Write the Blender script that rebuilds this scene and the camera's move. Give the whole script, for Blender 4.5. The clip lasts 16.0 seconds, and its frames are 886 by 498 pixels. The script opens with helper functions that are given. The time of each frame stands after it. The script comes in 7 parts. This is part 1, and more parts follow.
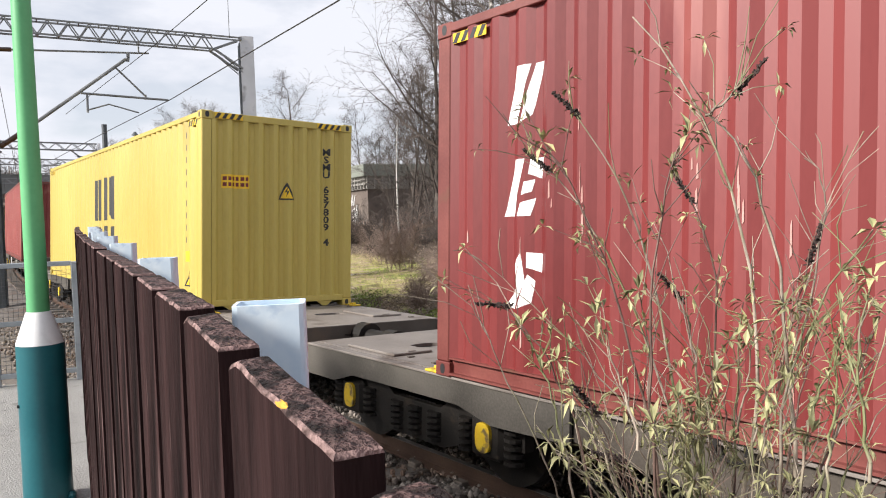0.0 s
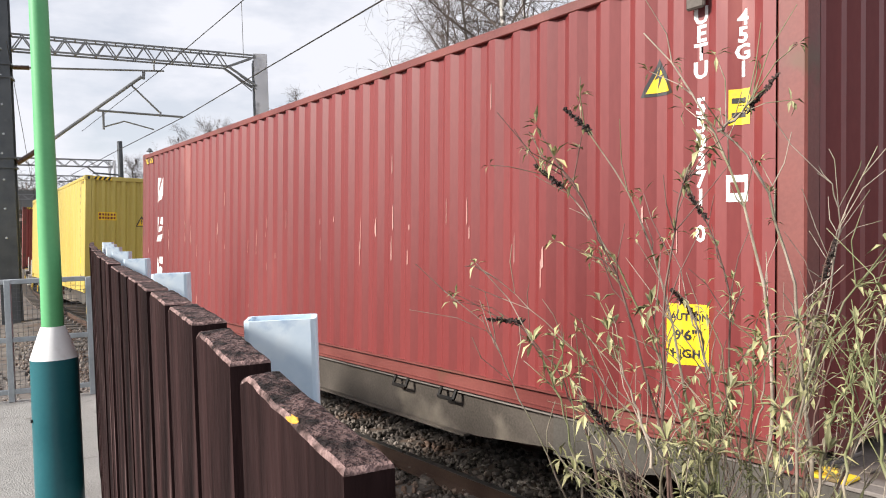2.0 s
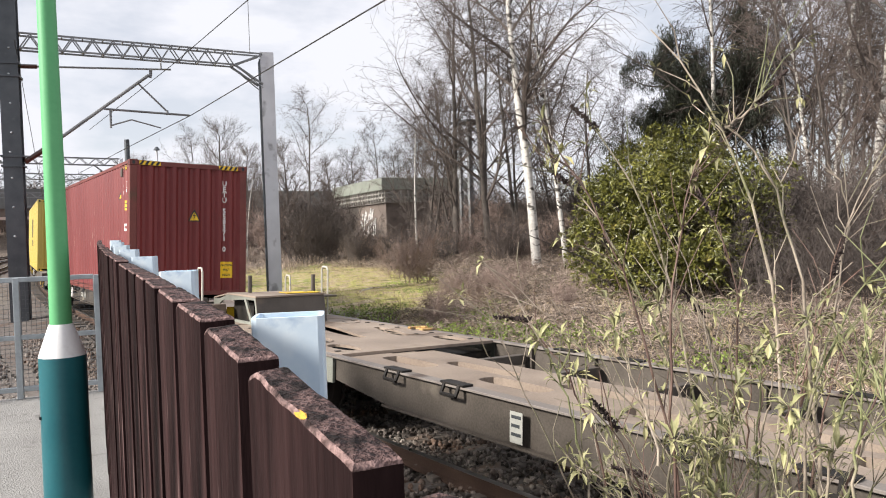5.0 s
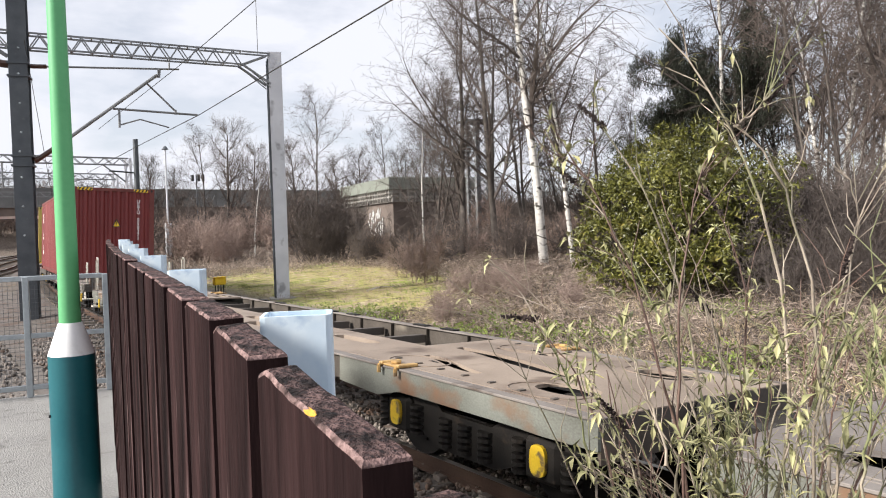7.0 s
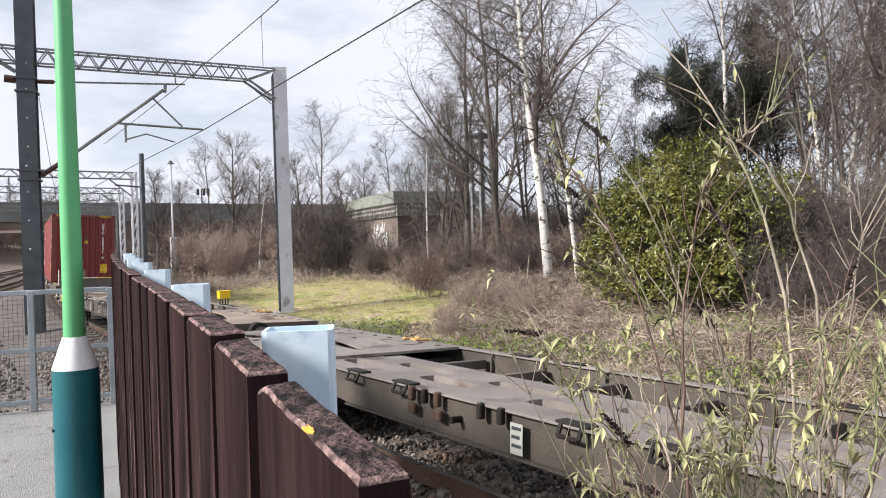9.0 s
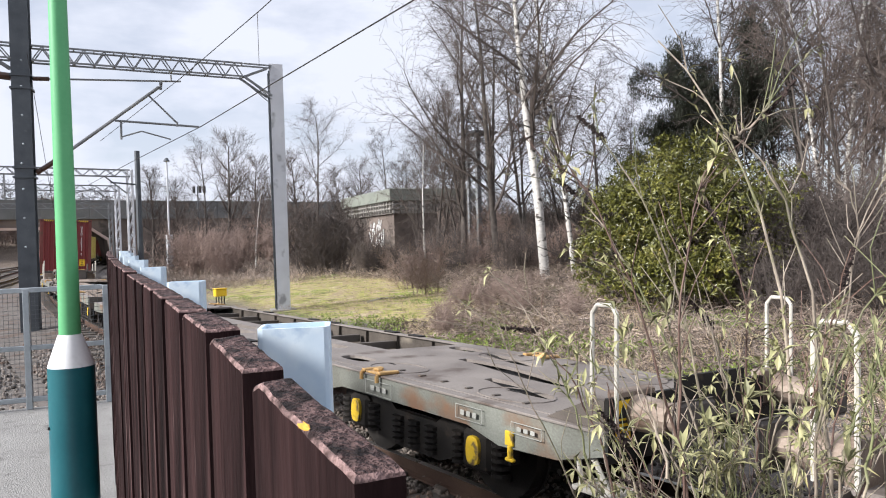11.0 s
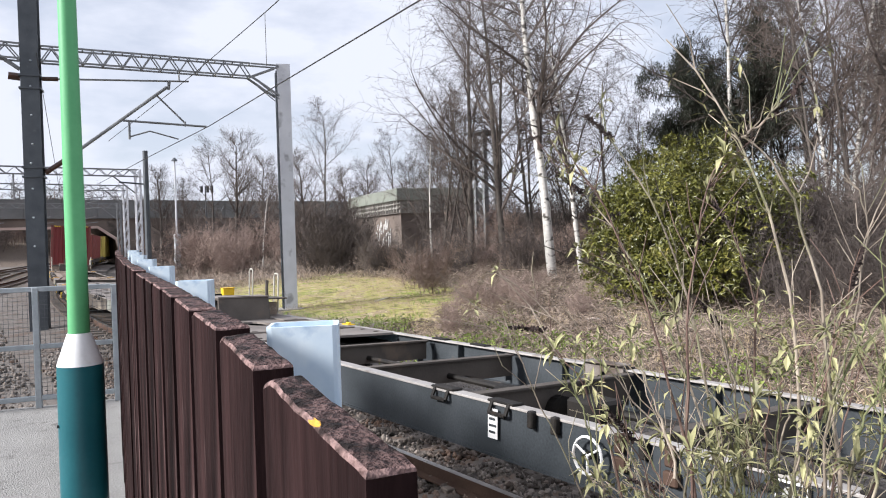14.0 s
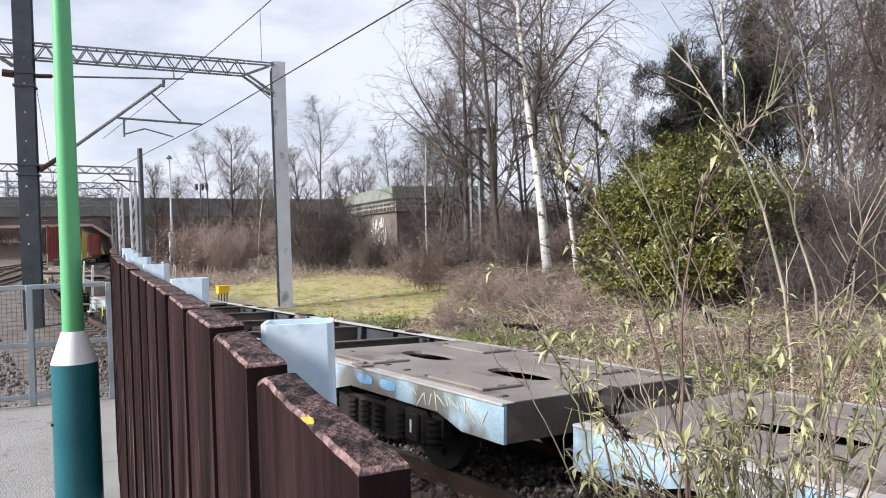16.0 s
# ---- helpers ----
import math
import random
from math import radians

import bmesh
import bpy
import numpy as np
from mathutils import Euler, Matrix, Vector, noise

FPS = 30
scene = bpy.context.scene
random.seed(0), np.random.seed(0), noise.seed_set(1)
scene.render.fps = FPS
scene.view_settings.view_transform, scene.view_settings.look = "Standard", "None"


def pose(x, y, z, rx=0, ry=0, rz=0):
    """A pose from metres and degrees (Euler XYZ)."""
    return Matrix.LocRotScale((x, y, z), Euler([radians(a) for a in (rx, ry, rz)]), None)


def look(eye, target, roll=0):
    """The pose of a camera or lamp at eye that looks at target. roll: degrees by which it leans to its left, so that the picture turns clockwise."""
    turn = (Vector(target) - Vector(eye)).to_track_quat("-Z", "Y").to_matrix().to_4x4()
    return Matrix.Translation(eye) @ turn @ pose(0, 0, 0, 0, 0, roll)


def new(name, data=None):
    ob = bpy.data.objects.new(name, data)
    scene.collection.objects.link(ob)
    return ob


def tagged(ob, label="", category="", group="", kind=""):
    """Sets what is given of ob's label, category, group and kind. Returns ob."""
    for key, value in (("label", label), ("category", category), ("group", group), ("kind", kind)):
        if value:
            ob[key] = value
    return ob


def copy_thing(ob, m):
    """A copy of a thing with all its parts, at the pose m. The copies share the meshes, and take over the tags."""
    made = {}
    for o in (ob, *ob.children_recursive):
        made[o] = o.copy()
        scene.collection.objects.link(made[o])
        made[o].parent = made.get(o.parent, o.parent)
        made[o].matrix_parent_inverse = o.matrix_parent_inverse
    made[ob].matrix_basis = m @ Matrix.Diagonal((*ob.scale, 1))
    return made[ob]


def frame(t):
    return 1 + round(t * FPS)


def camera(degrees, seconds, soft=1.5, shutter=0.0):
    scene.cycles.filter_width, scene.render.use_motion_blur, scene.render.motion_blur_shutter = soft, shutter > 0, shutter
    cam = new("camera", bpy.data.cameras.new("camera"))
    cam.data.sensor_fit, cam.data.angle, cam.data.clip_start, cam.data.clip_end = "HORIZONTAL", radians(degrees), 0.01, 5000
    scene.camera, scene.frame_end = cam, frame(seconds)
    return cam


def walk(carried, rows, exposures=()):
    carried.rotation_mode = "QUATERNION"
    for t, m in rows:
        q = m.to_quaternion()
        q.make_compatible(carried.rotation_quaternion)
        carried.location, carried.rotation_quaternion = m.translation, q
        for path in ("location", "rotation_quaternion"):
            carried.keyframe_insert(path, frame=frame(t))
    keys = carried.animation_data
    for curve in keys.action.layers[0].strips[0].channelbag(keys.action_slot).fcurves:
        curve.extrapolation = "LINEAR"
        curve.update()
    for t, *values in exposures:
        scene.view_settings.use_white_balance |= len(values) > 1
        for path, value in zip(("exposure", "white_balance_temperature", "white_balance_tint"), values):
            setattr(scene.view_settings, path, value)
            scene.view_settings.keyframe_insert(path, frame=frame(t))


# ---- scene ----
# ---------------------------------------------------------------- camera
EYE = Vector((0.0, 0.0, 1.42))
CAMERA_ROWS = [
    (0, 0.0020, 0.0004, 0.0018, 39.004, -2.667, -1.782),
    (0.5, 0.0018, 0.0012, 0.0015, 38.613, -2.043, -1.779),
    (1, 0.0019, 0.0002, 0.0010, 38.323, -1.628, -1.780),
    (1.5, 0.0024, 0.0000, 0.0012, 38.227, -1.441, -1.778),
    (2, 0.0017, -0.0011, 0.0017, 38.115, -1.414, -1.785),
    (2.5, 0.0005, -0.0008, 0.0011, 37.959, -1.420, -1.799),
    (3, 0.0009, -0.0009, 0.0013, 37.768, -1.438, -1.796),
    (3.5, 0.0010, -0.0010, 0.0015, 37.734, -1.461, -1.821),
    (4, 0.0013, 0.0001, 0.0014, 37.760, -1.440, -1.828),
    (6.5, 0.0006, 0.0001, -0.0006, 37.203, -1.757, -1.785),
    (7, 0.0000, 0.0000, 0.0000, 37.063, -1.583, -1.782),
    (7.5, 0.0010, 0.0013, -0.0008, 36.898, -1.348, -1.755),
    (8, 0.0026, -0.0006, -0.0004, 36.752, -1.072, -1.740),
    (8.5, 0.0035, -0.0018, 0.0008, 36.698, -0.735, -1.753),
    (9, 0.0019, -0.0028, 0.0015, 36.753, -0.487, -1.794),
    (11.5, 0.0038, -0.0001, 0.0000, 37.136, -0.712, -1.797),
    (12, 0.0023, -0.0016, -0.0005, 37.270, -0.639, -1.773),
    (12.5, 0.0036, -0.0003, -0.0013, 37.280, -0.717, -1.753),
    (13, 0.0037, 0.0002, -0.0016, 37.078, -0.759, -1.762),
    (13.5, 0.0005, -0.0015, -0.0006, 36.766, -0.765, -1.757),
    (14, 0.0012, -0.0007, -0.0005, 36.480, -0.705, -1.785),
    (14.5, 0.0008, -0.0026, 0.0003, 36.447, -0.704, -1.788),
    (15, 0.0013, -0.0014, -0.0004, 36.518, -0.772, -1.785),
    (15.5, 0.0024, -0.0014, -0.0005, 36.670, -0.855, -1.765),
    (16, 0.0024, -0.0006, -0.0012, 36.827, -0.872, -1.763),
]


def camera_pose(dx, dy, dz, heading, tilt, roll):
    eye = EYE + Vector((dx, dy, dz))
    h, p = radians(heading), radians(tilt)
    return look(eye, eye + Vector((math.sin(h) * math.cos(p), math.cos(h) * math.cos(p), math.sin(p))), roll)


cam = camera(62.53, 16.0, soft=1.05)
walk(cam, [(r[0], camera_pose(*r[1:])) for r in CAMERA_ROWS], exposures=[(0, 0.55, 6550, 10), (4, 0.59, 6650, 10), (7.5, 0.59, 6500, 10), (12, 0.54, 6200, 11), (16, 0.54, 6200, 11)])

# ---------------------------------------------------------------- sky and sun
SUN_FROM = Vector((-0.83, 0.24, 0.50)).normalized()
world = bpy.data.worlds.new("sky")
scene.world = world
world.use_nodes = True
wn, wl = world.node_tree.nodes, world.node_tree.links
wn.clear()
w_out = wn.new("ShaderNodeOutputWorld")
w_bg = wn.new("ShaderNodeBackground")
w_sky = wn.new("ShaderNodeTexSky")
w_sky.sky_type = "NISHITA"
w_sky.sun_disc = False
w_sky.sun_elevation = math.asin(SUN_FROM.z)
w_sky.sun_rotation = math.atan2(SUN_FROM.x, SUN_FROM.y)
w_sky.dust_density = 0.4
w_sky.ozone_density = 1.6
w_co = wn.new("ShaderNodeTexCoord")
w_map = wn.new("ShaderNodeMapping")
w_map.inputs["Scale"].default_value = (1.0, 1.0, 2.6)
w_noise = wn.new("ShaderNodeTexNoise")
w_noise.inputs["Scale"].default_value = 3.2
w_noise.inputs["Detail"].default_value = 7.0
w_noise.inputs["Roughness"].default_value = 0.55
w_ramp = wn.new("ShaderNodeValToRGB")
w_ramp.color_ramp.elements[0].position, w_ramp.color_ramp.elements[0].color = 0.40, (0.66, 0.66, 0.66, 1)
w_ramp.color_ramp.elements[1].position, w_ramp.color_ramp.elements[1].color = 0.53, (1, 1, 1, 1)
w_mix = wn.new("ShaderNodeMix")
w_mix.data_type = "RGBA"
w_mix.inputs[7].default_value = (8.4, 8.6, 9.4, 1)
wl.new(w_co.outputs["Generated"], w_map.inputs["Vector"])
wl.new(w_map.outputs["Vector"], w_noise.inputs["Vector"])
wl.new(w_noise.outputs["Fac"], w_ramp.inputs["Fac"])
wl.new(w_ramp.outputs["Color"], w_mix.inputs["Factor"])
wl.new(w_sky.outputs["Color"], w_mix.inputs[6])
wl.new(w_mix.outputs[2], w_bg.inputs["Color"])
wl.new(w_bg.outputs["Background"], w_out.inputs["Surface"])
w_bg.inputs["Strength"].default_value = 0.074
sun = new("sun", bpy.data.lights.new("sun", "SUN"))
sun.data.energy, sun.data.angle, sun.data.color = 5.0, radians(10), (1.0, 0.96, 0.91)
sun.matrix_world = look(SUN_FROM * 50, (0, 0, 0))

# ---------------------------------------------------------------- materials


def material(name, a, b, scale=3.0, rough=0.6, metal=0.0, bump=0.1, grain=60.0, stain=None, stain_scale=0.8, stain_at=0.58,
             stretch=(1, 1, 1), per_object=0.0, per_island=0.0, clear=0.0, soft=0.1, speck=0.3, shine=0.5):
    """Two-scale colour (a to b), a third stain colour with its own shape, and fine relief."""
    m = bpy.data.materials.new(name)
    m.use_nodes = True
    n, l = m.node_tree.nodes, m.node_tree.links
    p = n["Principled BSDF"]
    co, mp = n.new("ShaderNodeTexCoord"), n.new("ShaderNodeMapping")
    mp.inputs["Scale"].default_value = stretch
    l.new(co.outputs["Object"], mp.inputs["Vector"])

    def noise_at(s, detail=5.0):
        t = n.new("ShaderNodeTexNoise")
        t.inputs["Scale"].default_value, t.inputs["Detail"].default_value = s, detail
        l.new(mp.outputs["Vector"], t.inputs["Vector"])
        return t

    big, fine = noise_at(scale), noise_at(grain, 3.0)
    add = n.new("ShaderNodeMath")
    add.operation = "MULTIPLY_ADD"
    add.inputs[1].default_value = speck
    l.new(fine.outputs["Fac"], add.inputs[0])
    half = n.new("ShaderNodeMath")
    half.operation = "MULTIPLY"
    half.inputs[1].default_value = 1.05 - speck
    l.new(big.outputs["Fac"], half.inputs[0])
    l.new(half.outputs[0], add.inputs[2])
    ramp = n.new("ShaderNodeValToRGB")
    ramp.color_ramp.elements[0].position, ramp.color_ramp.elements[0].color = 0.36, (*a, 1)
    ramp.color_ramp.elements[1].position, ramp.color_ramp.elements[1].color = 0.66, (*b, 1)
    l.new(add.outputs[0], ramp.inputs["Fac"])
    colour = ramp.outputs["Color"]
    if stain:
        st = noise_at(stain_scale, 8.0)
        sr = n.new("ShaderNodeValToRGB")
        sr.color_ramp.elements[0].position, sr.color_ramp.elements[1].position = stain_at, stain_at + soft
        l.new(st.outputs["Fac"], sr.inputs["Fac"])
        mx = n.new("ShaderNodeMix")
        mx.data_type = "RGBA"
        l.new(sr.outputs["Color"], mx.inputs["Factor"])
        l.new(colour, mx.inputs[6])
        mx.inputs[7].default_value = (*stain, 1)
        colour = mx.outputs[2]
    if per_object or per_island:
        src = n.new("ShaderNodeObjectInfo").outputs["Random"] if per_object else n.new("ShaderNodeNewGeometry").outputs["Random Per Island"]
        spread = per_object or per_island
        rr = n.new("ShaderNodeMapRange")
        rr.inputs["To Min"].default_value, rr.inputs["To Max"].default_value = 1 - spread, 1 + spread
        l.new(src, rr.inputs["Value"])
        hs = n.new("ShaderNodeHueSaturation")
        l.new(rr.outputs["Result"], hs.inputs["Value"])
        l.new(colour, hs.inputs["Color"])
        colour = hs.outputs["Color"]
    l.new(colour, p.inputs["Base Color"])
    p.inputs["Metallic"].default_value = metal
    p.inputs["Specular IOR Level"].default_value = shine
    ro = n.new("ShaderNodeMapRange")
    ro.inputs["To Min"].default_value, ro.inputs["To Max"].default_value = max(0.03, rough - 0.14), min(1, rough + 0.14)
    l.new(big.outputs["Fac"], ro.inputs["Value"])
    l.new(ro.outputs["Result"], p.inputs["Roughness"])
    if clear:
        p.inputs["Coat Weight"].default_value = clear
    if bump:
        bp = n.new("ShaderNodeBump")
        bp.inputs["Strength"].default_value, bp.inputs["Distance"].default_value = bump, 0.02
        l.new(add.outputs[0], bp.inputs["Height"])
        l.new(bp.outputs["Normal"], p.inputs["Normal"])
    return m


M_RED = material("faded_red_paint", (0.147, 0.018, 0.0176), (0.196, 0.0315, 0.0294), 0.9, 0.5, 0, 0.04, 40, (0.261, 0.0731, 0.0617), 1.5, 0.62, (1, 1, 0.25))
M_RED_RAIL = material("rusty_red_paint", (0.12, 0.0232, 0.019), (0.19, 0.0493, 0.0387), 2.0, 0.55, 0, 0.1, 50, (0.12, 0.0493, 0.0282), 2.5, 0.60)
M_YELLOW = material("yellow_container_paint", (0.458, 0.347, 0.074), (0.532, 0.415, 0.103), 0.7, 0.42, 0, 0.03, 30, (0.407, 0.31, 0.074), 1.6, 0.62, (1, 1, 0.3))
M_BROWN_BOX = material("dark_maroon_paint", (0.20, 0.035, 0.03), (0.28, 0.06, 0.05), 0.9, 0.5, 0, 0.05, 40, (0.30, 0.11, 0.08), 1.5, 0.60)
M_WHITE = material("white_paint", (0.72, 0.71, 0.69), (0.82, 0.81, 0.79), 3, 0.5, 0, 0.03, 60, (0.55, 0.50, 0.46), 6, 0.62)
M_COLLAR = material("bright_white_post_paint", (0.80, 0.80, 0.79), (0.90, 0.90, 0.89), 3, 0.5, 0, 0.02, 60, (0.74, 0.73, 0.71), 6, 0.64)
M_BLACK = material("black_paint", (0.012, 0.012, 0.014), (0.03, 0.03, 0.03), 4, 0.5, 0, 0.04)
M_SIGN = material("signal_yellow_film", (0.80, 0.50, 0.015), (0.88, 0.58, 0.03), 4, 0.4, 0, 0.02, 60, (0.62, 0.42, 0.05), 9, 0.64)
M_YBOX = material("dirty_yellow_paint", (0.62, 0.40, 0.02), (0.80, 0.55, 0.04), 6, 0.6, 0, 0.1, 60, (0.16, 0.11, 0.05), 8, 0.54, shine=0.3)
M_STEEL = material("weathered_brown_steel", (0.0638, 0.0525, 0.0435), (0.112, 0.0938, 0.0788), 2.2, 0.68, 0.1, 0.25, 70, (0.15, 0.112, 0.0825), 1.7, 0.58)
M_DECK = material("dusty_deck_steel", (0.140, 0.118, 0.104), (0.250, 0.220, 0.196), 1.3, 0.62, 0.1, 0.2, 60, (0.09, 0.065, 0.05), 1.4, 0.58)
M_BEAM = material("grimy_olive_beam", (0.0485, 0.0433, 0.037), (0.109, 0.0983, 0.084), 1.2, 0.65, 0.0, 0.25, 50, (0.255, 0.229, 0.191), 1.1, 0.64, shine=0.25)
M_BEAM_DARK = material("grimy_brown_middle_beam", (0.039, 0.0325, 0.026), (0.111, 0.0936, 0.078), 1.3, 0.65, 0.0, 0.25, 50, (0.221, 0.189, 0.15), 1.0, 0.60, shine=0.25)
M_BEAM_PALE = material("grimy_pale_green_beam", (0.095, 0.092, 0.074), (0.24, 0.25, 0.215), 0.9, 0.55, 0.0, 0.15, 40, (0.19, 0.11, 0.065), 1.3, 0.57, (1, 1, 1.6))
M_BEAM_BLUE = material("grimy_slate_beam", (0.026, 0.031, 0.035), (0.065, 0.073, 0.08), 1.5, 0.6, 0.0, 0.2, 50, (0.16, 0.11, 0.075), 1.5, 0.64, shine=0.25)
M_GRAFF = material("pale_blue_graffiti", (0.17, 0.26, 0.33), (0.42, 0.56, 0.64), 1.8, 0.5, 0, 0.08, 40, (0.15, 0.145, 0.13), 1.3, 0.50)
M_GRAFF_B = material("bright_blue_graffiti", (0.12, 0.30, 0.52), (0.28, 0.46, 0.62), 5, 0.5, 0, 0.05, 40, (0.16, 0.22, 0.26), 8, 0.55)
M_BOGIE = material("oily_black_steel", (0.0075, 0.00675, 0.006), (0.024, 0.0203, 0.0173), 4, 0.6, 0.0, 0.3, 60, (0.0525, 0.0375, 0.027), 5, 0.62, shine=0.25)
M_RAIL = material("rusty_rail", (0.055, 0.032, 0.023), (0.10, 0.062, 0.045), 1.6, 0.75, 0.1, 0.1, shine=0.25)
M_RAILTOP = material("polished_rail_head", (0.40, 0.38, 0.36), (0.52, 0.50, 0.48), 6, 0.32, 0.9, 0.03)
M_SLEEPER = material("concrete_sleeper", (0.085, 0.070, 0.058), (0.16, 0.135, 0.115), 4, 0.85, 0, 0.3, 60, (0.13, 0.09, 0.065), 3, 0.55)
M_STONE = material("grey_brown_ballast", (0.092, 0.0759, 0.0644), (0.23, 0.201, 0.178), 1.4, 0.9, 0, 0.4, 40, (0.11, 0.07, 0.05), 0.9, 0.52, per_island=0.7, shine=0.25)
M_PLATFORM = material("platform_tarmac", (0.198, 0.191, 0.182), (0.344, 0.334, 0.318), 1.8, 0.85, 0, 0.7, 90, (0.172, 0.163, 0.155), 6.0, 0.60, speck=0.7)
M_FENCE = material("brown_fence_stain", (0.00302, 0.0017, 0.00182), (0.0363, 0.0196, 0.0191), 5, 0.75, 0, 0.9, 30, (0.12, 0.082, 0.078), 6, 0.62, (3.0, 3.0, 0.45), per_object=0.4, speck=0.28, shine=0.03)
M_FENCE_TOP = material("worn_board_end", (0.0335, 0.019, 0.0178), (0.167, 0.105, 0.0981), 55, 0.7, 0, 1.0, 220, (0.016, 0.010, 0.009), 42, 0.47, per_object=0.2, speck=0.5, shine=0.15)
# rubbed edges, with a pinkish highlight put into their colour
M_FENCE_EDGE = material("rubbed_edge_highlight", (0.063, 0.0364, 0.0336), (0.42, 0.28, 0.259), 30, 0.75, 0, 0.9, 160, (0.022, 0.013, 0.012), 24, 0.48, per_object=0.2, speck=0.5, shine=0.15)
M_GALV = material("galvanised_steel", (0.50, 0.65, 0.80), (0.76, 0.86, 0.93), 9, 0.5, 0.0, 0.08, 40, (0.42, 0.56, 0.72), 16, 0.58)
M_GATE = material("dull_galvanised_rail", (0.30, 0.33, 0.35), (0.42, 0.45, 0.47), 8, 0.5, 0.5, 0.08)
M_WIRE = material("dark_mesh_wire", (0.09, 0.095, 0.10), (0.16, 0.165, 0.17), 9, 0.5, 0.5, 0)
M_GREEN = material("light_green_post_paint", (0.0935, 0.374, 0.149), (0.123, 0.425, 0.178), 3, 0.5, 0, 0.03, 50, (0.128, 0.374, 0.17), 5, 0.64)
M_TEAL = material("dark_teal_post_paint", (0.006, 0.095, 0.115), (0.012, 0.12, 0.14), 3, 0.4, 0, 0.04, 50, (0.02, 0.075, 0.085), 5, 0.62)
M_MAST = material("dark_grey_mast_steel", (0.055, 0.062, 0.07), (0.10, 0.11, 0.12), 2, 0.55, 0.3, 0.1, 60, (0.16, 0.16, 0.16), 8, 0.68)
M_COLUMN = material("light_grey_column_steel", (0.52, 0.525, 0.55), (0.62, 0.625, 0.65), 1.4, 0.55, 0.05, 0.05, 50, (0.30, 0.30, 0.31), 2, 0.6)
M_TRUSS = material("grey_truss_steel", (0.17, 0.175, 0.18), (0.27, 0.275, 0.28), 2, 0.6, 0.3, 0.1)
M_CABLE = material("dark_copper_wire", (0.03, 0.03, 0.03), (0.055, 0.05, 0.045), 3, 0.5, 0.5, 0)
M_CERAMIC = material("brown_insulator", (0.05, 0.022, 0.014), (0.09, 0.04, 0.025), 3, 0.3, 0, 0)
M_CONCRETE = material("stained_concrete", (0.24, 0.228, 0.204), (0.336, 0.32, 0.288), 0.6, 0.85, 0, 0.2, 20, (0.16, 0.148, 0.124), 0.5, 0.55)
M_FASCIA = material("mossy_grey_fascia", (0.173, 0.19, 0.155), (0.23, 0.242, 0.207), 0.6, 0.8, 0, 0.1, 20, (0.126, 0.138, 0.104), 0.6, 0.58)
M_BRICK = material("dark_brick_wall", (0.104, 0.08, 0.068), (0.184, 0.148, 0.124), 0.5, 0.9, 0, 0.2, 12, (0.056, 0.048, 0.04), 0.4, 0.55)
M_BRIDGE = material("dark_bridge_steel", (0.12, 0.125, 0.12), (0.20, 0.20, 0.195), 0.3, 0.7, 0.1, 0.1, 8, (0.19, 0.17, 0.15), 0.3, 0.58)
M_ARCH = material("pale_pink_brick", (0.44, 0.32, 0.27), (0.56, 0.44, 0.38), 0.5, 0.9, 0, 0.1, 10, (0.30, 0.22, 0.18), 0.7, 0.6)
M_BARK = material("grey_brown_bark", (0.048, 0.0396, 0.0348), (0.126, 0.106, 0.09), 3, 0.9, 0, 0.4, 30)
M_TWIG = material("dark_twigs", (0.054, 0.0432, 0.0378), (0.135, 0.108, 0.0932), 0.6, 0.85, 0, 0.0, 8)
M_RUST_TWIG = material("reddish_twigs", (0.163, 0.117, 0.0975), (0.362, 0.269, 0.225), 0.5, 0.85, 0, 0.0, 8)
M_WOOD_TWIG = material("brown_wood_twigs", (0.060, 0.045, 0.037), (0.150, 0.113, 0.094), 0.6, 0.85, 0, 0.0, 8)
M_BIRCH = material("white_birch_bark", (0.48, 0.45, 0.41), (0.66, 0.63, 0.58), 4, 0.75, 0, 0.3, 20, (0.07, 0.06, 0.05), 1.9, 0.55, (1.3, 1.3, 2.2), soft=0.07)
M_GRASSBLADE = material("dry_straw", (0.17, 0.125, 0.075), (0.44, 0.35, 0.22), 0.7, 0.8, 0, 0, 6, per_island=0.3)
M_GREENBLADE = material("green_weeds", (0.11, 0.16, 0.035), (0.25, 0.30, 0.07), 0.8, 0.7, 0, 0, 6, per_island=0.35)
M_BRAMBLE = material("dead_bramble_stems", (0.075, 0.052, 0.042), (0.36, 0.285, 0.225), 0.5, 0.85, 0, 0, 6, per_island=0.7)
M_RHODO = material("glossy_evergreen_leaf", (0.0614, 0.0664, 0.0106), (0.152, 0.149, 0.0266), 0.9, 0.38, 0, 0, 5, (0.209, 0.177, 0.0443), 1.6, 0.60, per_island=0.45)
M_PINE = material("dark_pine_needles", (0.026, 0.031, 0.021), (0.062, 0.068, 0.046), 0.8, 0.7, 0, 0, 6, per_island=0.35)
M_CANE = material("pale_shrub_cane", (0.20, 0.160, 0.12), (0.40, 0.335, 0.265), 12, 0.7, 0, 0.2, 80, (0.175, 0.185, 0.085), 4, 0.46, per_object=0.25)
M_CANE_DARK = material("dark_shrub_cane", (0.10, 0.055, 0.045), (0.20, 0.13, 0.10), 12, 0.7, 0, 0.2, 80, per_object=0.25)
M_SEED = material("dead_flower_head", (0.022, 0.014, 0.012), (0.055, 0.035, 0.03), 30, 0.9, 0, 0.3)
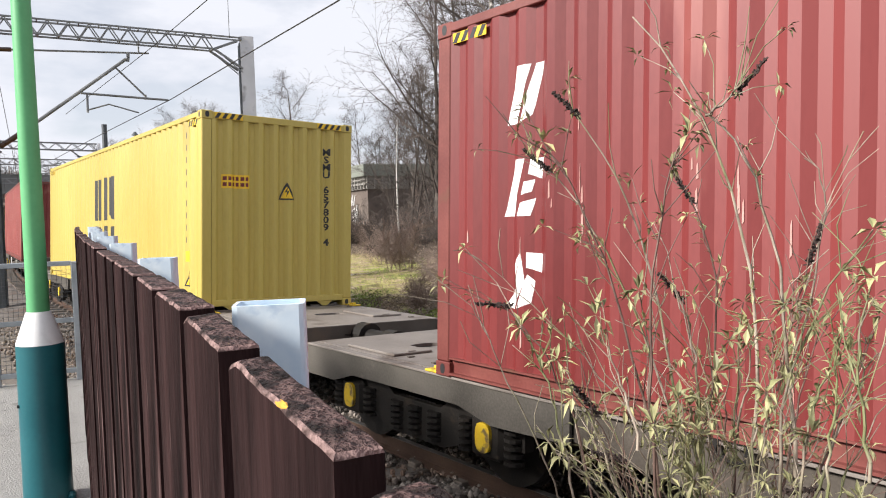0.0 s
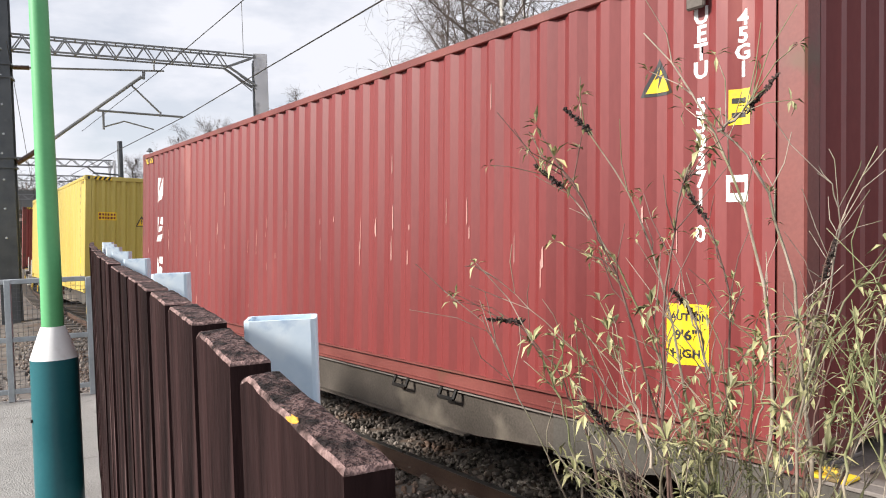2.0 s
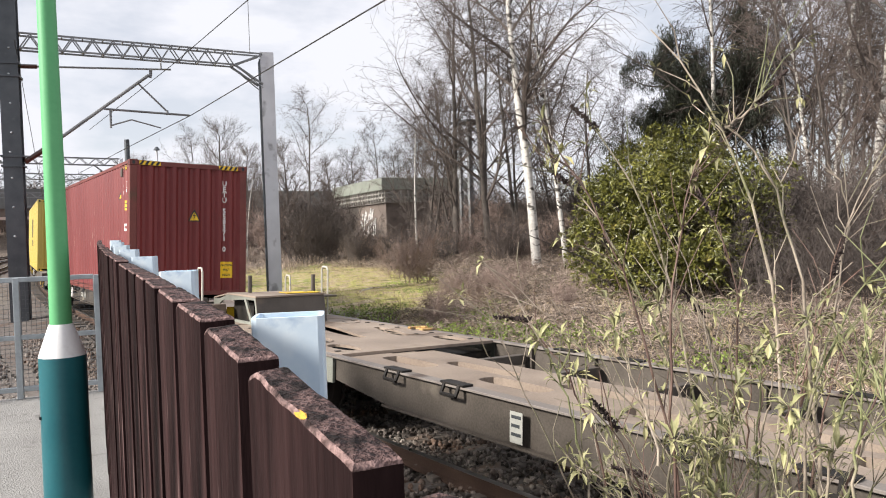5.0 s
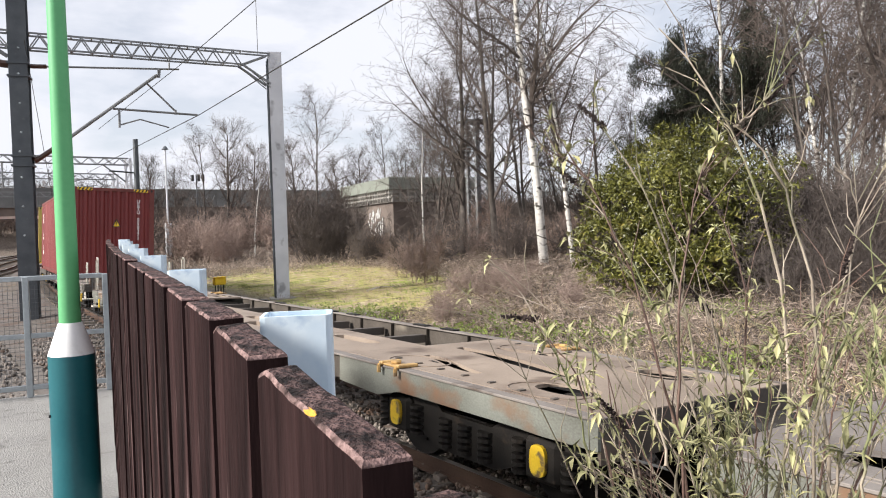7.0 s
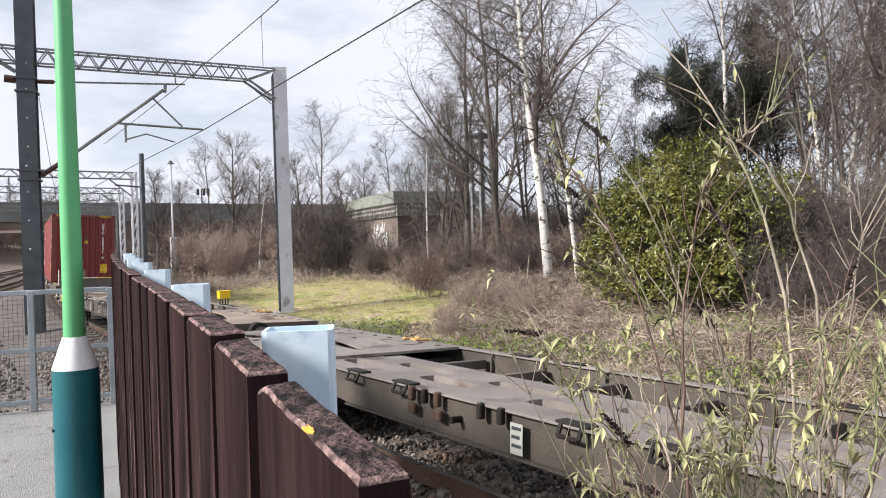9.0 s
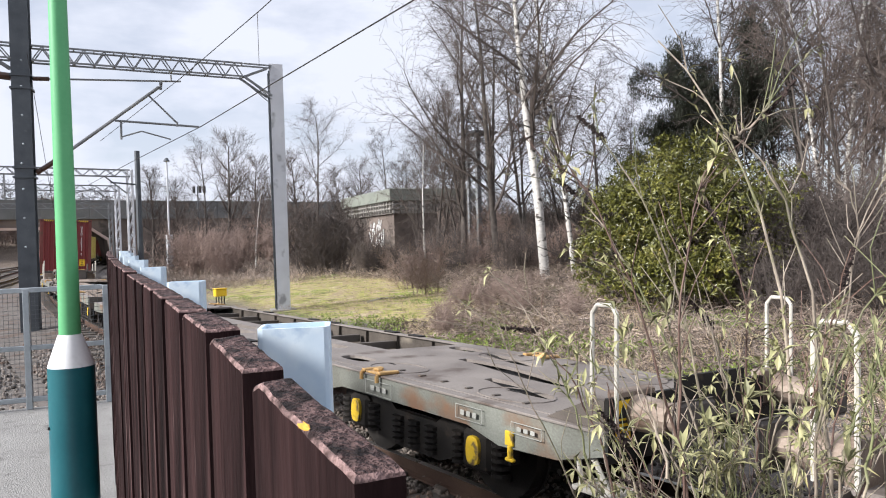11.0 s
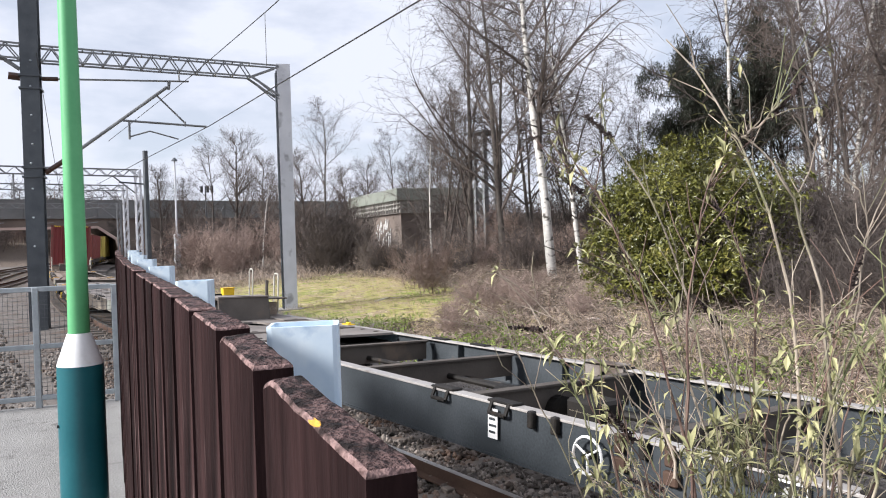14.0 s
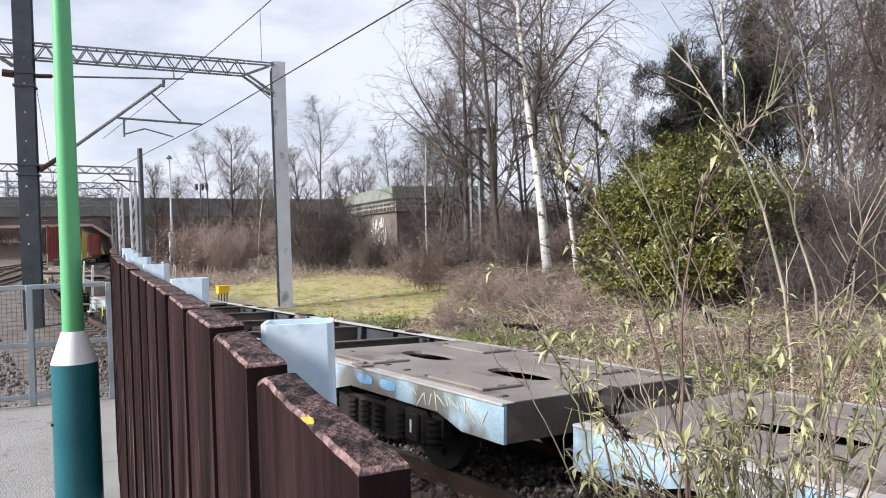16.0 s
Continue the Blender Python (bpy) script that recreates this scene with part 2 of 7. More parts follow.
M_LEAF = material("yellow_green_shrub_leaf", (0.18, 0.185, 0.076), (0.378, 0.352, 0.185), 9, 0.6, 0, 0.1, 60, (0.495, 0.37, 0.057), 3.6, 0.60, per_object=0.35)

M_FLAKE = material("orange_paint_flake", (0.50, 0.22, 0.02), (0.70, 0.38, 0.04), 200, 0.6, 0, 0.1, 600, (0.25, 0.12, 0.04), 300, 0.6)
M_LOCK = material("rusty_orange_lock", (0.34, 0.19, 0.06), (0.56, 0.36, 0.14), 8, 0.6, 0, 0.2, 60, (0.20, 0.13, 0.07), 9, 0.56)
M_DECK_TAN = material("rust_dusted_deck_steel", (0.185, 0.140, 0.108), (0.33, 0.262, 0.205), 0.9, 0.65, 0.05, 0.2, 60, (0.13, 0.092, 0.068), 1.1, 0.57)
M_FLANGE = material("dusty_pale_flange", (0.286, 0.26, 0.24), (0.494, 0.468, 0.442), 1.6, 0.55, 0.15, 0.1, 50, (0.16, 0.12, 0.095), 1.6, 0.56)
M_FRAMEPAINT = material("faded_grey_lines", (0.30, 0.30, 0.27), (0.42, 0.42, 0.38), 5, 0.6, 0, 0)

# ---------------------------------------------------------------- mesh helpers


def box(bm, x0, x1, y0, y1, z0, z1, bevel=0.0, m=None):
    made = bmesh.ops.create_cube(bm, size=1, matrix=Matrix.Translation(((x0 + x1) / 2, (y0 + y1) / 2, (z0 + z1) / 2)) @ Matrix.Diagonal((x1 - x0, y1 - y0, z1 - z0, 1)))
    vs = made["verts"]
    if bevel:
        es = list({e for v in vs for e in v.link_edges})
        out = bmesh.ops.bevel(bm, geom=es, offset=bevel, segments=1, affect="EDGES")
        vs = list({v for f in out["faces"] for v in f.verts})
    if m is not None:
        bmesh.ops.transform(bm, matrix=m, verts=vs)


def rod(bm, a, b, r, r2=None, seg=8):
    a, b = Vector(a), Vector(b)
    d = b - a
    m = Matrix.Translation((a + b) / 2) @ d.to_track_quat("Z", "Y").to_matrix().to_4x4()
    bmesh.ops.create_cone(bm, cap_ends=True, segments=seg, radius1=r, radius2=r if r2 is None else r2, depth=d.length, matrix=m)


def pipe(bm, pts, r, seg=8):
    for a, b in zip(pts, pts[1:]):
        rod(bm, a, b, r, seg=seg)


def bar(bm, a, b, w, h):
    """A square bar from a to b."""
    a, b = Vector(a), Vector(b)
    d = b - a
    m = Matrix.Translation((a + b) / 2) @ d.to_track_quat("Y", "Z").to_matrix().to_4x4() @ Matrix.Diagonal((w, d.length, h, 1))
    bmesh.ops.create_cube(bm, size=1, matrix=m)


def slab(bm, outline, holes, z0, z1):
    """A flat plate with holes, from outlines in x and y."""
    first = len(bm.verts)
    edges = []
    for loop in (outline, *holes):
        vs = [bm.verts.new((x, y, z1)) for x, y in loop]
        edges += [bm.edges.new((vs[i], vs[(i + 1) % len(vs)])) for i in range(len(vs))]
    made = bmesh.ops.triangle_fill(bm, edges=edges, use_beauty=True)
    faces = [g for g in made["geom"] if isinstance(g, bmesh.types.BMFace)]
    ext = bmesh.ops.extrude_face_region(bm, geom=faces)
    vs = [g for g in ext["geom"] if isinstance(g, bmesh.types.BMVert)]
    bmesh.ops.translate(bm, verts=vs, vec=(0, 0, z0 - z1))
    bmesh.ops.recalc_face_normals(bm, faces=bm.faces)


def side_plate(bm, outline, x0, x1, holes=()):
    """An upright plate along y, from outlines in y and z, between x0 and x1."""
    sub = bmesh.new()
    slab(sub, outline, holes, 0, x1 - x0)
    for v in sub.verts:
        y, z, x = v.co
        v.co = (x0 + x, y, z)
    bmesh.ops.recalc_face_normals(sub, faces=sub.faces)
    tmp = bpy.data.meshes.new("tmp")
    sub.to_mesh(tmp)
    sub.free()
    bm.from_mesh(tmp)
    bpy.data.meshes.remove(tmp)


def oval(cx, cy, rx, ry, n=14, power=2.6):
    out = []
    for i in range(n):
        a = 2 * math.pi * i / n
        c, s = math.cos(a), math.sin(a)
        out.append((cx + rx * math.copysign(abs(c) ** (2 / power), c), cy + ry * math.copysign(abs(s) ** (2 / power), s)))
    return out


def mesh_of(name, bm, mat):
    me = bpy.data.meshes.new(name)
    bm.to_mesh(me)
    bm.free()
    for m in mat if isinstance(mat, (list, tuple)) else [mat]:
        me.materials.append(m)
    return me


def part(name, bm, mat, parent, label="", m=None):
    ob = new(name, mesh_of(name, bm, mat) if isinstance(bm, bmesh.types.BMesh) else bm)
    ob.parent = parent
    if m is not None:
        ob.matrix_basis = m
    return tagged(ob, label)


def raw(name, verts, faces, mat):
    me = bpy.data.meshes.new(name)
    me.from_pydata(verts, [], faces)
    me.materials.append(mat)
    return me


def thing(name, label, category, m=None, group="", kind=""):
    ob = new(name)
    if m is not None:
        ob.matrix_basis = m
    return tagged(ob, label, category, group, kind)


def smooth(me, angle=40):
    me.shade_smooth()
    me.set_sharp_from_angle(angle=radians(angle))
    return me


def lettering(text, size, space=1.0):
    """A mesh of upright letters in the x-y plane, centred."""
    cu = bpy.data.curves.new("letters", "FONT")
    cu.body, cu.size, cu.align_x, cu.align_y, cu.space_line, cu.extrude = text, size, "CENTER", "CENTER", space, 0.0
    cu.resolution_u, cu.offset = 2, size * 0.03
    ob = new("letters", cu)
    bpy.context.view_layer.update()
    me = bpy.data.meshes.new_from_object(ob.evaluated_get(bpy.context.evaluated_depsgraph_get()))
    bpy.data.objects.remove(ob)
    bpy.data.curves.remove(cu)
    return me


# faces for flat marks: text turned to face -x (left side) or -y (near end)
FACE_LEFT = Matrix(((0, 0, -1, 0), (-1, 0, 0, 0), (0, 1, 0, 0), (0, 0, 0, 1)))
FACE_NEAR = Matrix(((1, 0, 0, 0), (0, 0, -1, 0), (0, 1, 0, 0), (0, 0, 0, 1)))

# ---------------------------------------------------------------- the line of the track
CANT, DECK_Z, RAIL_DROP = radians(2.71), 0.039, 0.895


def track_x(y):
    y = max(y, 0.0)
    c = min(y, 47.0)
    x = 4.934 + 0.5 * 0.001287 * c * c + 1.451e-5 * c ** 3
    bend = min(max(y - 62.0, 0.0), 100.0)
    x += 0.00156 * bend * bend + 0.312 * max(y - 162.0, 0.0)
    return x + (y - c) * (0.001287 * c + 3 * 1.451e-5 * c * c)


def track_pose(y0, length):
    """The pose, at deck height, of a body whose two ends stand on the line at y0 and y0 + length."""
    x0, x1 = track_x(y0), track_x(y0 + length)
    ym = y0 + length / 2
    return (Matrix.Translation(((x0 + x1) / 2, ym, DECK_Z + 0.0051 * max(ym - 10, 0)))
            @ Matrix.Rotation(-math.atan2(x1 - x0, length), 4, "Z") @ Matrix.Rotation(CANT, 4, "Y"))


def travel(t):
    """How far the rear end of the red container has come along y at t seconds."""
    return ((((1.236951e-05 * t - 6.181402e-04) * t + 8.403167e-03) * t - 4.370144e-02) * t + 4.66442) * t - 7.383


def terrain(x, y):
    d = x - track_x(y)
    # the railway lies a little below the bank
    z = -0.98 - 0.22 * min(1.0, max(0.0, (4.4 - d) / 1.4)) * min(1.0, max(0.0, (75 - y) / 20)) + 0.05 * max(0.0, d - 5) * (1 if d < 30 else 30 / d)
    if d > 4:
        z += 0.10 * noise.noise(Vector((x * 0.25, y * 0.25, 0))) * min(1, (d - 4) / 3)
    if y > 150:
        z += 7.0 * min(1.0, (y - 150) / 30)
    if y > 60 and d > 6:
        z += 0.022 * (y - 60) * min(1, (d - 6) / 10) * (1 if y < 140 else 140 / y)
    return z

# ---------------------------------------------------------------- ground


def axis(lo, hi, steps, near, far):
    out, v = [], 0.0
    while v < hi:
        out.append(v)
        v += near + (abs(v) / steps) * far
    neg, v = [], 0.0
    while v > lo:
        v -= near + (abs(v) / steps) * far
        neg.append(v)
    return sorted(neg) + out + [hi]


def make_ground():
    xs, ys = axis(-2500, 2500, 60, 0.8, 6), axis(-2500, 2500, 60, 1.0, 6)
    verts = [(x, y, terrain(x, y)) for y in ys for x in xs]
    w = len(xs)
    faces = [(j * w + i, j * w + i + 1, (j + 1) * w + i + 1, (j + 1) * w + i) for j in range(len(ys) - 1) for i in range(w - 1)]
    m = bpy.data.materials.new("rough_bank_soil")
    m.use_nodes = True
    n, l = m.node_tree.nodes, m.node_tree.links
    p = n["Principled BSDF"]
    co = n.new("ShaderNodeTexCoord")

    def nz(scale, detail):
        t = n.new("ShaderNodeTexNoise")
        t.inputs["Scale"].default_value, t.inputs["Detail"].default_value = scale, detail
        l.new(co.outputs["Object"], t.inputs["Vector"])
        return t

    def ramp(src, stops):
        r = n.new("ShaderNodeValToRGB")
        el = r.color_ramp.elements
        el[0].position, el[0].color = stops[0][0], (*stops[0][1], 1)
        el[1].position, el[1].color = stops[-1][0], (*stops[-1][1], 1)
        for pos, c in stops[1:-1]:
            el.new(pos).color = (*c, 1)
        l.new(src, r.inputs["Fac"])
        return r

    litter = ramp(nz(9, 8).outputs["Fac"], [(0.36, (0.035, 0.026, 0.021)), (0.5, (0.12, 0.090, 0.070)), (0.64, (0.32, 0.255, 0.195))])
    moss = ramp(nz(1.6, 12).outputs["Fac"], [(0.34, (0.11, 0.10, 0.035)), (0.44, (0.30, 0.30, 0.07)), (0.51, (0.42, 0.38, 0.15)), (0.57, (0.27, 0.205, 0.13)), (0.68, (0.54, 0.45, 0.29))])
    gravel = ramp(nz(30, 4).outputs["Fac"], [(0.3, (0.07, 0.06, 0.052)), (0.5, (0.15, 0.13, 0.115)), (0.7, (0.26, 0.235, 0.21))])
    # the mossy clearing beside the track: an ellipse with a ragged edge
    mp = n.new("ShaderNodeMapping")
    mp.vector_type = "TEXTURE"
    mp.inputs["Location"].default_value = (14.6, 27.5, -0.8)
    mp.inputs["Rotation"].default_value = (0, 0, radians(-19))
    mp.inputs["Scale"].default_value = (5.6, 14.0, 40.0)
    l.new(co.outputs["Object"], mp.inputs["Vector"])
    ln = n.new("ShaderNodeVectorMath")
    ln.operation = "LENGTH"
    l.new(mp.outputs["Vector"], ln.inputs[0])
    ad = n.new("ShaderNodeMath")
    ad.operation = "MULTIPLY_ADD"
    ad.inputs[1].default_value = 1.3
    l.new(nz(0.45, 6).outputs["Fac"], ad.inputs[0])
    l.new(ln.outputs["Value"], ad.inputs[2])
    edge = ramp(ad.outputs[0], [(0.0, (1, 1, 1)), (1.0, (0, 0, 0))])
    edge.color_ramp.elements[0].position = 0.0
    mr = n.new("ShaderNodeMapRange")
    mr.inputs["From Min"].default_value, mr.inputs["From Max"].default_value = 1.45, 1.85
    mr.inputs["To Min"].default_value, mr.inputs["To Max"].default_value = 1.0, 0.0
    l.new(ad.outputs[0], mr.inputs["Value"])
    mx = n.new("ShaderNodeMix")
    mx.data_type = "RGBA"
    l.new(mr.outputs["Result"], mx.inputs["Factor"])
    l.new(litter.outputs["Color"], mx.inputs[6])
    l.new(moss.outputs["Color"], mx.inputs[7])
    # gravel lies on the low ground of the railway
    sep = n.new("ShaderNodeSeparateXYZ")
    l.new(co.outputs["Object"], sep.inputs[0])
    low = n.new("ShaderNodeMapRange")
    low.inputs["From Min"].default_value, low.inputs["From Max"].default_value = -0.975, -0.93
    low.inputs["To Min"].default_value, low.inputs["To Max"].default_value = 1.0, 0.0
    l.new(sep.outputs["Z"], low.inputs["Value"])
    mx2 = n.new("ShaderNodeMix")
    mx2.data_type = "RGBA"
    l.new(low.outputs["Result"], mx2.inputs["Factor"])
    l.new(mx.outputs[2], mx2.inputs[6])
    l.new(gravel.outputs["Color"], mx2.inputs[7])
    l.new(mx2.outputs[2], p.inputs["Base Color"])
    p.inputs["Roughness"].default_value = 0.95
    bp = n.new("ShaderNodeBump")
    bp.inputs["Strength"].default_value, bp.inputs["Distance"].default_value = 0.8, 0.06
    l.new(nz(22, 6).outputs["Fac"], bp.inputs["Height"])
    l.new(bp.outputs["Normal"], p.inputs["Normal"])
    ob = tagged(new("ground", raw("ground", verts, faces, m)), "rough railway bank with moss, dead grass and gravel", "ground", kind="structure")
    ob.data.shade_smooth()


make_ground()


def rail_line(name, path, label):
    """One running rail along a list of points with headings, with a polished head."""
    web, head = [], []
    prof_web = [(-0.07, -0.16), (0.07, -0.16), (0.07, -0.14), (0.012, -0.12), (0.012, -0.035), (0.035, -0.03), (0.035, -0.004), (-0.035, -0.004), (-0.035, -0.03), (-0.012, -0.035), (-0.012, -0.12), (-0.07, -0.14)]
    rails = thing(name, label, "rail", kind="structure")
    for pname, prof, mat in (("rail_web", prof_web, M_RAIL), ("rail_head", [(-0.03, -0.004), (0.03, -0.004), (0.03, 0.0), (-0.03, 0.0)], M_RAILTOP)):
        verts, faces, k = [], [], len(prof)
        for x, y, z, a in path:
            for u, w in prof:
                verts.append((x + u * math.cos(a), y - u * math.sin(a), z + w))
        for i in range(len(path) - 1):
            for j in range(k):
                faces.append((i * k + j, i * k + (j + 1) % k, (i + 1) * k + (j + 1) % k, (i + 1) * k + j))
        part(pname, raw(pname, verts, faces, mat), None, rails)


def line_path(fx, fz, u, y0, y1, step):
    out, y = [], y0
    while y <= y1:
        a = math.atan2(fx(y + 0.5) - fx(y - 0.5), 1)
        out.append((fx(y) + u * math.cos(a), y - u * math.sin(a), fz(y), a))
        y += step
    return out


def main_z(y):
    return DECK_Z - RAIL_DROP + 0.0051 * max(y - 10, 0)


def left_x(y):
    s = min(1, max(0, (y - 6) / 64))
    s = s * s * (3 - 2 * s)
    return -4.2 * (1 - s) + (track_x(y) - 4.2) * s


def far_x(y):
    return left_x(y) - 3.7


for sign in (-1, 1):
    rail_line("rail_main", line_path(track_x, lambda y: main_z(y) - sign * 0.036, sign * 0.755, -30, 150, 1.5), "rusty running rail with a polished head")
    rail_line("rail_left", line_path(left_x, main_z, sign * 0.755, -30, 150, 2.5), "rusty running rail of the next track")
    rail_line("rail_far", line_path(far_x, main_z, sign * 0.755, -30, 150, 2.5), "rusty running rail of the far track")


def make_sleepers():
    bm = bmesh.new()
    box(bm, -1.25, 1.25, -0.13, 0.13, -0.34, -0.162, 0.02)
    for s in (-0.755, 0.755):
        for e in (-0.11, 0.11):
            box(bm, s + e - 0.05, s + e + 0.05, -0.06, 0.06, -0.17, -0.115, 0.012)
    me = mesh_of("sleeper", bm, M_SLEEPER)
    beds = [(track_x, -6, 50, True), (left_x, 8, 90, False), (far_x, 8, 90, False)]
    for fx, y0, y1, tilt in beds:
        bed = thing("sleepers", "row of stained concrete sleepers in ballast", "sleepers", kind="structure")
        y = y0
        while y < y1:
            a = math.atan2(fx(y + 0.5) - fx(y - 0.5), 1)
            part("sleeper", me, None, bed, m=Matrix.Translation((fx(y), y, main_z(y))) @ Matrix.Rotation(-a, 4, "Z") @ Matrix.Rotation(CANT if tilt else 0, 4, "Y"))
            y += 0.68


make_sleepers()


def make_ballast():
    """Loose stones, in the strip between the fence and the far side of the track."""
    rng = random.Random(4)
    base = []
    for k in range(6):
        bm = bmesh.new()
        bmesh.ops.create_icosphere(bm, subdivisions=1, radius=1)
        for v in bm.verts:
            v.co *= rng.uniform(0.7, 1.15)
            v.co.z *= 0.75
        base.append(([v.co.copy() for v in bm.verts], [tuple(v.index for v in f.verts) for f in bm.faces]))
        bm.free()
    verts, faces = [], []

    def stone(x, y, z, r):
        vs, fs = rng.choice(base)
        q = Euler((rng.uniform(0, 6), rng.uniform(0, 6), rng.uniform(0, 6))).to_matrix() * r
        o = len(verts)
        verts.extend((q @ v + Vector((x, y, z))) for v in vs)
        faces.extend(tuple(i + o for i in f) for f in fs)

    for i in range(24000):
        y = 1.5 + 20 * rng.random() ** 1.8
        d = rng.uniform(-2.9, 2.0)
        x = track_x(y) + d
        edge = max(0, abs(d) - 1.5)
        stone(x, y, main_z(y) - 0.165 - 0.12 * edge + rng.uniform(-0.025, 0.02) - d * 0.047 * (abs(d) < 1.4), rng.uniform(0.018, 0.042))
    for i in range(7000):
        y = 8.5 + 22 * rng.random() ** 1.6
        x = rng.uniform(-5, 3.2) + 0.02 * y
        stone(x, y, -1.09 - 0.1 * (abs((x - left_x(y) + 1.85) % 3.7 - 1.85) > 1.35) + rng.uniform(-0.02, 0.03), rng.uniform(0.03, 0.06))
    tagged(new("ballast", raw("ballast", verts, faces, M_STONE)), "loose grey-brown ballast stones round the sleepers", "ballast", kind="stuff")
    # the shoulder of the ballast bed
    prof = [(-3.2, -0.14), (-2.0, -0.05), (-1.4, 0.01), (1.4, -0.05), (2.0, -0.10), (3.0, -0.16)]
    vs, fs = [], []
    ys = [-30 + 1.5 * i for i in range(120)]
    for y in ys:
        for u, w in prof:
            vs.append((track_x(y) + u, y, main_z(y) - 0.185 + w))
    for j in range(len(ys) - 1):
        for i in range(5):
            fs.append((j * 6 + i, j * 6 + i + 1, j * 6 + 7 + i, j * 6 + 6 + i))
    bed_mat = material("ballast_bed", (0.06, 0.05, 0.043), (0.15, 0.13, 0.115), 3, 0.95, 0, 0.9, 26, (0.09, 0.06, 0.045), 1.2, 0.55)
    tagged(new("ballast_bed", raw("ballast_bed", vs, fs, bed_mat)), "dark oily ballast bed under the track", "track bed", kind="structure")


make_ballast()

# ---------------------------------------------------------------- platform, fence, gate, lamp post
FENCE_X, FENCE_SLOPE = 0.0992, 0.190


def fence_x(y):
    """The platform face of the fence, a line that swings out a little towards its far end."""
    return FENCE_X + FENCE_SLOPE * y + 0.0035 * max(0.0, y - 1.5) ** 2


def fence_turn(y):
    return math.atan(FENCE_SLOPE + 0.007 * max(0.0, y - 1.5))


def fence_pose(y, off=0.0, z=0.0):
    """A pose on the fence line: local y runs along the fence, local x away from the platform."""
    return Matrix.Translation((fence_x(y), y, z)) @ Matrix.Rotation(-fence_turn(y), 4, "Z") @ Matrix.Translation((off, 0, 0))


def make_platform():
    bm = bmesh.new()
    out = [(-3.0, -12), (-3.0, 8.75), (1.86, 7.42), (FENCE_X + 0.24 - FENCE_SLOPE * 12, -12)]
    slab(bm, out, [], -1.5, 0.0)
    tagged(new("platform", mesh_of("platform", bm, M_PLATFORM)), "worn grey tarmac station platform", "platform", kind="structure")


make_platform()


def fence_top(y):
    """Height of the board tops; the boards nearest the shrub stand lower."""
    return 1.3445 + 0.0105 * y - 0.0225 * max(0.0, 1.0 - max(y, 0.0) / 0.72)


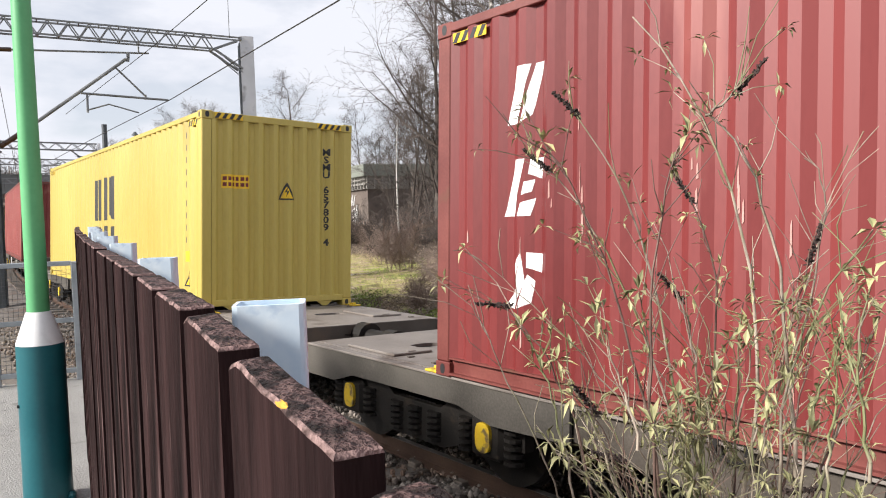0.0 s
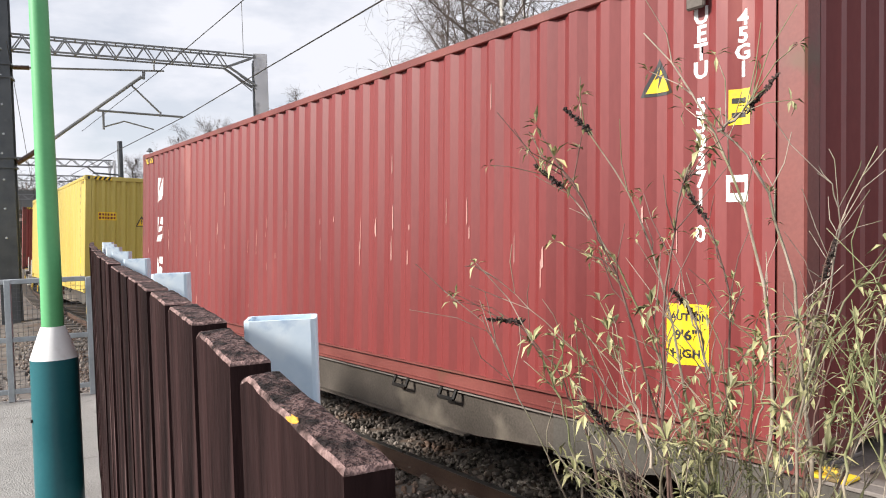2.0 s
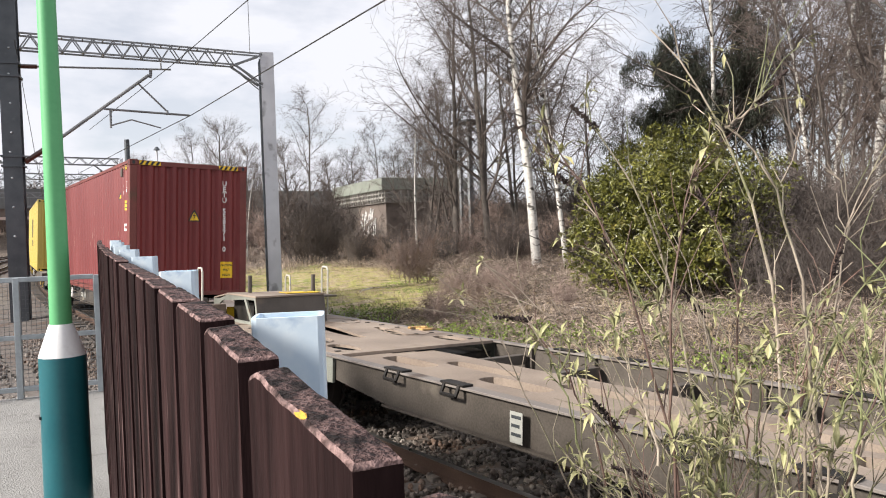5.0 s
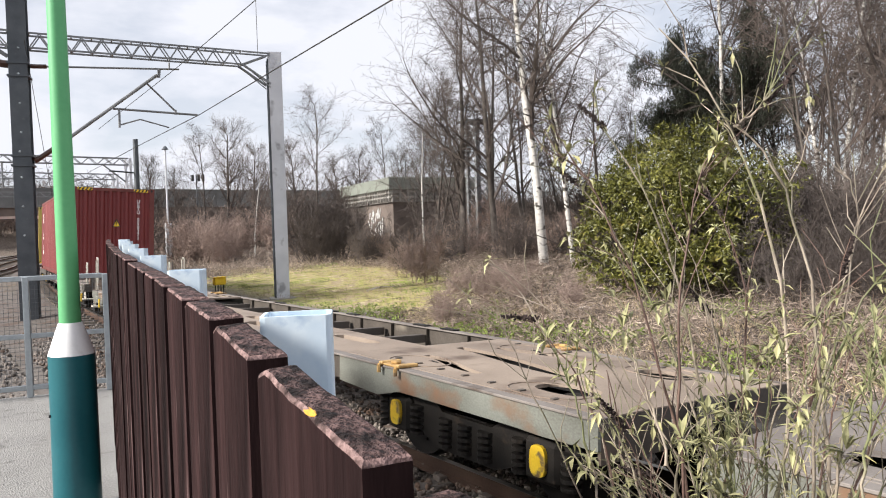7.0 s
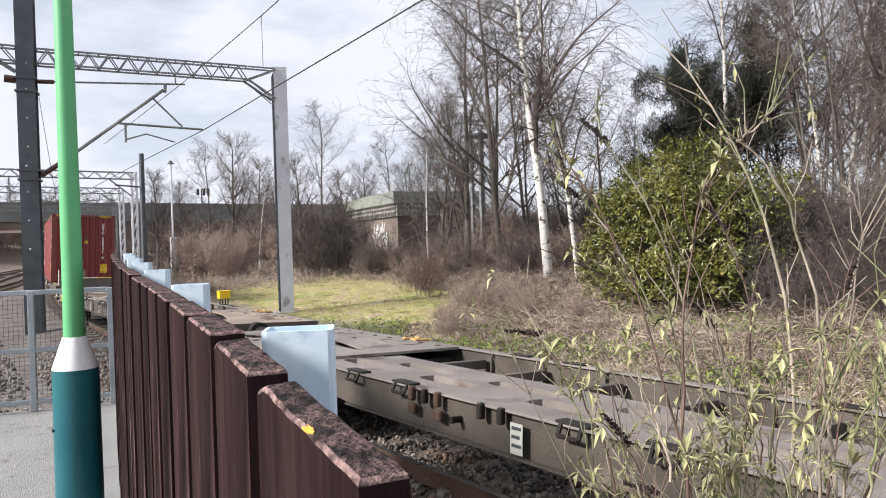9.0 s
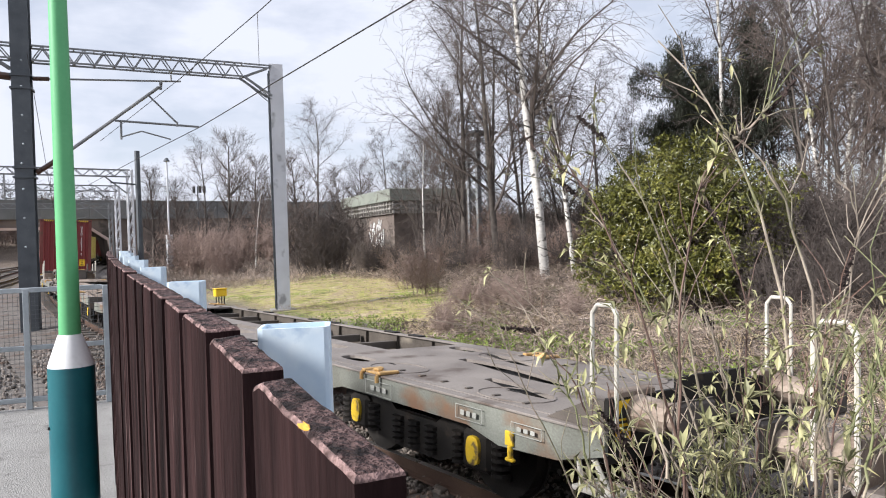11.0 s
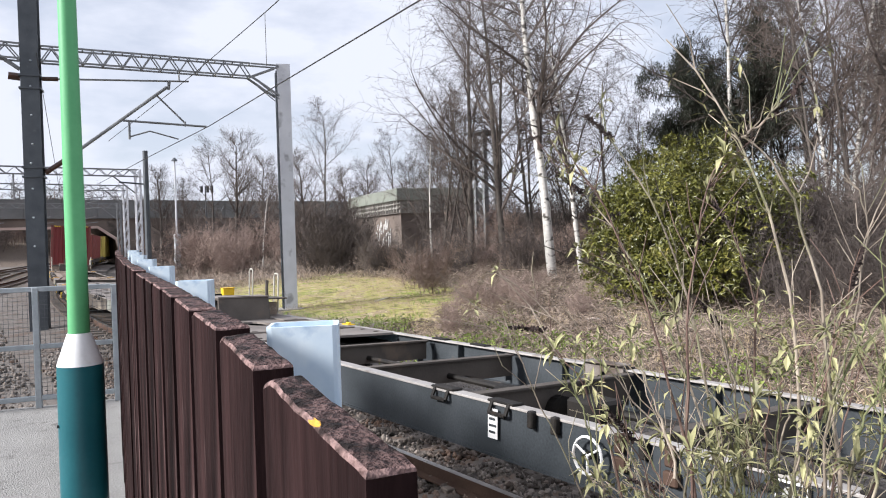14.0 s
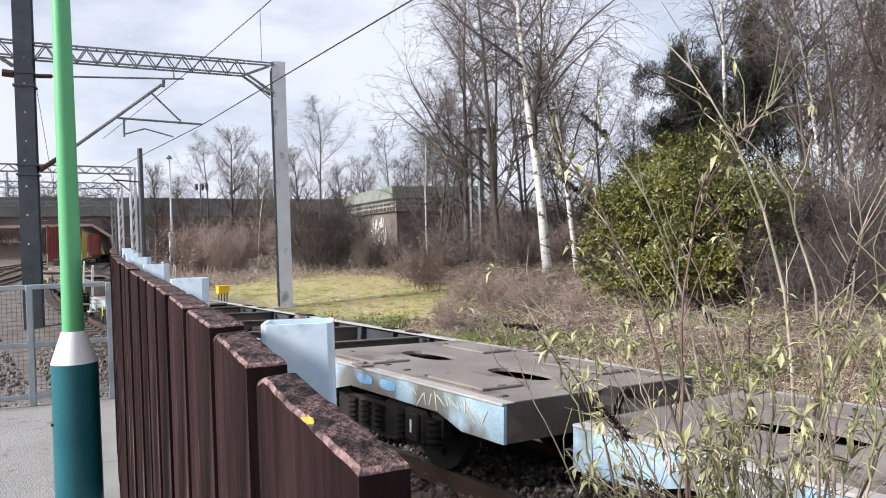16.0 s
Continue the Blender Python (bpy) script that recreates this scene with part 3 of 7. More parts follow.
def make_fence():
    fence = thing("timber_fence", "tall dark brown timber board fence on galvanised posts", "fence")
    rng = random.Random(11)

    def board(width, thick, rise, seed):
        """A sawn board with its top worn round, one far corner rubbed off; its near top edge at height 0."""
        bm = bmesh.new()
        box(bm, 0, thick, 0, width, -1.30, 0.0, 0.0)
        bmesh.ops.subdivide_edges(bm, edges=[e for e in bm.edges if abs(e.verts[0].co.y - e.verts[1].co.y) > 0.05], cuts=11, use_grid_fill=True)
        bmesh.ops.subdivide_edges(bm, edges=[e for e in bm.edges if min(v.co.z for v in e.verts) > -0.01 and abs(e.verts[0].co.x - e.verts[1].co.x) > 0.01], cuts=3, use_grid_fill=True)
        bm.normal_update()
        top = [e for e in bm.edges if min(v.co.z for v in e.verts) > -0.01 and len({round(f.normal.z) for f in e.link_faces}) > 1]
        bmesh.ops.bevel(bm, geom=top, offset=0.0034, segments=3, profile=0.5, affect="EDGES")
        bm.normal_update()
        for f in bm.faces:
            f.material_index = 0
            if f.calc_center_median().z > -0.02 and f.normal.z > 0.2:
                # flat tops take the worn end, bevels the edge with the painted highlight
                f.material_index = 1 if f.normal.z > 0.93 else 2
        for v in bm.verts:
            if v.co.z > -0.03:
                t = v.co.y / width
                v.co.z += rise * t + 0.0011 * noise.noise(Vector((v.co.x * 70 + seed * 7, v.co.y * 60, 0)))
                # the far end slopes off where the saw cut was rubbed
                v.co.z -= 0.006 * max(0.0, (t - 0.90) / 0.10) ** 2 * (1.0 - 0.5 * v.co.x / thick)
                v.co.x += 0.0012 * noise.noise(Vector((seed * 5, v.co.y * 40, v.co.z * 20)))
                # a shallow crack across the end grain
                crack = abs(t - 0.55 - 0.15 * v.co.x / thick)
                if seed == 50 and crack < 0.05 and v.co.z > -0.003:
                    v.co.z -= 0.0016 * (1 - crack / 0.05)
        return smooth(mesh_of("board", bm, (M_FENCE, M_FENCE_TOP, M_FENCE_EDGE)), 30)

    # near boards of odd widths: near end, far end, thickness, heights of the top at both ends
    for k, (y0, y1, thick, z0, z1) in enumerate(((0.035, 0.222, 0.024, 1.3175, 1.326), (0.254, 0.443, 0.0225, 1.3275, 1.3375), (0.476, 0.615, 0.028, 1.3375, 1.3455),
                                                  (0.637, 0.803, 0.030, 1.3490, 1.3515), (0.829, 0.990, 0.030, 1.3515, 1.3555), (1.030, 1.172, 0.029, 1.3550, 1.3580))):
        width = (y1 - y0) * math.sqrt(1 + FENCE_SLOPE ** 2)
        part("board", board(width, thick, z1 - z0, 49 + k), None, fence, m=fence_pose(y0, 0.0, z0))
    kinds = [board(0.156 + 0.003 * k, 0.030, 0.0016, k) for k in range(4)]
    pitch = 0.1925 / math.sqrt(1 + FENCE_SLOPE ** 2)
    spots = [1.205 + pitch * k for k in range(32)] + [-0.160 - pitch * k for k in range(11)]
    for i, y in enumerate(spots):
        m = fence_pose(y, rng.uniform(-0.003, 0.003), fence_top(y) + rng.uniform(-0.0035, 0.0035)) @ Matrix.Rotation(radians(rng.uniform(-0.3, 0.3)), 4, "X")
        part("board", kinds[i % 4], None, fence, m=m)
    for z in (0.32, 1.02):
        bm = bmesh.new()
        cuts = [-2.3 + 0.97 * k for k in range(11)]
        for a, b in zip(cuts, cuts[1:]):
            p, q = fence_pose(a, 0.058, z).translation, fence_pose(b, 0.058, z).translation
            bar(bm, p, q, 0.048, 0.1)
        part("rail", bm, M_FENCE, fence)
    # galvanised box posts behind the boards, with rounded corners and open tops
    w, d, t, c = 0.088, 0.062, 0.0045, 0.007

    def ring(w, d, c):
        a, b = w / 2, d / 2
        return [(-a + c, -b), (a - c, -b), (a - c * 0.3, -b + c * 0.3), (a, -b + c), (a, b - c), (a - c * 0.3, b - c * 0.3), (a - c, b), (-a + c, b), (-a + c * 0.3, b - c * 0.3), (-a, b - c), (-a, -b + c), (-a + c * 0.3, -b + c * 0.3)]

    bm = bmesh.new()
    slab(bm, ring(w, d, c), [ring(w - 2 * t, d - 2 * t, c - 0.003)], -2.7, 0)
    me = mesh_of("post", bm, M_GALV)
    for k in range(-1, 7):
        yy = 0.856 + 1.068 * k
        part("post", me, None, fence, "galvanised steel box post" if k == 0 else "", Matrix.Translation((fence_x(yy) + 0.148, yy, 1.318 + 0.0160 * k)) @ Matrix.Rotation(-fence_turn(yy) * 0.4 - radians(26), 4, "Z"))
    # a flake of yellow paint on the edge of one board
    bm = bmesh.new()
    bmesh.ops.create_cone(bm, cap_ends=True, segments=9, radius1=0.0036, radius2=0.003, depth=0.0012)
    for v in bm.verts:
        v.co.x += 0.0011 * noise.noise(v.co * 900)
        v.co.y += 0.0011 * noise.noise(v.co * 700 + Vector((3, 0, 0)))
    part("paint_flake", bm, M_FLAKE, fence, "flake of orange paint", fence_pose(0.332, 0.0015, 1.3304) @ Matrix.Rotation(radians(-38), 4, "Y") @ Matrix.Diagonal((0.6, 3.0, 0.6, 1)))


make_fence()


def make_gate():
    gate = thing("mesh_barrier", "galvanised steel barrier with wire mesh panels at the platform end", "barrier", Matrix.Translation((1.592, 7.40, 0)) @ Matrix.Rotation(math.atan2(-0.17, 0.6) + math.pi, 4, "Z"))
    length = 4.6
    for x in (0, 0.66, 2.0, 3.3, 4.6):
        bm = bmesh.new()
        box(bm, x - 0.026, x + 0.026, -0.026, 0.026, 0, 1.10, 0.004)
        part("post", bm, M_GATE, gate)
    for z in (0.09, 0.56, 1.085):
        bm = bmesh.new()
        box(bm, 0.027, length - 0.027, -0.02, 0.02, z - 0.022, z + 0.022, 0.004)
        part("rail", bm, M_GATE, gate)
    for a, b in ((0.03, 0.63), (0.69, 1.97), (2.03, 3.27), (3.33, 4.57)):
        for z0, z1 in ((0.112, 0.538), (0.582, 1.063)):
            bm = bmesh.new()
            n = int((b - a) / 0.038)
            for i in range(n + 1):
                x = a + (b - a) * i / n
                bar(bm, (x, -0.004, z0), (x, -0.004, z1), 0.0028, 0.0028)
            n = int((z1 - z0) / 0.038)
            for i in range(n + 1):
                z = z0 + (z1 - z0) * i / n
                bar(bm, (a, 0.0, z), (b, 0.0, z), 0.0028, 0.0028)
            part("mesh_panel", bm, M_WIRE, gate, "dark welded wire mesh")


make_gate()


def lathe(prof, seg=28):
    bm = bmesh.new()
    rings = []
    for r, z in prof:
        rings.append([bm.verts.new((r * math.cos(2 * math.pi * i / seg), r * math.sin(2 * math.pi * i / seg), z)) for i in range(seg)])
    for a, b in zip(rings, rings[1:]):
        for i in range(seg):
            bm.faces.new((a[i], a[(i + 1) % seg], b[(i + 1) % seg], b[i]))
    bm.faces.new(reversed(rings[0]))
    bm.faces.new(rings[-1])
    return bm


def make_lamp_post():
    post = thing("lamp_post", "green platform lamp post with white band and dark teal base", "lamp post", Matrix.Translation((0.729, 4.217, 0)))
    part("base", smooth(mesh_of("base", lathe([(0.128, 0), (0.128, 0.02), (0.116, 0.03), (0.1125, 0.8), (0.112, 0.826)]), M_TEAL)), None, post, "dark teal painted base")
    part("collar", smooth(mesh_of("collar", lathe([(0.1125, 0.827), (0.110, 0.836), (0.060, 0.985), (0.056, 0.992)]), M_COLLAR)), None, post, "white painted cone")
    part("shaft", smooth(mesh_of("shaft", lathe([(0.0535, 0.993), (0.0515, 1.2), (0.0425, 3.2), (0.037, 5.2)]), M_GREEN)), None, post, "light green painted shaft")
    bm = bmesh.new()
    box(bm, -0.05, 0.05, -0.12, 0.35, 5.2, 5.3, 0.02)
    part("lantern", bm, M_MAST, post)
    for a in (200, 320, 80):
        bm = bmesh.new()
        bmesh.ops.create_uvsphere(bm, u_segments=8, v_segments=6, radius=0.022)
        part("bolt", bm, M_TEAL, post, "", Matrix.Translation((0.122 * math.cos(radians(a)), 0.122 * math.sin(radians(a)), 0.03)))
    bm = bmesh.new()
    rod(bm, (-0.112, -0.012, 0.52), (-0.122, -0.012, 0.52), 0.008)
    part("screw", bm, M_BLACK, post)


make_lamp_post()

# ---------------------------------------------------------------- overhead line
COL = Vector((11.335, 24.84, -0.96))
MAST = Vector((3.42, 26.2, -0.98))


def truss(bm, a, b, depth, width, bays, r):
    """A four-boom lattice girder from a to b."""
    a, b = Vector(a), Vector(b)
    d = (b - a).normalized()
    side = Vector((-d.y, d.x, 0)).normalized() * width / 2
    for s in (-1, 1):
        for z in (0, depth):
            bar(bm, a + side * s + Vector((0, 0, z)), b + side * s + Vector((0, 0, z)), r * 1.5, r * 1.5)
        for i in range(bays):
            p, q = a.lerp(b, i / bays) + side * s, a.lerp(b, (i + 1) / bays) + side * s
            mid = (p + q) / 2
            bar(bm, p, mid + Vector((0, 0, depth)), r, r)
            bar(bm, mid + Vector((0, 0, depth)), q, r, r)
    for i in range(bays + 1):
        p = a.lerp(b, i / bays)
        for z in (0, depth):
            bar(bm, p - side + Vector((0, 0, z)), p + side + Vector((0, 0, z)), r, r)


def make_portal():
    portal = thing("catenary_portal", "grey steel overhead line portal with lattice girder over the track", "gantry")
    top = 7.97
    # light grey column: broad face towards the platform, open lattice behind
    bm = bmesh.new()
    m = Matrix.Translation(COL) @ Matrix.Rotation(radians(-20), 4, "Z")
    h = top - COL.z
    for v0, v1 in ((-0.24, -0.225),):
        sub = [(-0.25, 0), (0.25, 0), (0.24, h), (-0.24, h)]
        vs = [bm.verts.new(m @ Vector((x, y, z))) for y in (v0, v1) for x, z in sub]
        for f in ((0, 1, 2, 3), (7, 6, 5, 4), (0, 4, 5, 1), (1, 5, 6, 2), (2, 6, 7, 3), (3, 7, 4, 0)):
            bm.faces.new([vs[i] for i in f])
    box(bm, 0.21, 0.25, -0.224, 0.24, 0, h, 0, m)
    bmesh.ops.recalc_face_normals(bm, faces=bm.faces)
    part("column", bm, M_COLUMN, portal, "light grey steel column")
    bm = bmesh.new()
    box(bm, -0.27, -0.215, -0.24, -0.19, 0.0, h - 0.25, 0, m)
    box(bm, -0.27, -0.215, 0.19, 0.24, 0, h - 0.25, 0, m)
    for i in range(7):
        z0 = 0.2 + i * (h - 0.8) / 7
        bar(bm, m @ Vector((-0.245, -0.21, z0)), m @ Vector((-0.245, 0.21, z0 + 0.55)), 0.05, 0.03)
        bar(bm, m @ Vector((-0.245, 0.21, z0 + 0.55)), m @ Vector((-0.245, -0.21, z0 + 1.1)), 0.05, 0.03)
    part("column_lattice", bm, M_MAST, portal)
    bm = bmesh.new()
    box(bm, -0.45, 0.45, -0.45, 0.45, -0.3, 0.06, 0.02, m)
    part("footing", bm, M_CONCRETE, portal, "concrete footing")
    # dark mast
    bm = bmesh.new()
    mm = Matrix.Translation(MAST) @ Matrix.Rotation(radians(-16), 4, "Z")
    slab(bm, [(-0.26, -0.27), (0.26, -0.27), (0.26, -0.24), (0.02, -0.24), (0.02, 0.24), (0.26, 0.24), (0.26, 0.27), (-0.26, 0.27), (-0.26, 0.24), (-0.02, 0.24), (-0.02, -0.24), (-0.26, -0.24)], [], -0.4, 10.6)
    bm.transform(mm)
    part("mast", bm, M_MAST, portal, "dark grey steel mast")
    for z in (2.6, 3.5, 4.4, 5.2, 5.8, 6.7, 7.6, 8.4):
        bm = bmesh.new()
        bmesh.ops.create_uvsphere(bm, u_segments=8, v_segments=6, radius=0.035, matrix=mm @ Matrix.Translation((0.05 * math.sin(z * 7), -0.275, z)))
        part("bolt", bm, M_GATE, portal)
    for z in (4.78, 5.08, 7.55, 7.95):
        bm = bmesh.new()
        box(bm, -0.31, 0.31, -0.31, 0.31, z - 0.03, z + 0.03, 0, mm)
        part("band", bm, M_MAST, portal)
    # girder between the legs and on to the next mast
    bm = bmesh.new()
    a = Vector((COL.x - 0.23, COL.y + 0.02, 7.44))
    b = Vector((MAST.x + 0.3, MAST.y, 7.48))
    inner = a.lerp(b, 0.13)
    truss(bm, inner, b, 0.46, 0.4, 11, 0.035)
    for s in (-0.19, 0.19):
        o = Vector((0, s, 0))
        bar(bm, a + o + Vector((0, 0, 0.46)), inner + o + Vector((0, 0, 0.46)), 0.05, 0.05)
        bar(bm, a + o + Vector((0, 0, 0.42)), inner + o, 0.06, 0.06)
        bar(bm, a + o + Vector((0, 0, -0.62)), inner + o, 0.07, 0.07)
        bar(bm, a + o + Vector((0, 0, -0.75)), inner + o + Vector((0, 0, 0.02)), 0.03, 0.03)
    part("girder", bm, M_TRUSS, portal, "grey lattice girder")
    bm = bmesh.new()
    c = Vector((MAST.x - 0.3, MAST.y, 7.48))
    truss(bm, c, c + Vector((-9, 0.6, 0)), 0.46, 0.4, 12, 0.035)
    bar(bm, c + Vector((0, 0, -0.3)), c + Vector((-1.2, 0, 0.46)), 0.1, 0.1)
    part("girder", bm, M_TRUSS, portal)
    return portal


def make_cantilever(portal):
    """Tubular arms that hold the wires, hung from the mast."""
    y0, s = MAST.y, -0.07

    def at(dx, z):
        return Vector((MAST.x + dx, y0 + s * dx, z))

    arm = part("cantilever", bmesh.new(), M_TRUSS, portal, "tubular steel cantilever arm")
    for name, a, b, r, mat in (
            ("top_tie", at(0.75, 6.97), at(4.83, 7.26), 0.032, M_TRUSS), ("strut", at(0.85, 4.36), at(4.09, 7.0), 0.055, M_TRUSS),
            ("brace", at(3.73, 6.70), at(4.65, 5.80), 0.032, M_TRUSS), ("registration_tube", at(2.65, 5.76), at(5.40, 5.71), 0.038, M_TRUSS),
            ("brace_foot", at(4.65, 5.84), at(4.65, 5.68), 0.045, M_TRUSS),
            ("drop_bracket", at(2.84, 5.74), at(2.83, 5.14), 0.038, M_TRUSS), ("steady_arm", at(2.83, 5.22), at(3.48, 5.45), 0.026, M_TRUSS),
            ("steady_arm", at(3.48, 5.45), at(4.42, 5.22), 0.024, M_TRUSS), ("insulator", at(0.30, 3.95), at(0.85, 4.36), 0.08, M_CERAMIC),
            ("insulator", at(0.3, 6.94), at(0.75, 6.97), 0.07, M_CERAMIC), ("insulator", at(-0.62, 6.96), at(-0.3, 6.94), 0.12, M_CERAMIC),
            ("clamp", at(4.14, 6.92), at(4.17, 7.22), 0.055, M_TRUSS), ("hanger", at(4.50, 7.24), at(4.50, 7.46), 0.03, M_TRUSS)):
        bm = bmesh.new()
        rod(bm, a, b, r)
        part(name, bm, mat, arm)


portal = make_portal()
make_cantilever(portal)


def wire(label, pts, r):
    bm = bmesh.new()
    pipe(bm, pts, r, 5)
    tagged(new("overhead_wire", mesh_of("overhead_wire", bm, M_CABLE)), label, "wire")


wire("thin dark contact wire sagging along the line", [(9.6, 48, 5.45), (9.05, 34.6, 5.58), (8.62, 25.0, 5.60), (7.95, 17, 5.62), (7.45, 10.9, 5.63), (6.2, -6, 5.7)], 0.016)
wire("thin dark catenary wire above the line", [(8.6, 40, 7.0), (8.0, 25.1, 7.2), (7.68, 17.7, 7.42), (7.3, 8, 7.9), (7.0, -4, 8.4)], 0.013)
wire("short dropper wire between catenary and contact wire", [(7.69, 17.8, 7.40), (7.69, 17.8, 6.05)], 0.008)
wire("thin stay wire of the mast", [(3.45, 25.2, 7.5), (6.2, 38, 2.2)], 0.010)


def small_portal(x, y, span, top, leg_mat, label):
    p = thing("far_portal", label, "gantry", Matrix.Translation((x, y, terrain(x, y) if x > track_x(y) + 2 else -0.98)))
    base = p.matrix_basis.translation.z
    h = top - base
    for k, dx in enumerate((0.0, -span)):
        bm = bmesh.new()
        for sx in (-0.2, 0.2):
            for sy in (-0.2, 0.2):
                bar(bm, (dx + sx, sy, -0.4), (dx + sx, sy, h), 0.08, 0.08)
        for i in range(9):
            z0, z1 = h * i / 9, h * (i + 1) / 9
            for sy in (-0.2, 0.2):
                bar(bm, (dx - 0.2, sy, z0), (dx + 0.2, sy, z1), 0.05, 0.05)
            bar(bm, (dx - 0.2, -0.2, z0), (dx - 0.2, 0.2, z1), 0.05, 0.05)
        part("leg", bm, leg_mat, p)
    bm = bmesh.new()
    truss(bm, (0, 0, h - 0.6), (-span, 0.5, h - 0.6), 0.55, 0.45, 22, 0.05)
    bar(bm, (-0.2, 0, h - 2.0), (-2.0, 0, h - 0.55), 0.1, 0.1)
    part("girder", bm, M_TRUSS, p)
    for dx in (-4.2, -9.0, -14):
        bm = bmesh.new()
        rod(bm, (dx, 0, h - 0.6), (dx, 0, h - 2.6), 0.06)
        rod(bm, (dx, 0, h - 2.0), (dx + 1.6, 0, h - 1.6), 0.04)
        rod(bm, (dx, 0, h - 2.5), (dx + 1.8, 0, h - 2.3), 0.04)
        part("drop_arm", bm, M_TRUSS, p)


small_portal(15.9, 64, 26, 8.1, M_COLUMN, "far grey lattice portal over the tracks")
small_portal(18.6, 80, 30, 8.1, M_COLUMN, "distant grey lattice portal over the tracks")
small_portal(21.5, 96, 30, 7.2, M_TRUSS, "distant thin lattice portal near the bridge")


def pole(name, label, x, y, top, r, mat, cat):
    z = terrain(x, y)
    p = thing(name, label, cat, Matrix.Translation((x, y, z)))
    bm = bmesh.new()
    rod(bm, (0, 0, -0.2), (0, 0, top - z), r, r * 0.8, 10)
    part("shaft", bm, mat, p)
    return p, top - z


p2, hh = pole("steel_mast", "plain dark steel mast beside the track", 12.4, 47.9, 7.6, 0.19, M_MAST, "mast")
bm = bmesh.new()
rod(bm, (0, 0, hh - 2.1), (-1.6, 0, hh - 2.0), 0.05)
part("bracket", bm, M_MAST, p2)
p3, hh = pole("yard_lamp", "slim pale yard lamp on a lattice column", 22.3, 75.3, 10.4, 0.10, M_COLUMN, "lamp post")
bm = bmesh.new()
bmesh.ops.create_cone(bm, cap_ends=True, segments=12, radius1=0.34, radius2=0.10, depth=0.34, matrix=Matrix.Translation((0, 0, hh)))
part("lantern", bm, M_MAST, p3)
bm = bmesh.new()
box(bm, -0.28, 0.28, -0.28, 0.28, 0, 3.4, 0.03)
part("column_foot", bm, M_COLUMN, p3)


def make_signal(x, y, z0, z1):
    s = thing("signal", "dark railway signal heads on a post beyond the bridge", "signal", Matrix.Translation((x, y, z0)))
    bm = bmesh.new()
    rod(bm, (0, 0, 0), (0, 0, z1 - z0), 0.1)
    part("post", bm, M_MAST, s)
    for dx in (-0.55, 0.35, 1.0):
        bm = bmesh.new()
        box(bm, dx - 0.17, dx + 0.17, -0.2, 0.2, z1 - z0 - 1.0, z1 - z0 + 0.1 * dx, 0.05)
        part("head", bm, M_BLACK, s)


make_signal(36.5, 108.5, terrain(36.5, 108.5) - 0.1, 10.6)


def make_yellow_box():
    b = thing("cable_box", "small yellow lineside box on thin legs", "box", Matrix.Translation((10.77, 29.7, terrain(10.77, 29.7))))
    bm = bmesh.new()
    box(bm, -0.24, 0.24, -0.15, 0.15, 0.36, 0.66, 0.03)
    part("body", bm, M_SIGN, b)
    bm = bmesh.new()
    box(bm, -0.26, 0.26, -0.17, 0.17, 0.661, 0.70, 0.015)
    part("lid", bm, M_SIGN, b)
    for x in (-0.17, -0.06, 0.06, 0.17):
        bm = bmesh.new()
        rod(bm, (x, 0, -0.1), (x, 0, 0.36), 0.025)
        part("leg", bm, M_BLACK, b)


make_yellow_box()

# ---------------------------------------------------------------- bridge and building in the distance


def make_bridge():
    y = 110.0
    b = thing("road_bridge", "long dark road bridge on abutments across the railway", "bridge", kind="structure")
    bm = bmesh.new()
    box(bm, -80, 62, y, y + 9, 6.4, 7.0)
    box(bm, -80, 62, y - 0.1, y + 0.2, 5.9, 8.35)
    box(bm, -80, 62, y - 0.16, y + 0.26, 8.35, 8.5)
    for i in range(48):
        x = -80 + i * 3
        box(bm, x - 0.12, x + 0.12, y - 0.22, y - 0.1, 5.9, 8.35)
    part("parapet", bm, M_BRIDGE, b)
    bm = bmesh.new()
    arch = [(8.5, -1), (8.5, 3.4), (10, 4.6), (21.8, 4.7), (24.2, 3.0), (25.0, -1)]
    loop = [(-2, -1.2), (8.5, -1.2)] + arch[1:-1] + [(25.0, -1.2), (62, -1.2), (62, 5.9), (-2, 5.9)]
    sub = bmesh.new()
    slab(sub, loop, [], 0, 8.5)
    for v in sub.verts:
        v.co = (v.co.x, y + 0.25 + v.co.z, v.co.y)
    bmesh.ops.recalc_face_normals(sub, faces=sub.faces)
    part("abutment", sub, M_BRICK, b, "dark brick abutment with a wide opening")
    bm.free()
    bm = bmesh.new()
    for p, q in zip(arch, arch[1:]):
        bar(bm, (p[0], y + 0.05, p[1]), (q[0], y + 0.05, q[1]), 0.5, 0.35)
    part("arch_ring", bm, M_ARCH, b, "pale pinkish arch ring")
    for k in range(3):
        bm = bmesh.new()
        box(bm, -10 - 14 * k, -8 - 14 * k, y + 1, y + 8, -1, 6.3)
        part("pier", bm, M_BRICK, b)
    # faint painted tag on the parapet
    for k in range(7):
        bm = bmesh.new()
        bar(bm, (36 + 0.55 * k, y - 0.2, 6.9 + 0.3 * (k % 2)), (36.35 + 0.55 * k, y - 0.2, 7.7 - 0.2 * (k % 3)), 0.14, 0.05)
        part("paint_mark", bm, M_GATE, b)


make_bridge()


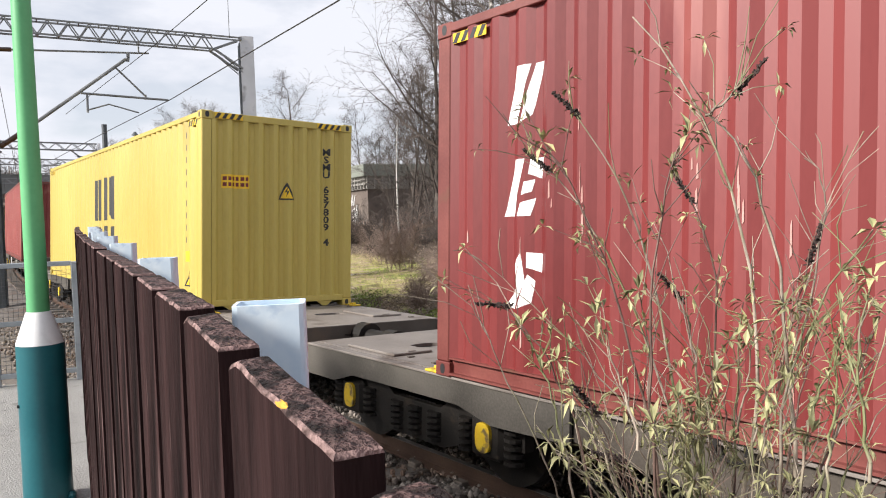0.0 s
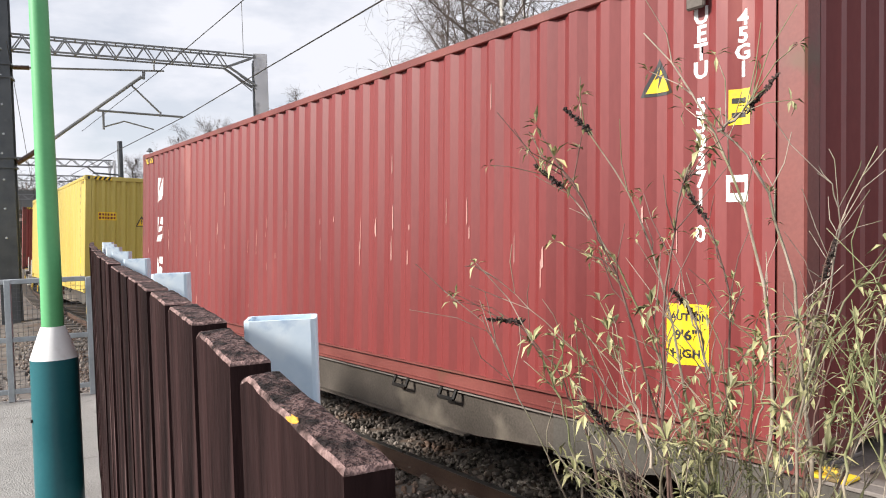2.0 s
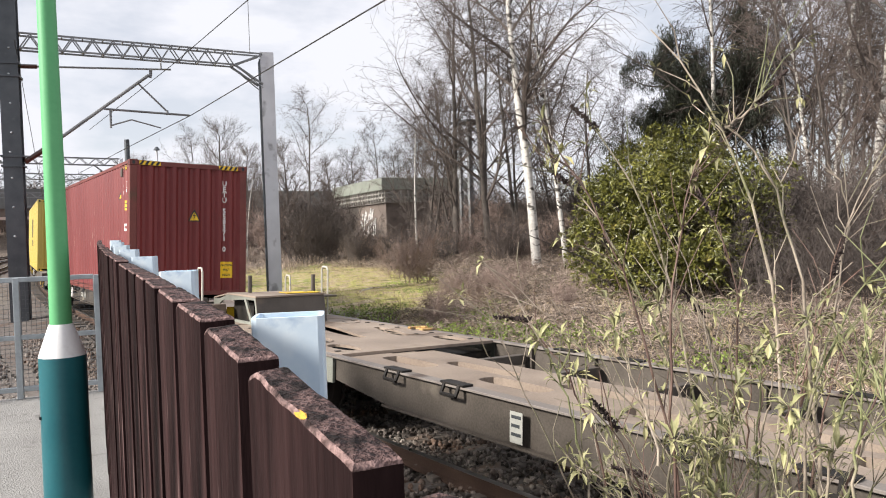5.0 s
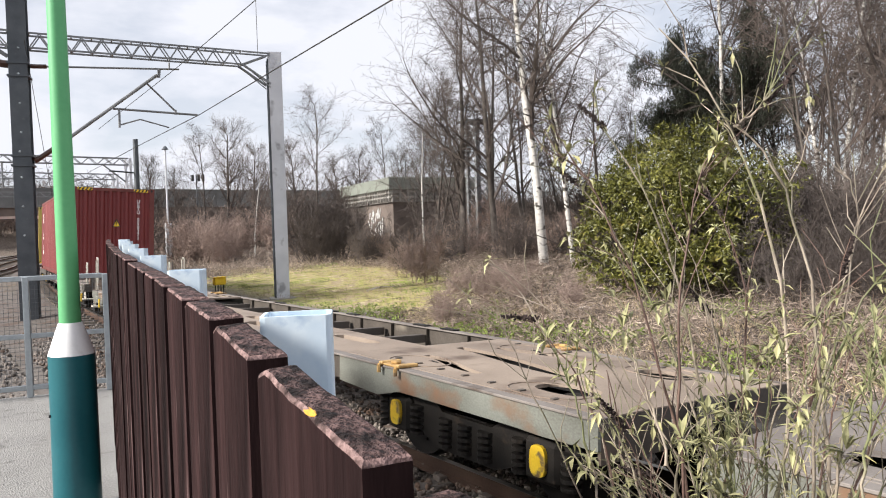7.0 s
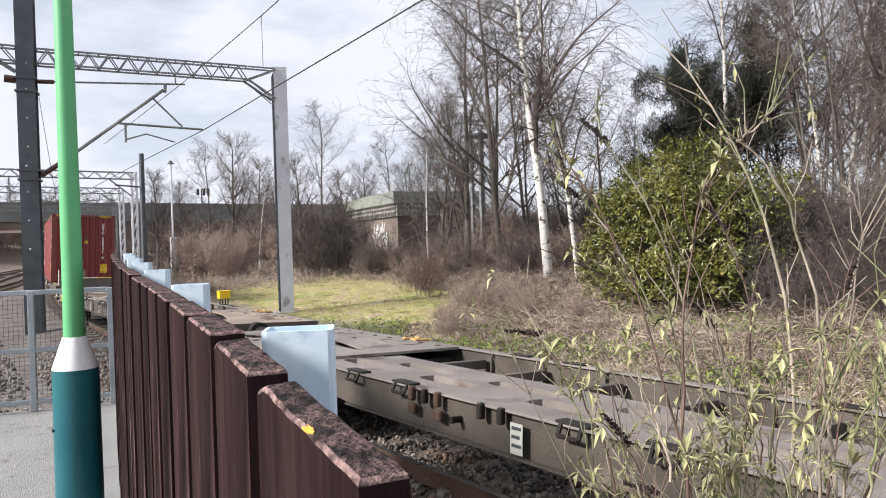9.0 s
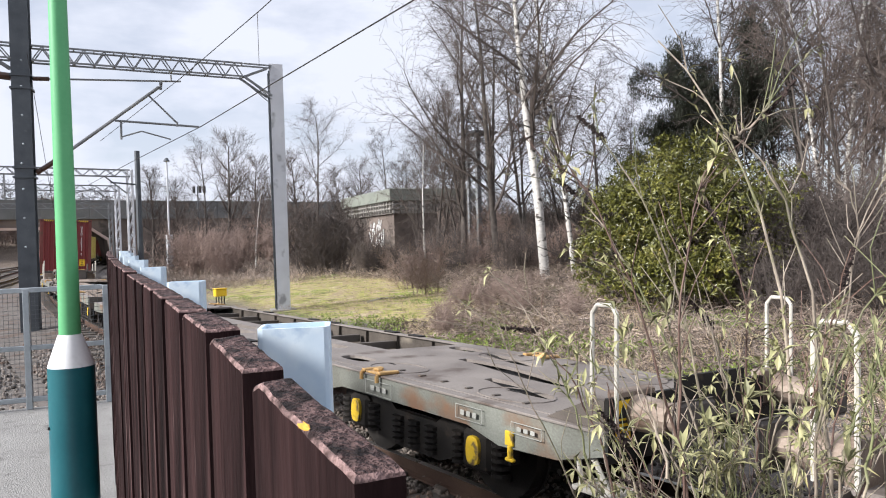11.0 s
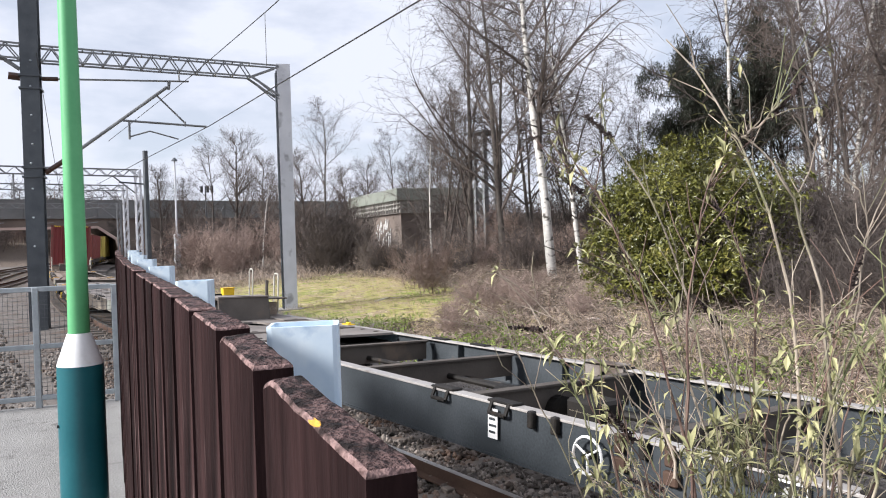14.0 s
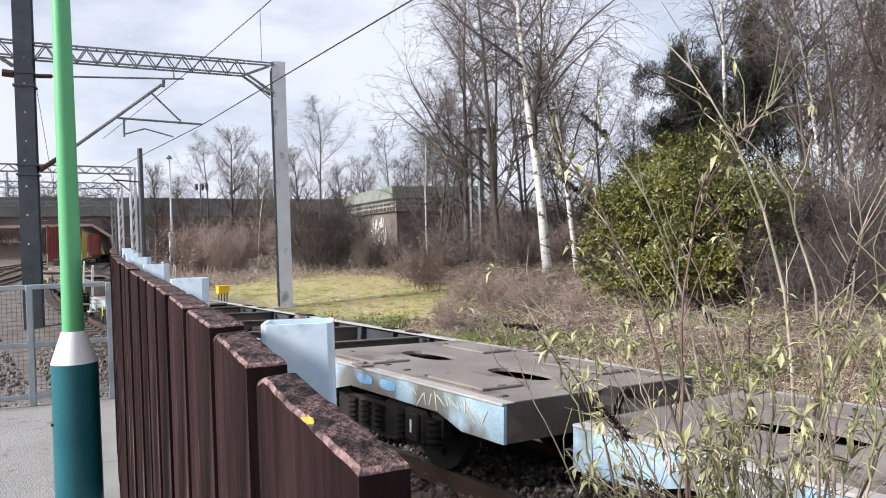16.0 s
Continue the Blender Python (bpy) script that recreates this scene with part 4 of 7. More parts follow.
def make_hut():
    """Flat-roofed concrete relay building behind the bank, its corner towards the track."""
    m = Matrix.Translation((30.36, 46.8, 0.0)) @ Matrix.Rotation(radians(-12.4), 4, "Z")
    h = thing("relay_building", "flat-roofed concrete building with a deep stained fascia", "building", m)
    base, top = -0.9, 5.5
    bm = bmesh.new()
    box(bm, 0.5, 7.0, 0.5, 12.4, base, 3.6)
    part("wall", bm, M_BRICK, h, "dark brick wall")
    bm = bmesh.new()
    box(bm, 0, 7.5, 0, 12.9, 4.55, top, 0.04)
    part("fascia", bm, M_FASCIA, h, "mossy concrete fascia")
    bm = bmesh.new()
    box(bm, 0.15, 7.35, 0.15, 12.75, 3.9, 4.05, 0.02)
    box(bm, 0.15, 7.35, 0.15, 12.75, 4.25, 4.36, 0.02)
    box(bm, 0.3, 7.2, 0.3, 12.6, 3.6, 4.55)
    part("band", bm, M_CONCRETE, h, "ribbed concrete band")
    for k in range(20):
        for side in (0, 1):
            bm = bmesh.new()
            if side:
                box(bm, 0.1, 0.3, 0.3 + k * 0.63, 0.42 + k * 0.63, 3.62, 4.54)
            else:
                if k > 11:
                    bm.free()
                    continue
                box(bm, 0.3 + k * 0.63, 0.42 + k * 0.63, 0.1, 0.3, 3.62, 4.54)
            part("fin", bm, M_CONCRETE, h)
    bm = bmesh.new()
    box(bm, 3, 3.06, 4, 4.06, top, top + 2.2)
    part("aerial", bm, M_MAST, h)
    rng = random.Random(5)
    for k in range(26):
        bm = bmesh.new()
        yy, z = 3.0 + 3.2 * rng.random(), 0.8 + 1.7 * rng.random()
        bar(bm, (0.46, yy, z), (0.46, yy + rng.uniform(-0.5, 0.5), z + rng.uniform(0.3, 0.9)), 0.05, 0.09)
        part("graffiti_stroke", bm, M_WHITE, h)


make_hut()


def make_tower():
    x, y = 31.0, 37.0
    z = terrain(x, y)
    t = thing("steel_tower", "dark square steel tower with a railed top among the trees", "tower", Matrix.Translation((x, y, z)))
    top = 8.3 - z
    for sx in (-0.45, 0.45):
        for sy in (-0.45, 0.45):
            bm = bmesh.new()
            box(bm, sx - 0.10, sx + 0.10, sy - 0.10, sy + 0.10, -0.2, top)
            part("leg", bm, M_TRUSS, t)
    bm = bmesh.new()
    for i in range(10):
        z0, z1 = top * i / 10, top * (i + 1) / 10
        for s in (-0.45, 0.45):
            bar(bm, (-0.45, s, z0), (0.45, s, z1), 0.055, 0.055)
            bar(bm, (0.45, s, z0), (-0.45, s, z1), 0.055, 0.055)
            bar(bm, (s, -0.45, z0), (s, 0.45, z1), 0.055, 0.055)
    part("bracing", bm, M_TRUSS, t)
    bm = bmesh.new()
    box(bm, -0.9, 0.9, -0.9, 0.9, top, top + 0.15)
    for s in (-0.85, 0.85):
        for s2 in (-0.85, 0, 0.85):
            rod(bm, (s, s2, top), (s, s2, top + 0.95), 0.03)
        rod(bm, (s, -0.85, top + 0.95), (s, 0.85, top + 0.95), 0.03)
        rod(bm, (-0.85, s, top + 0.95), (0.85, s, top + 0.95), 0.03)
    part("top_platform", bm, M_MAST, t)


make_tower()

# ---------------------------------------------------------------- the train: containers
BOX_L, BOX_W, BOX_H = 12.192, 2.438, 2.896


def corrugated(bm, n0, n1, z0, z1, count, depth, axis_y, at, out):
    """An upright corrugated wall along y (axis_y) or x, its outer face at `at`, ridges standing out towards `out`."""
    pitch = (n1 - n0) / count
    cols = []
    for i in range(count):
        s = n0 + i * pitch
        for f, d in ((0.0, 1), (0.26, 1), (0.50, 0), (0.76, 0)):
            cols.append((s + f * pitch, d))
    cols.append((n1, 1))
    rows = []
    for z in (z0, z1):
        rows.append([bm.verts.new((at - out * (1 - d) * depth, s, z) if axis_y else (s, at - out * (1 - d) * depth, z)) for s, d in cols])
    for i in range(len(cols) - 1):
        bm.faces.new((rows[0][i], rows[0][i + 1], rows[1][i + 1], rows[1][i]))


def prism(bm, pts, m, thick=0.002):
    """A thin flat shape from an outline in x and y, laid by m."""
    sub = bmesh.new()
    slab(sub, pts, [], 0, thick)
    sub.transform(m)
    tmp = bpy.data.meshes.new("tmp")
    sub.to_mesh(tmp)
    sub.free()
    bm.from_mesh(tmp)
    bpy.data.meshes.remove(tmp)


def rect(x0, x1, y0, y1):
    return [(x0, y0), (x1, y0), (x1, y1), (x0, y1)]


def hazard(c, m, length, parent):
    bm = bmesh.new()
    prism(bm, rect(0, length, 0, 0.085), m)
    part("hazard_strip", bm, M_SIGN, parent, "black and yellow hazard strip")
    n = 4
    for i in range(n):
        bm = bmesh.new()
        x = i * length / n
        w = length / n * 0.5
        prism(bm, [(x, 0.003), (x + w, 0.003), (x + w + 0.05, 0.082), (x + 0.05, 0.082)], m @ Matrix.Translation((0, 0, 0.002)))
        part("stripe", bm, M_BLACK, parent.children[-1])


def mark(parent, name, pts, m, mat, label=""):
    bm = bmesh.new()
    prism(bm, pts, m)
    return part(name, bm, mat, parent, label)


def fold(s, n0, n1, count):
    """How far (0 to 1) a corrugated wall stands back at s along it."""
    f = ((s - n0) / (n1 - n0) * count) % 1.0
    return 0.0 if f < 0.26 else (f - 0.26) / 0.24 if f < 0.5 else 1.0 if f < 0.76 else (1 - f) / 0.24


def painted(parent, name, pts, m, mat, label="", mesh=None, lift=0.0025):
    """A flat mark painted on the left or near wall of a container, following its corrugation."""
    bm = bmesh.new()
    if mesh is not None:
        bm.from_mesh(mesh)
    else:
        bm.faces.new([bm.verts.new((x, y, 0)) for x, y in pts])
    bm.transform(m)
    hw, hl = BOX_W / 2, BOX_L / 2
    left = abs(m.col[2].x) > 0.5
    n0, n1, count, deep = (-hl + 0.17, hl - 0.17, 42, 0.036) if left else (-hw + 0.15, hw - 0.15, 9, 0.058)
    ax = 1 if left else 0
    lo, hi = min(v.co[ax] for v in bm.verts), max(v.co[ax] for v in bm.verts)
    pitch = (n1 - n0) / count
    k = int((lo - n0) / pitch) - 1
    while n0 + k * pitch < hi:
        for f in (0.0, 0.26, 0.5, 0.76):
            s = n0 + (k + f) * pitch
            if lo < s < hi:
                co, no = ((0, s, 0), (0, 1, 0)) if left else ((s, 0, 0), (1, 0, 0))
                bmesh.ops.bisect_plane(bm, geom=bm.verts[:] + bm.edges[:] + bm.faces[:], plane_co=co, plane_no=no)
        k += 1
    for v in bm.verts:
        back = fold(v.co[ax], n0, n1, count) * deep
        if left:
            v.co.x = -(hw - 0.007) - lift + back
        else:
            v.co.y = -(hl - 0.005) - lift + back
    ob = part(name, bm, mat, parent, label)
    return ob


def left_at(y, z):
    """On the left wall, seen from the left: x runs towards the near end."""
    return Matrix.Translation((-BOX_W / 2 - 0.002, y, z)) @ FACE_LEFT


def near_at(x, z):
    return Matrix.Translation((x, -BOX_L / 2 - 0.002, z)) @ FACE_NEAR


def warning_triangle(parent, m, s):
    t = painted(parent, "warning_triangle", [(-s / 2, 0), (s / 2, 0), (0, s * 1.0)], m, M_BLACK, "black-edged yellow warning triangle")
    k = s * 0.68
    painted(t, "triangle_face", [(-k / 2, 0), (k / 2, 0), (0, k)], m @ Matrix.Translation((0, s * 0.09, 0)), M_SIGN, lift=0.0045)
    painted(t, "symbol", [(-0.012, 0), (0.03, 0.10), (0.0, 0.09), (0.015, 0.17), (-0.03, 0.07), (0.0, 0.08)], m @ Matrix.Translation((0, s * 0.15, 0)), M_BLACK, lift=0.0065)


def text_on(parent, name, text, size, m, mat, space=1.0, label=""):
    me = lettering(text, size, space)
    return painted(parent, name, None, m, mat, label, me)


def caution_label(parent, m, w, h):
    lab = painted(parent, "caution_label", rect(-w / 2, w / 2, 0, h), m, M_SIGN, "yellow caution label")
    for word, z, size in (("CAUTION", 0.78, 0.21), ("9'6\"", 0.48, 0.28), ("HIGH", 0.18, 0.24)):
        painted(lab, "print", None, m @ Matrix.Translation((0, z * h, 0)), M_BLACK, "", lettering(word, size * w), lift=0.0045)


def build_container(label, wall, frame_mat, style):
    c = thing("shipping_container", label, "container", group="containers on the train")
    hw, hl, h = BOX_W / 2, BOX_L / 2, BOX_H
    ins = 0.025
    for sx in (-1, 1):
        bm = bmesh.new()
        corrugated(bm, -hl + 0.17, hl - 0.17, 0.155, h - 0.07, 42, 0.036, True, sx * (hw - ins + 0.018), sx)
        part("side_wall", bm, wall, c)
    for sy in (-1, 1):
        bm = bmesh.new()
        corrugated(bm, -hw + 0.15, hw - 0.15, 0.17, h - 0.11, 9 if sy < 0 else 8, 0.058, False, sy * (hl - ins + 0.02), sy)
        part("end_wall", bm, wall, c)
    bm = bmesh.new()
    box(bm, -hw + 0.06, hw - 0.06, -hl + 0.1, hl - 0.1, h - 0.06, h - 0.03)
    part("roof", bm, wall, c)
    bm = bmesh.new()
    box(bm, -hw + 0.1, hw - 0.1, -hl + 0.2, hl - 0.2, 0.13, 0.16)
    part("floor", bm, M_BOGIE, c)
    bm = bmesh.new()
    box(bm, -hw + 0.1, hw - 0.1, -0.03, 0.03, 0.02, 0.13)
    me = mesh_of("cross_member", bm, M_BOGIE)
    for k in range(-11, 12):
        part("cross_member", me, None, c, "", Matrix.Translation((0, k * 0.5, 0)))
    for sx in (-1, 1):
        bm = bmesh.new()
        box(bm, min(sx * hw, sx * (hw - 0.06)), max(sx * hw, sx * (hw - 0.06)), -hl + 0.17, hl - 0.17, h - 0.085, h - 0.012, 0.006)
        part("top_rail", bm, frame_mat, c)
        bm = bmesh.new()
        x0, x1 = sorted((sx * (hw - 0.042), sx * (hw - 0.07)))
        box(bm, x0, x1, -hl + 0.17, hl - 0.17, 0.03, 0.155, 0.004)
        x0, x1 = sorted((sx * (hw + 0.002), sx * (hw - 0.075)))
        box(bm, x0, x1, -hl + 0.171, hl - 0.171, 0.148, 0.162)
        box(bm, x0, x1, -hl + 0.171, hl - 0.171, 0.018, 0.036)
        part("bottom_rail", bm, frame_mat, c)
        for sy in (-1, 1):
            bm = bmesh.new()
            x0, x1 = sorted((sx * (hw - 0.004), sx * (hw - 0.155)))
            y0, y1 = sorted((sy * (hl - 0.004), sy * (hl - 0.165)))
            box(bm, x0, x1, y0, y1, 0.118, h - 0.118, 0.012)
            part("corner_post", bm, frame_mat, c)
            for z in (0, h - 0.118):
                bm = bmesh.new()
                x0, x1 = sorted((sx * hw, sx * (hw - 0.162)))
                y0, y1 = sorted((sy * hl, sy * (hl - 0.178)))
                box(bm, x0, x1, y0, y1, z, z + 0.118, 0.006)
                cast = part("corner_casting", bm, frame_mat, c)
                zc = z + 0.06
                bm = bmesh.new()
                prism(bm, oval(0, 0, 0.03, 0.042, 12), Matrix.Translation((sx * (hw + 0.0005) - (0.0015 if sx > 0 else -0.0015), sy * (hl - 0.09), zc)) @ FACE_LEFT)
                part("casting_hole", bm, M_BLACK, cast)
                bm = bmesh.new()
                prism(bm, oval(0, 0, 0.03, 0.042, 12), Matrix.Translation((sx * (hw - 0.085), sy * hl + (0.001 if sy < 0 else 0.001), zc)) @ FACE_NEAR)
                part("casting_hole", bm, M_BLACK, cast)
    for sy in (-1, 1):
        bm = bmesh.new()
        y0, y1 = sorted((sy * (hl - 0.004), sy * (hl - 0.10)))
        box(bm, -hw + 0.163, hw - 0.163, y0, y1, h - 0.112, h - 0.014, 0.006)
        part("end_header", bm, frame_mat, c)
        bm = bmesh.new()
        box(bm, -hw + 0.157, hw - 0.157, y0, y1, 0.09, 0.18, 0.006)
        for gx in (-0.75, 0.75):
            slab_pts = [(gx - 0.14, 0.09), (gx + 0.14, 0.09), (gx + 0.03, -0.005 + 0.02), (gx - 0.03, 0.015)]
            sub = [(px, pz) for px, pz in slab_pts]
            vs = [bm.verts.new((px, sy * (hl - 0.02), pz)) for px, pz in sub] + [bm.verts.new((px, sy * (hl - 0.05), pz)) for px, pz in sub]
            for f in ((0, 1, 2, 3), (7, 6, 5, 4), (0, 4, 5, 1), (1, 5, 6, 2), (2, 6, 7, 3), (3, 7, 4, 0)):
                bm.faces.new([vs[i] for i in f])
        part("end_sill", bm, frame_mat, c)
    # hazard strips on the headers
    hazard(c, near_at(-hw + 0.19, h - 0.105), 0.42, c)
    hazard(c, near_at(hw - 0.62, h - 0.105), 0.42, c)
    for y in (-hl + 0.58, hl - 0.19):
        hazard(c, left_at(y, h - 0.19) @ Matrix.Translation((0, 0, -0.012)), 0.40, c)
    proud = Matrix.Translation((0, 0, 0.004))
    if style == "red":
        # big white brand blocks stacked at the far end, drawn as plain slanted shapes
        y = hl - 0.92
        for k, zc in enumerate((2.19, 1.51, 0.83)):
            m = left_at(y, zc) @ Matrix.Diagonal((0.85, 0.80, 1, 1))
            if k == 0:
                shapes = [[(-0.14, -0.26), (0.02, -0.26), (0.16, 0.26), (0.0, 0.26)], [(0.05, -0.26), (0.17, -0.2), (0.31, 0.26), (0.20, 0.26)]]
            elif k == 1:
                shapes = [[(-0.16, -0.26), (-0.03, -0.26), (0.11, 0.26), (-0.02, 0.26)], [(0.02, -0.26), (0.16, -0.26), (0.21, -0.10), (0.06, -0.14)],
                          [(0.07, -0.07), (0.17, -0.04), (0.20, 0.07), (0.10, 0.05)], [(0.14, 0.12), (0.28, 0.07), (0.31, 0.26), (0.16, 0.26)]]
            else:
                shapes = [[(-0.15, -0.25), (-0.02, -0.27), (0.12, 0.0), (0.07, 0.26), (-0.02, 0.14), (0.02, -0.06)], [(0.02, -0.26), (0.17, -0.2), (0.21, 0.0), (0.14, 0.06)],
                          [(0.13, 0.12), (0.29, 0.08), (0.31, 0.25), (0.13, 0.26)]]
            for s in shapes:
                painted(c, "brand_block", s, m, M_WHITE, "white painted block")
        # codes near the rear end of the side
        text_on(c, "serial_code", "\n".join("UETU 558371 ") + "\n0", 0.135, left_at(-hl + 0.64, 1.90), M_WHITE, 0.79, "white stacked serial code")
        text_on(c, "size_code", "4\n5\nG\n1", 0.120, left_at(-hl + 0.375, 2.32), M_WHITE, 0.80, "white size code")
        warning_triangle(c, left_at(-hl + 0.93, 2.12), 0.23)
        small = painted(c, "height_label", rect(-0.055, 0.055, 0, 0.2), left_at(-hl + 0.39, 1.87) @ proud, M_SIGN, "small yellow height label")
        for zz in (0.04, 0.12):
            painted(small, "print_bar", rect(-0.04, 0.03, zz, zz + 0.03), left_at(-hl + 0.39, 1.87), M_BLACK, lift=0.0045)
        plate = painted(c, "data_plate", rect(-0.055, 0.055, 0, 0.15), left_at(-hl + 0.40, 1.44) @ proud, M_WHITE, "white approval mark")
        painted(plate, "print_bar", rect(-0.035, 0.035, 0.05, 0.11), left_at(-hl + 0.40, 1.44), M_RED, lift=0.0045)
        caution_label(c, left_at(-hl + 0.72, 0.49), 0.29, 0.36)
        vent = bmesh.new()
        box(vent, -0.06, 0.06, -0.09, 0.09, 0, 0.03, 0.01, left_at(-hl + 0.64, 2.66))
        part("vent", vent, M_STEEL, c, "small grey vent")
        warning_triangle(c, near_at(0.09, 1.66) @ proud, 0.26)
        text_on(c, "serial_code", "\n".join("UETU 558371 ") + "\n0", 0.15, near_at(0.74, 1.78) @ proud, M_WHITE, 0.79, "white stacked serial code")
        caution_label(c, near_at(0.78, 0.45) @ proud, 0.27, 0.35)
        # pale scuffs along the ridges of the wall
        rng = random.Random(8)
        bm = bmesh.new()
        for k in range(60):
            rib = rng.randint(1, 41)
            y = -hl + 0.17 + rib * (BOX_L - 0.34) / 42 + rng.uniform(0.01, 0.06)
            z = rng.gauss(1.25, 0.16) if rng.random() < 0.7 else rng.uniform(0.3, 2.4)
            w, hgt = rng.uniform(0.003, 0.010), rng.uniform(0.02, 0.13)
            prism(bm, [(-w, -hgt), (w, -hgt * 0.8), (w * 0.6, hgt), (-w * 0.7, hgt * 0.7)], Matrix.Translation((-hw + 0.0035, y, z)) @ FACE_LEFT, 0.001)
        tagged(part("scuff", bm, M_SCUFF, c, "pale scuffs on the paint"), kind="stuff")
    if style == "yellow":
        m = left_at(-0.17, 1.84) @ proud @ Matrix.Diagonal((0.84, 0.84, 1, 1))
        for s in ([(-0.95, -0.52), (-0.70, -0.52), (-0.70, 0.5), (-0.95, 0.5)], [(-0.55, -0.52), (-0.25, -0.52), (-0.25, 0.5), (-0.55, 0.5)], [(-0.05, -0.52), (0.3, -0.52), (0.3, 0.52), (-0.05, 0.52)],
                  [(0.5, -0.40), (0.9, -0.52), (0.9, 0.52), (0.5, 0.5)]):
            painted(c, "brand_block", s, m, M_BLACK, "black painted block")
        for s in ([(-0.9, -0.98), (-0.35, -1.02), (-0.3, -0.70), (-0.9, -0.66)], [(-0.1, -1.0), (0.4, -1.0), (0.4, -0.66), (-0.1, -0.66)], [(0.55, -1.0), (0.95, -1.0), (0.95, -0.66), (0.55, -0.7)]):
            painted(c, "brand_block", s, m, M_BLACK, "black painted block")
        warning_triangle(c, near_at(0.10, 1.66) @ proud, 0.27)
        lab = painted(c, "caution_label", rect(-0.21, 0.21, 0, 0.2), near_at(-0.70, 1.80) @ proud, M_SIGN, "yellow caution label")
        for zz in (0.03, 0.115):
            for k in range(6):
                painted(lab, "print_bar", rect(-0.19 + 0.065 * k, -0.145 + 0.065 * k, zz, zz + 0.055), near_at(-0.70, 1.80), M_RED, lift=0.0045)
        text_on(c, "serial_code", "\n".join("MSMU 657809 ") + "\n4", 0.15, near_at(0.78, 1.72) @ proud, M_BLACK, 0.79, "black stacked serial code")
        warning_triangle(c, left_at(-hl + 0.62, 0.35) @ proud, 0.25)
        lab = painted(c, "height_label", rect(-0.10, 0.10, 0, 0.16), left_at(-hl + 0.62, 0.72) @ proud, M_SIGN, "small yellow label")
        bm = bmesh.new()
        for k in range(9):
            prism(bm, rect(-0.012, 0.012, 0, 0.09), left_at(-hl + 0.62, 1.0 + 0.18 * k + (0.1 if k > 3 else 0)) @ proud)
        part("code_bars", bm, M_STEEL, c)
    return c


M_SCUFF = material("bare_scuffed_paint", (0.40, 0.19, 0.16), (0.52, 0.30, 0.26), 8, 0.6, 0, 0.05)

# ---------------------------------------------------------------- the train: wagons
WHEEL_R = 0.44
AXLE_Z = WHEEL_R - RAIL_DROP


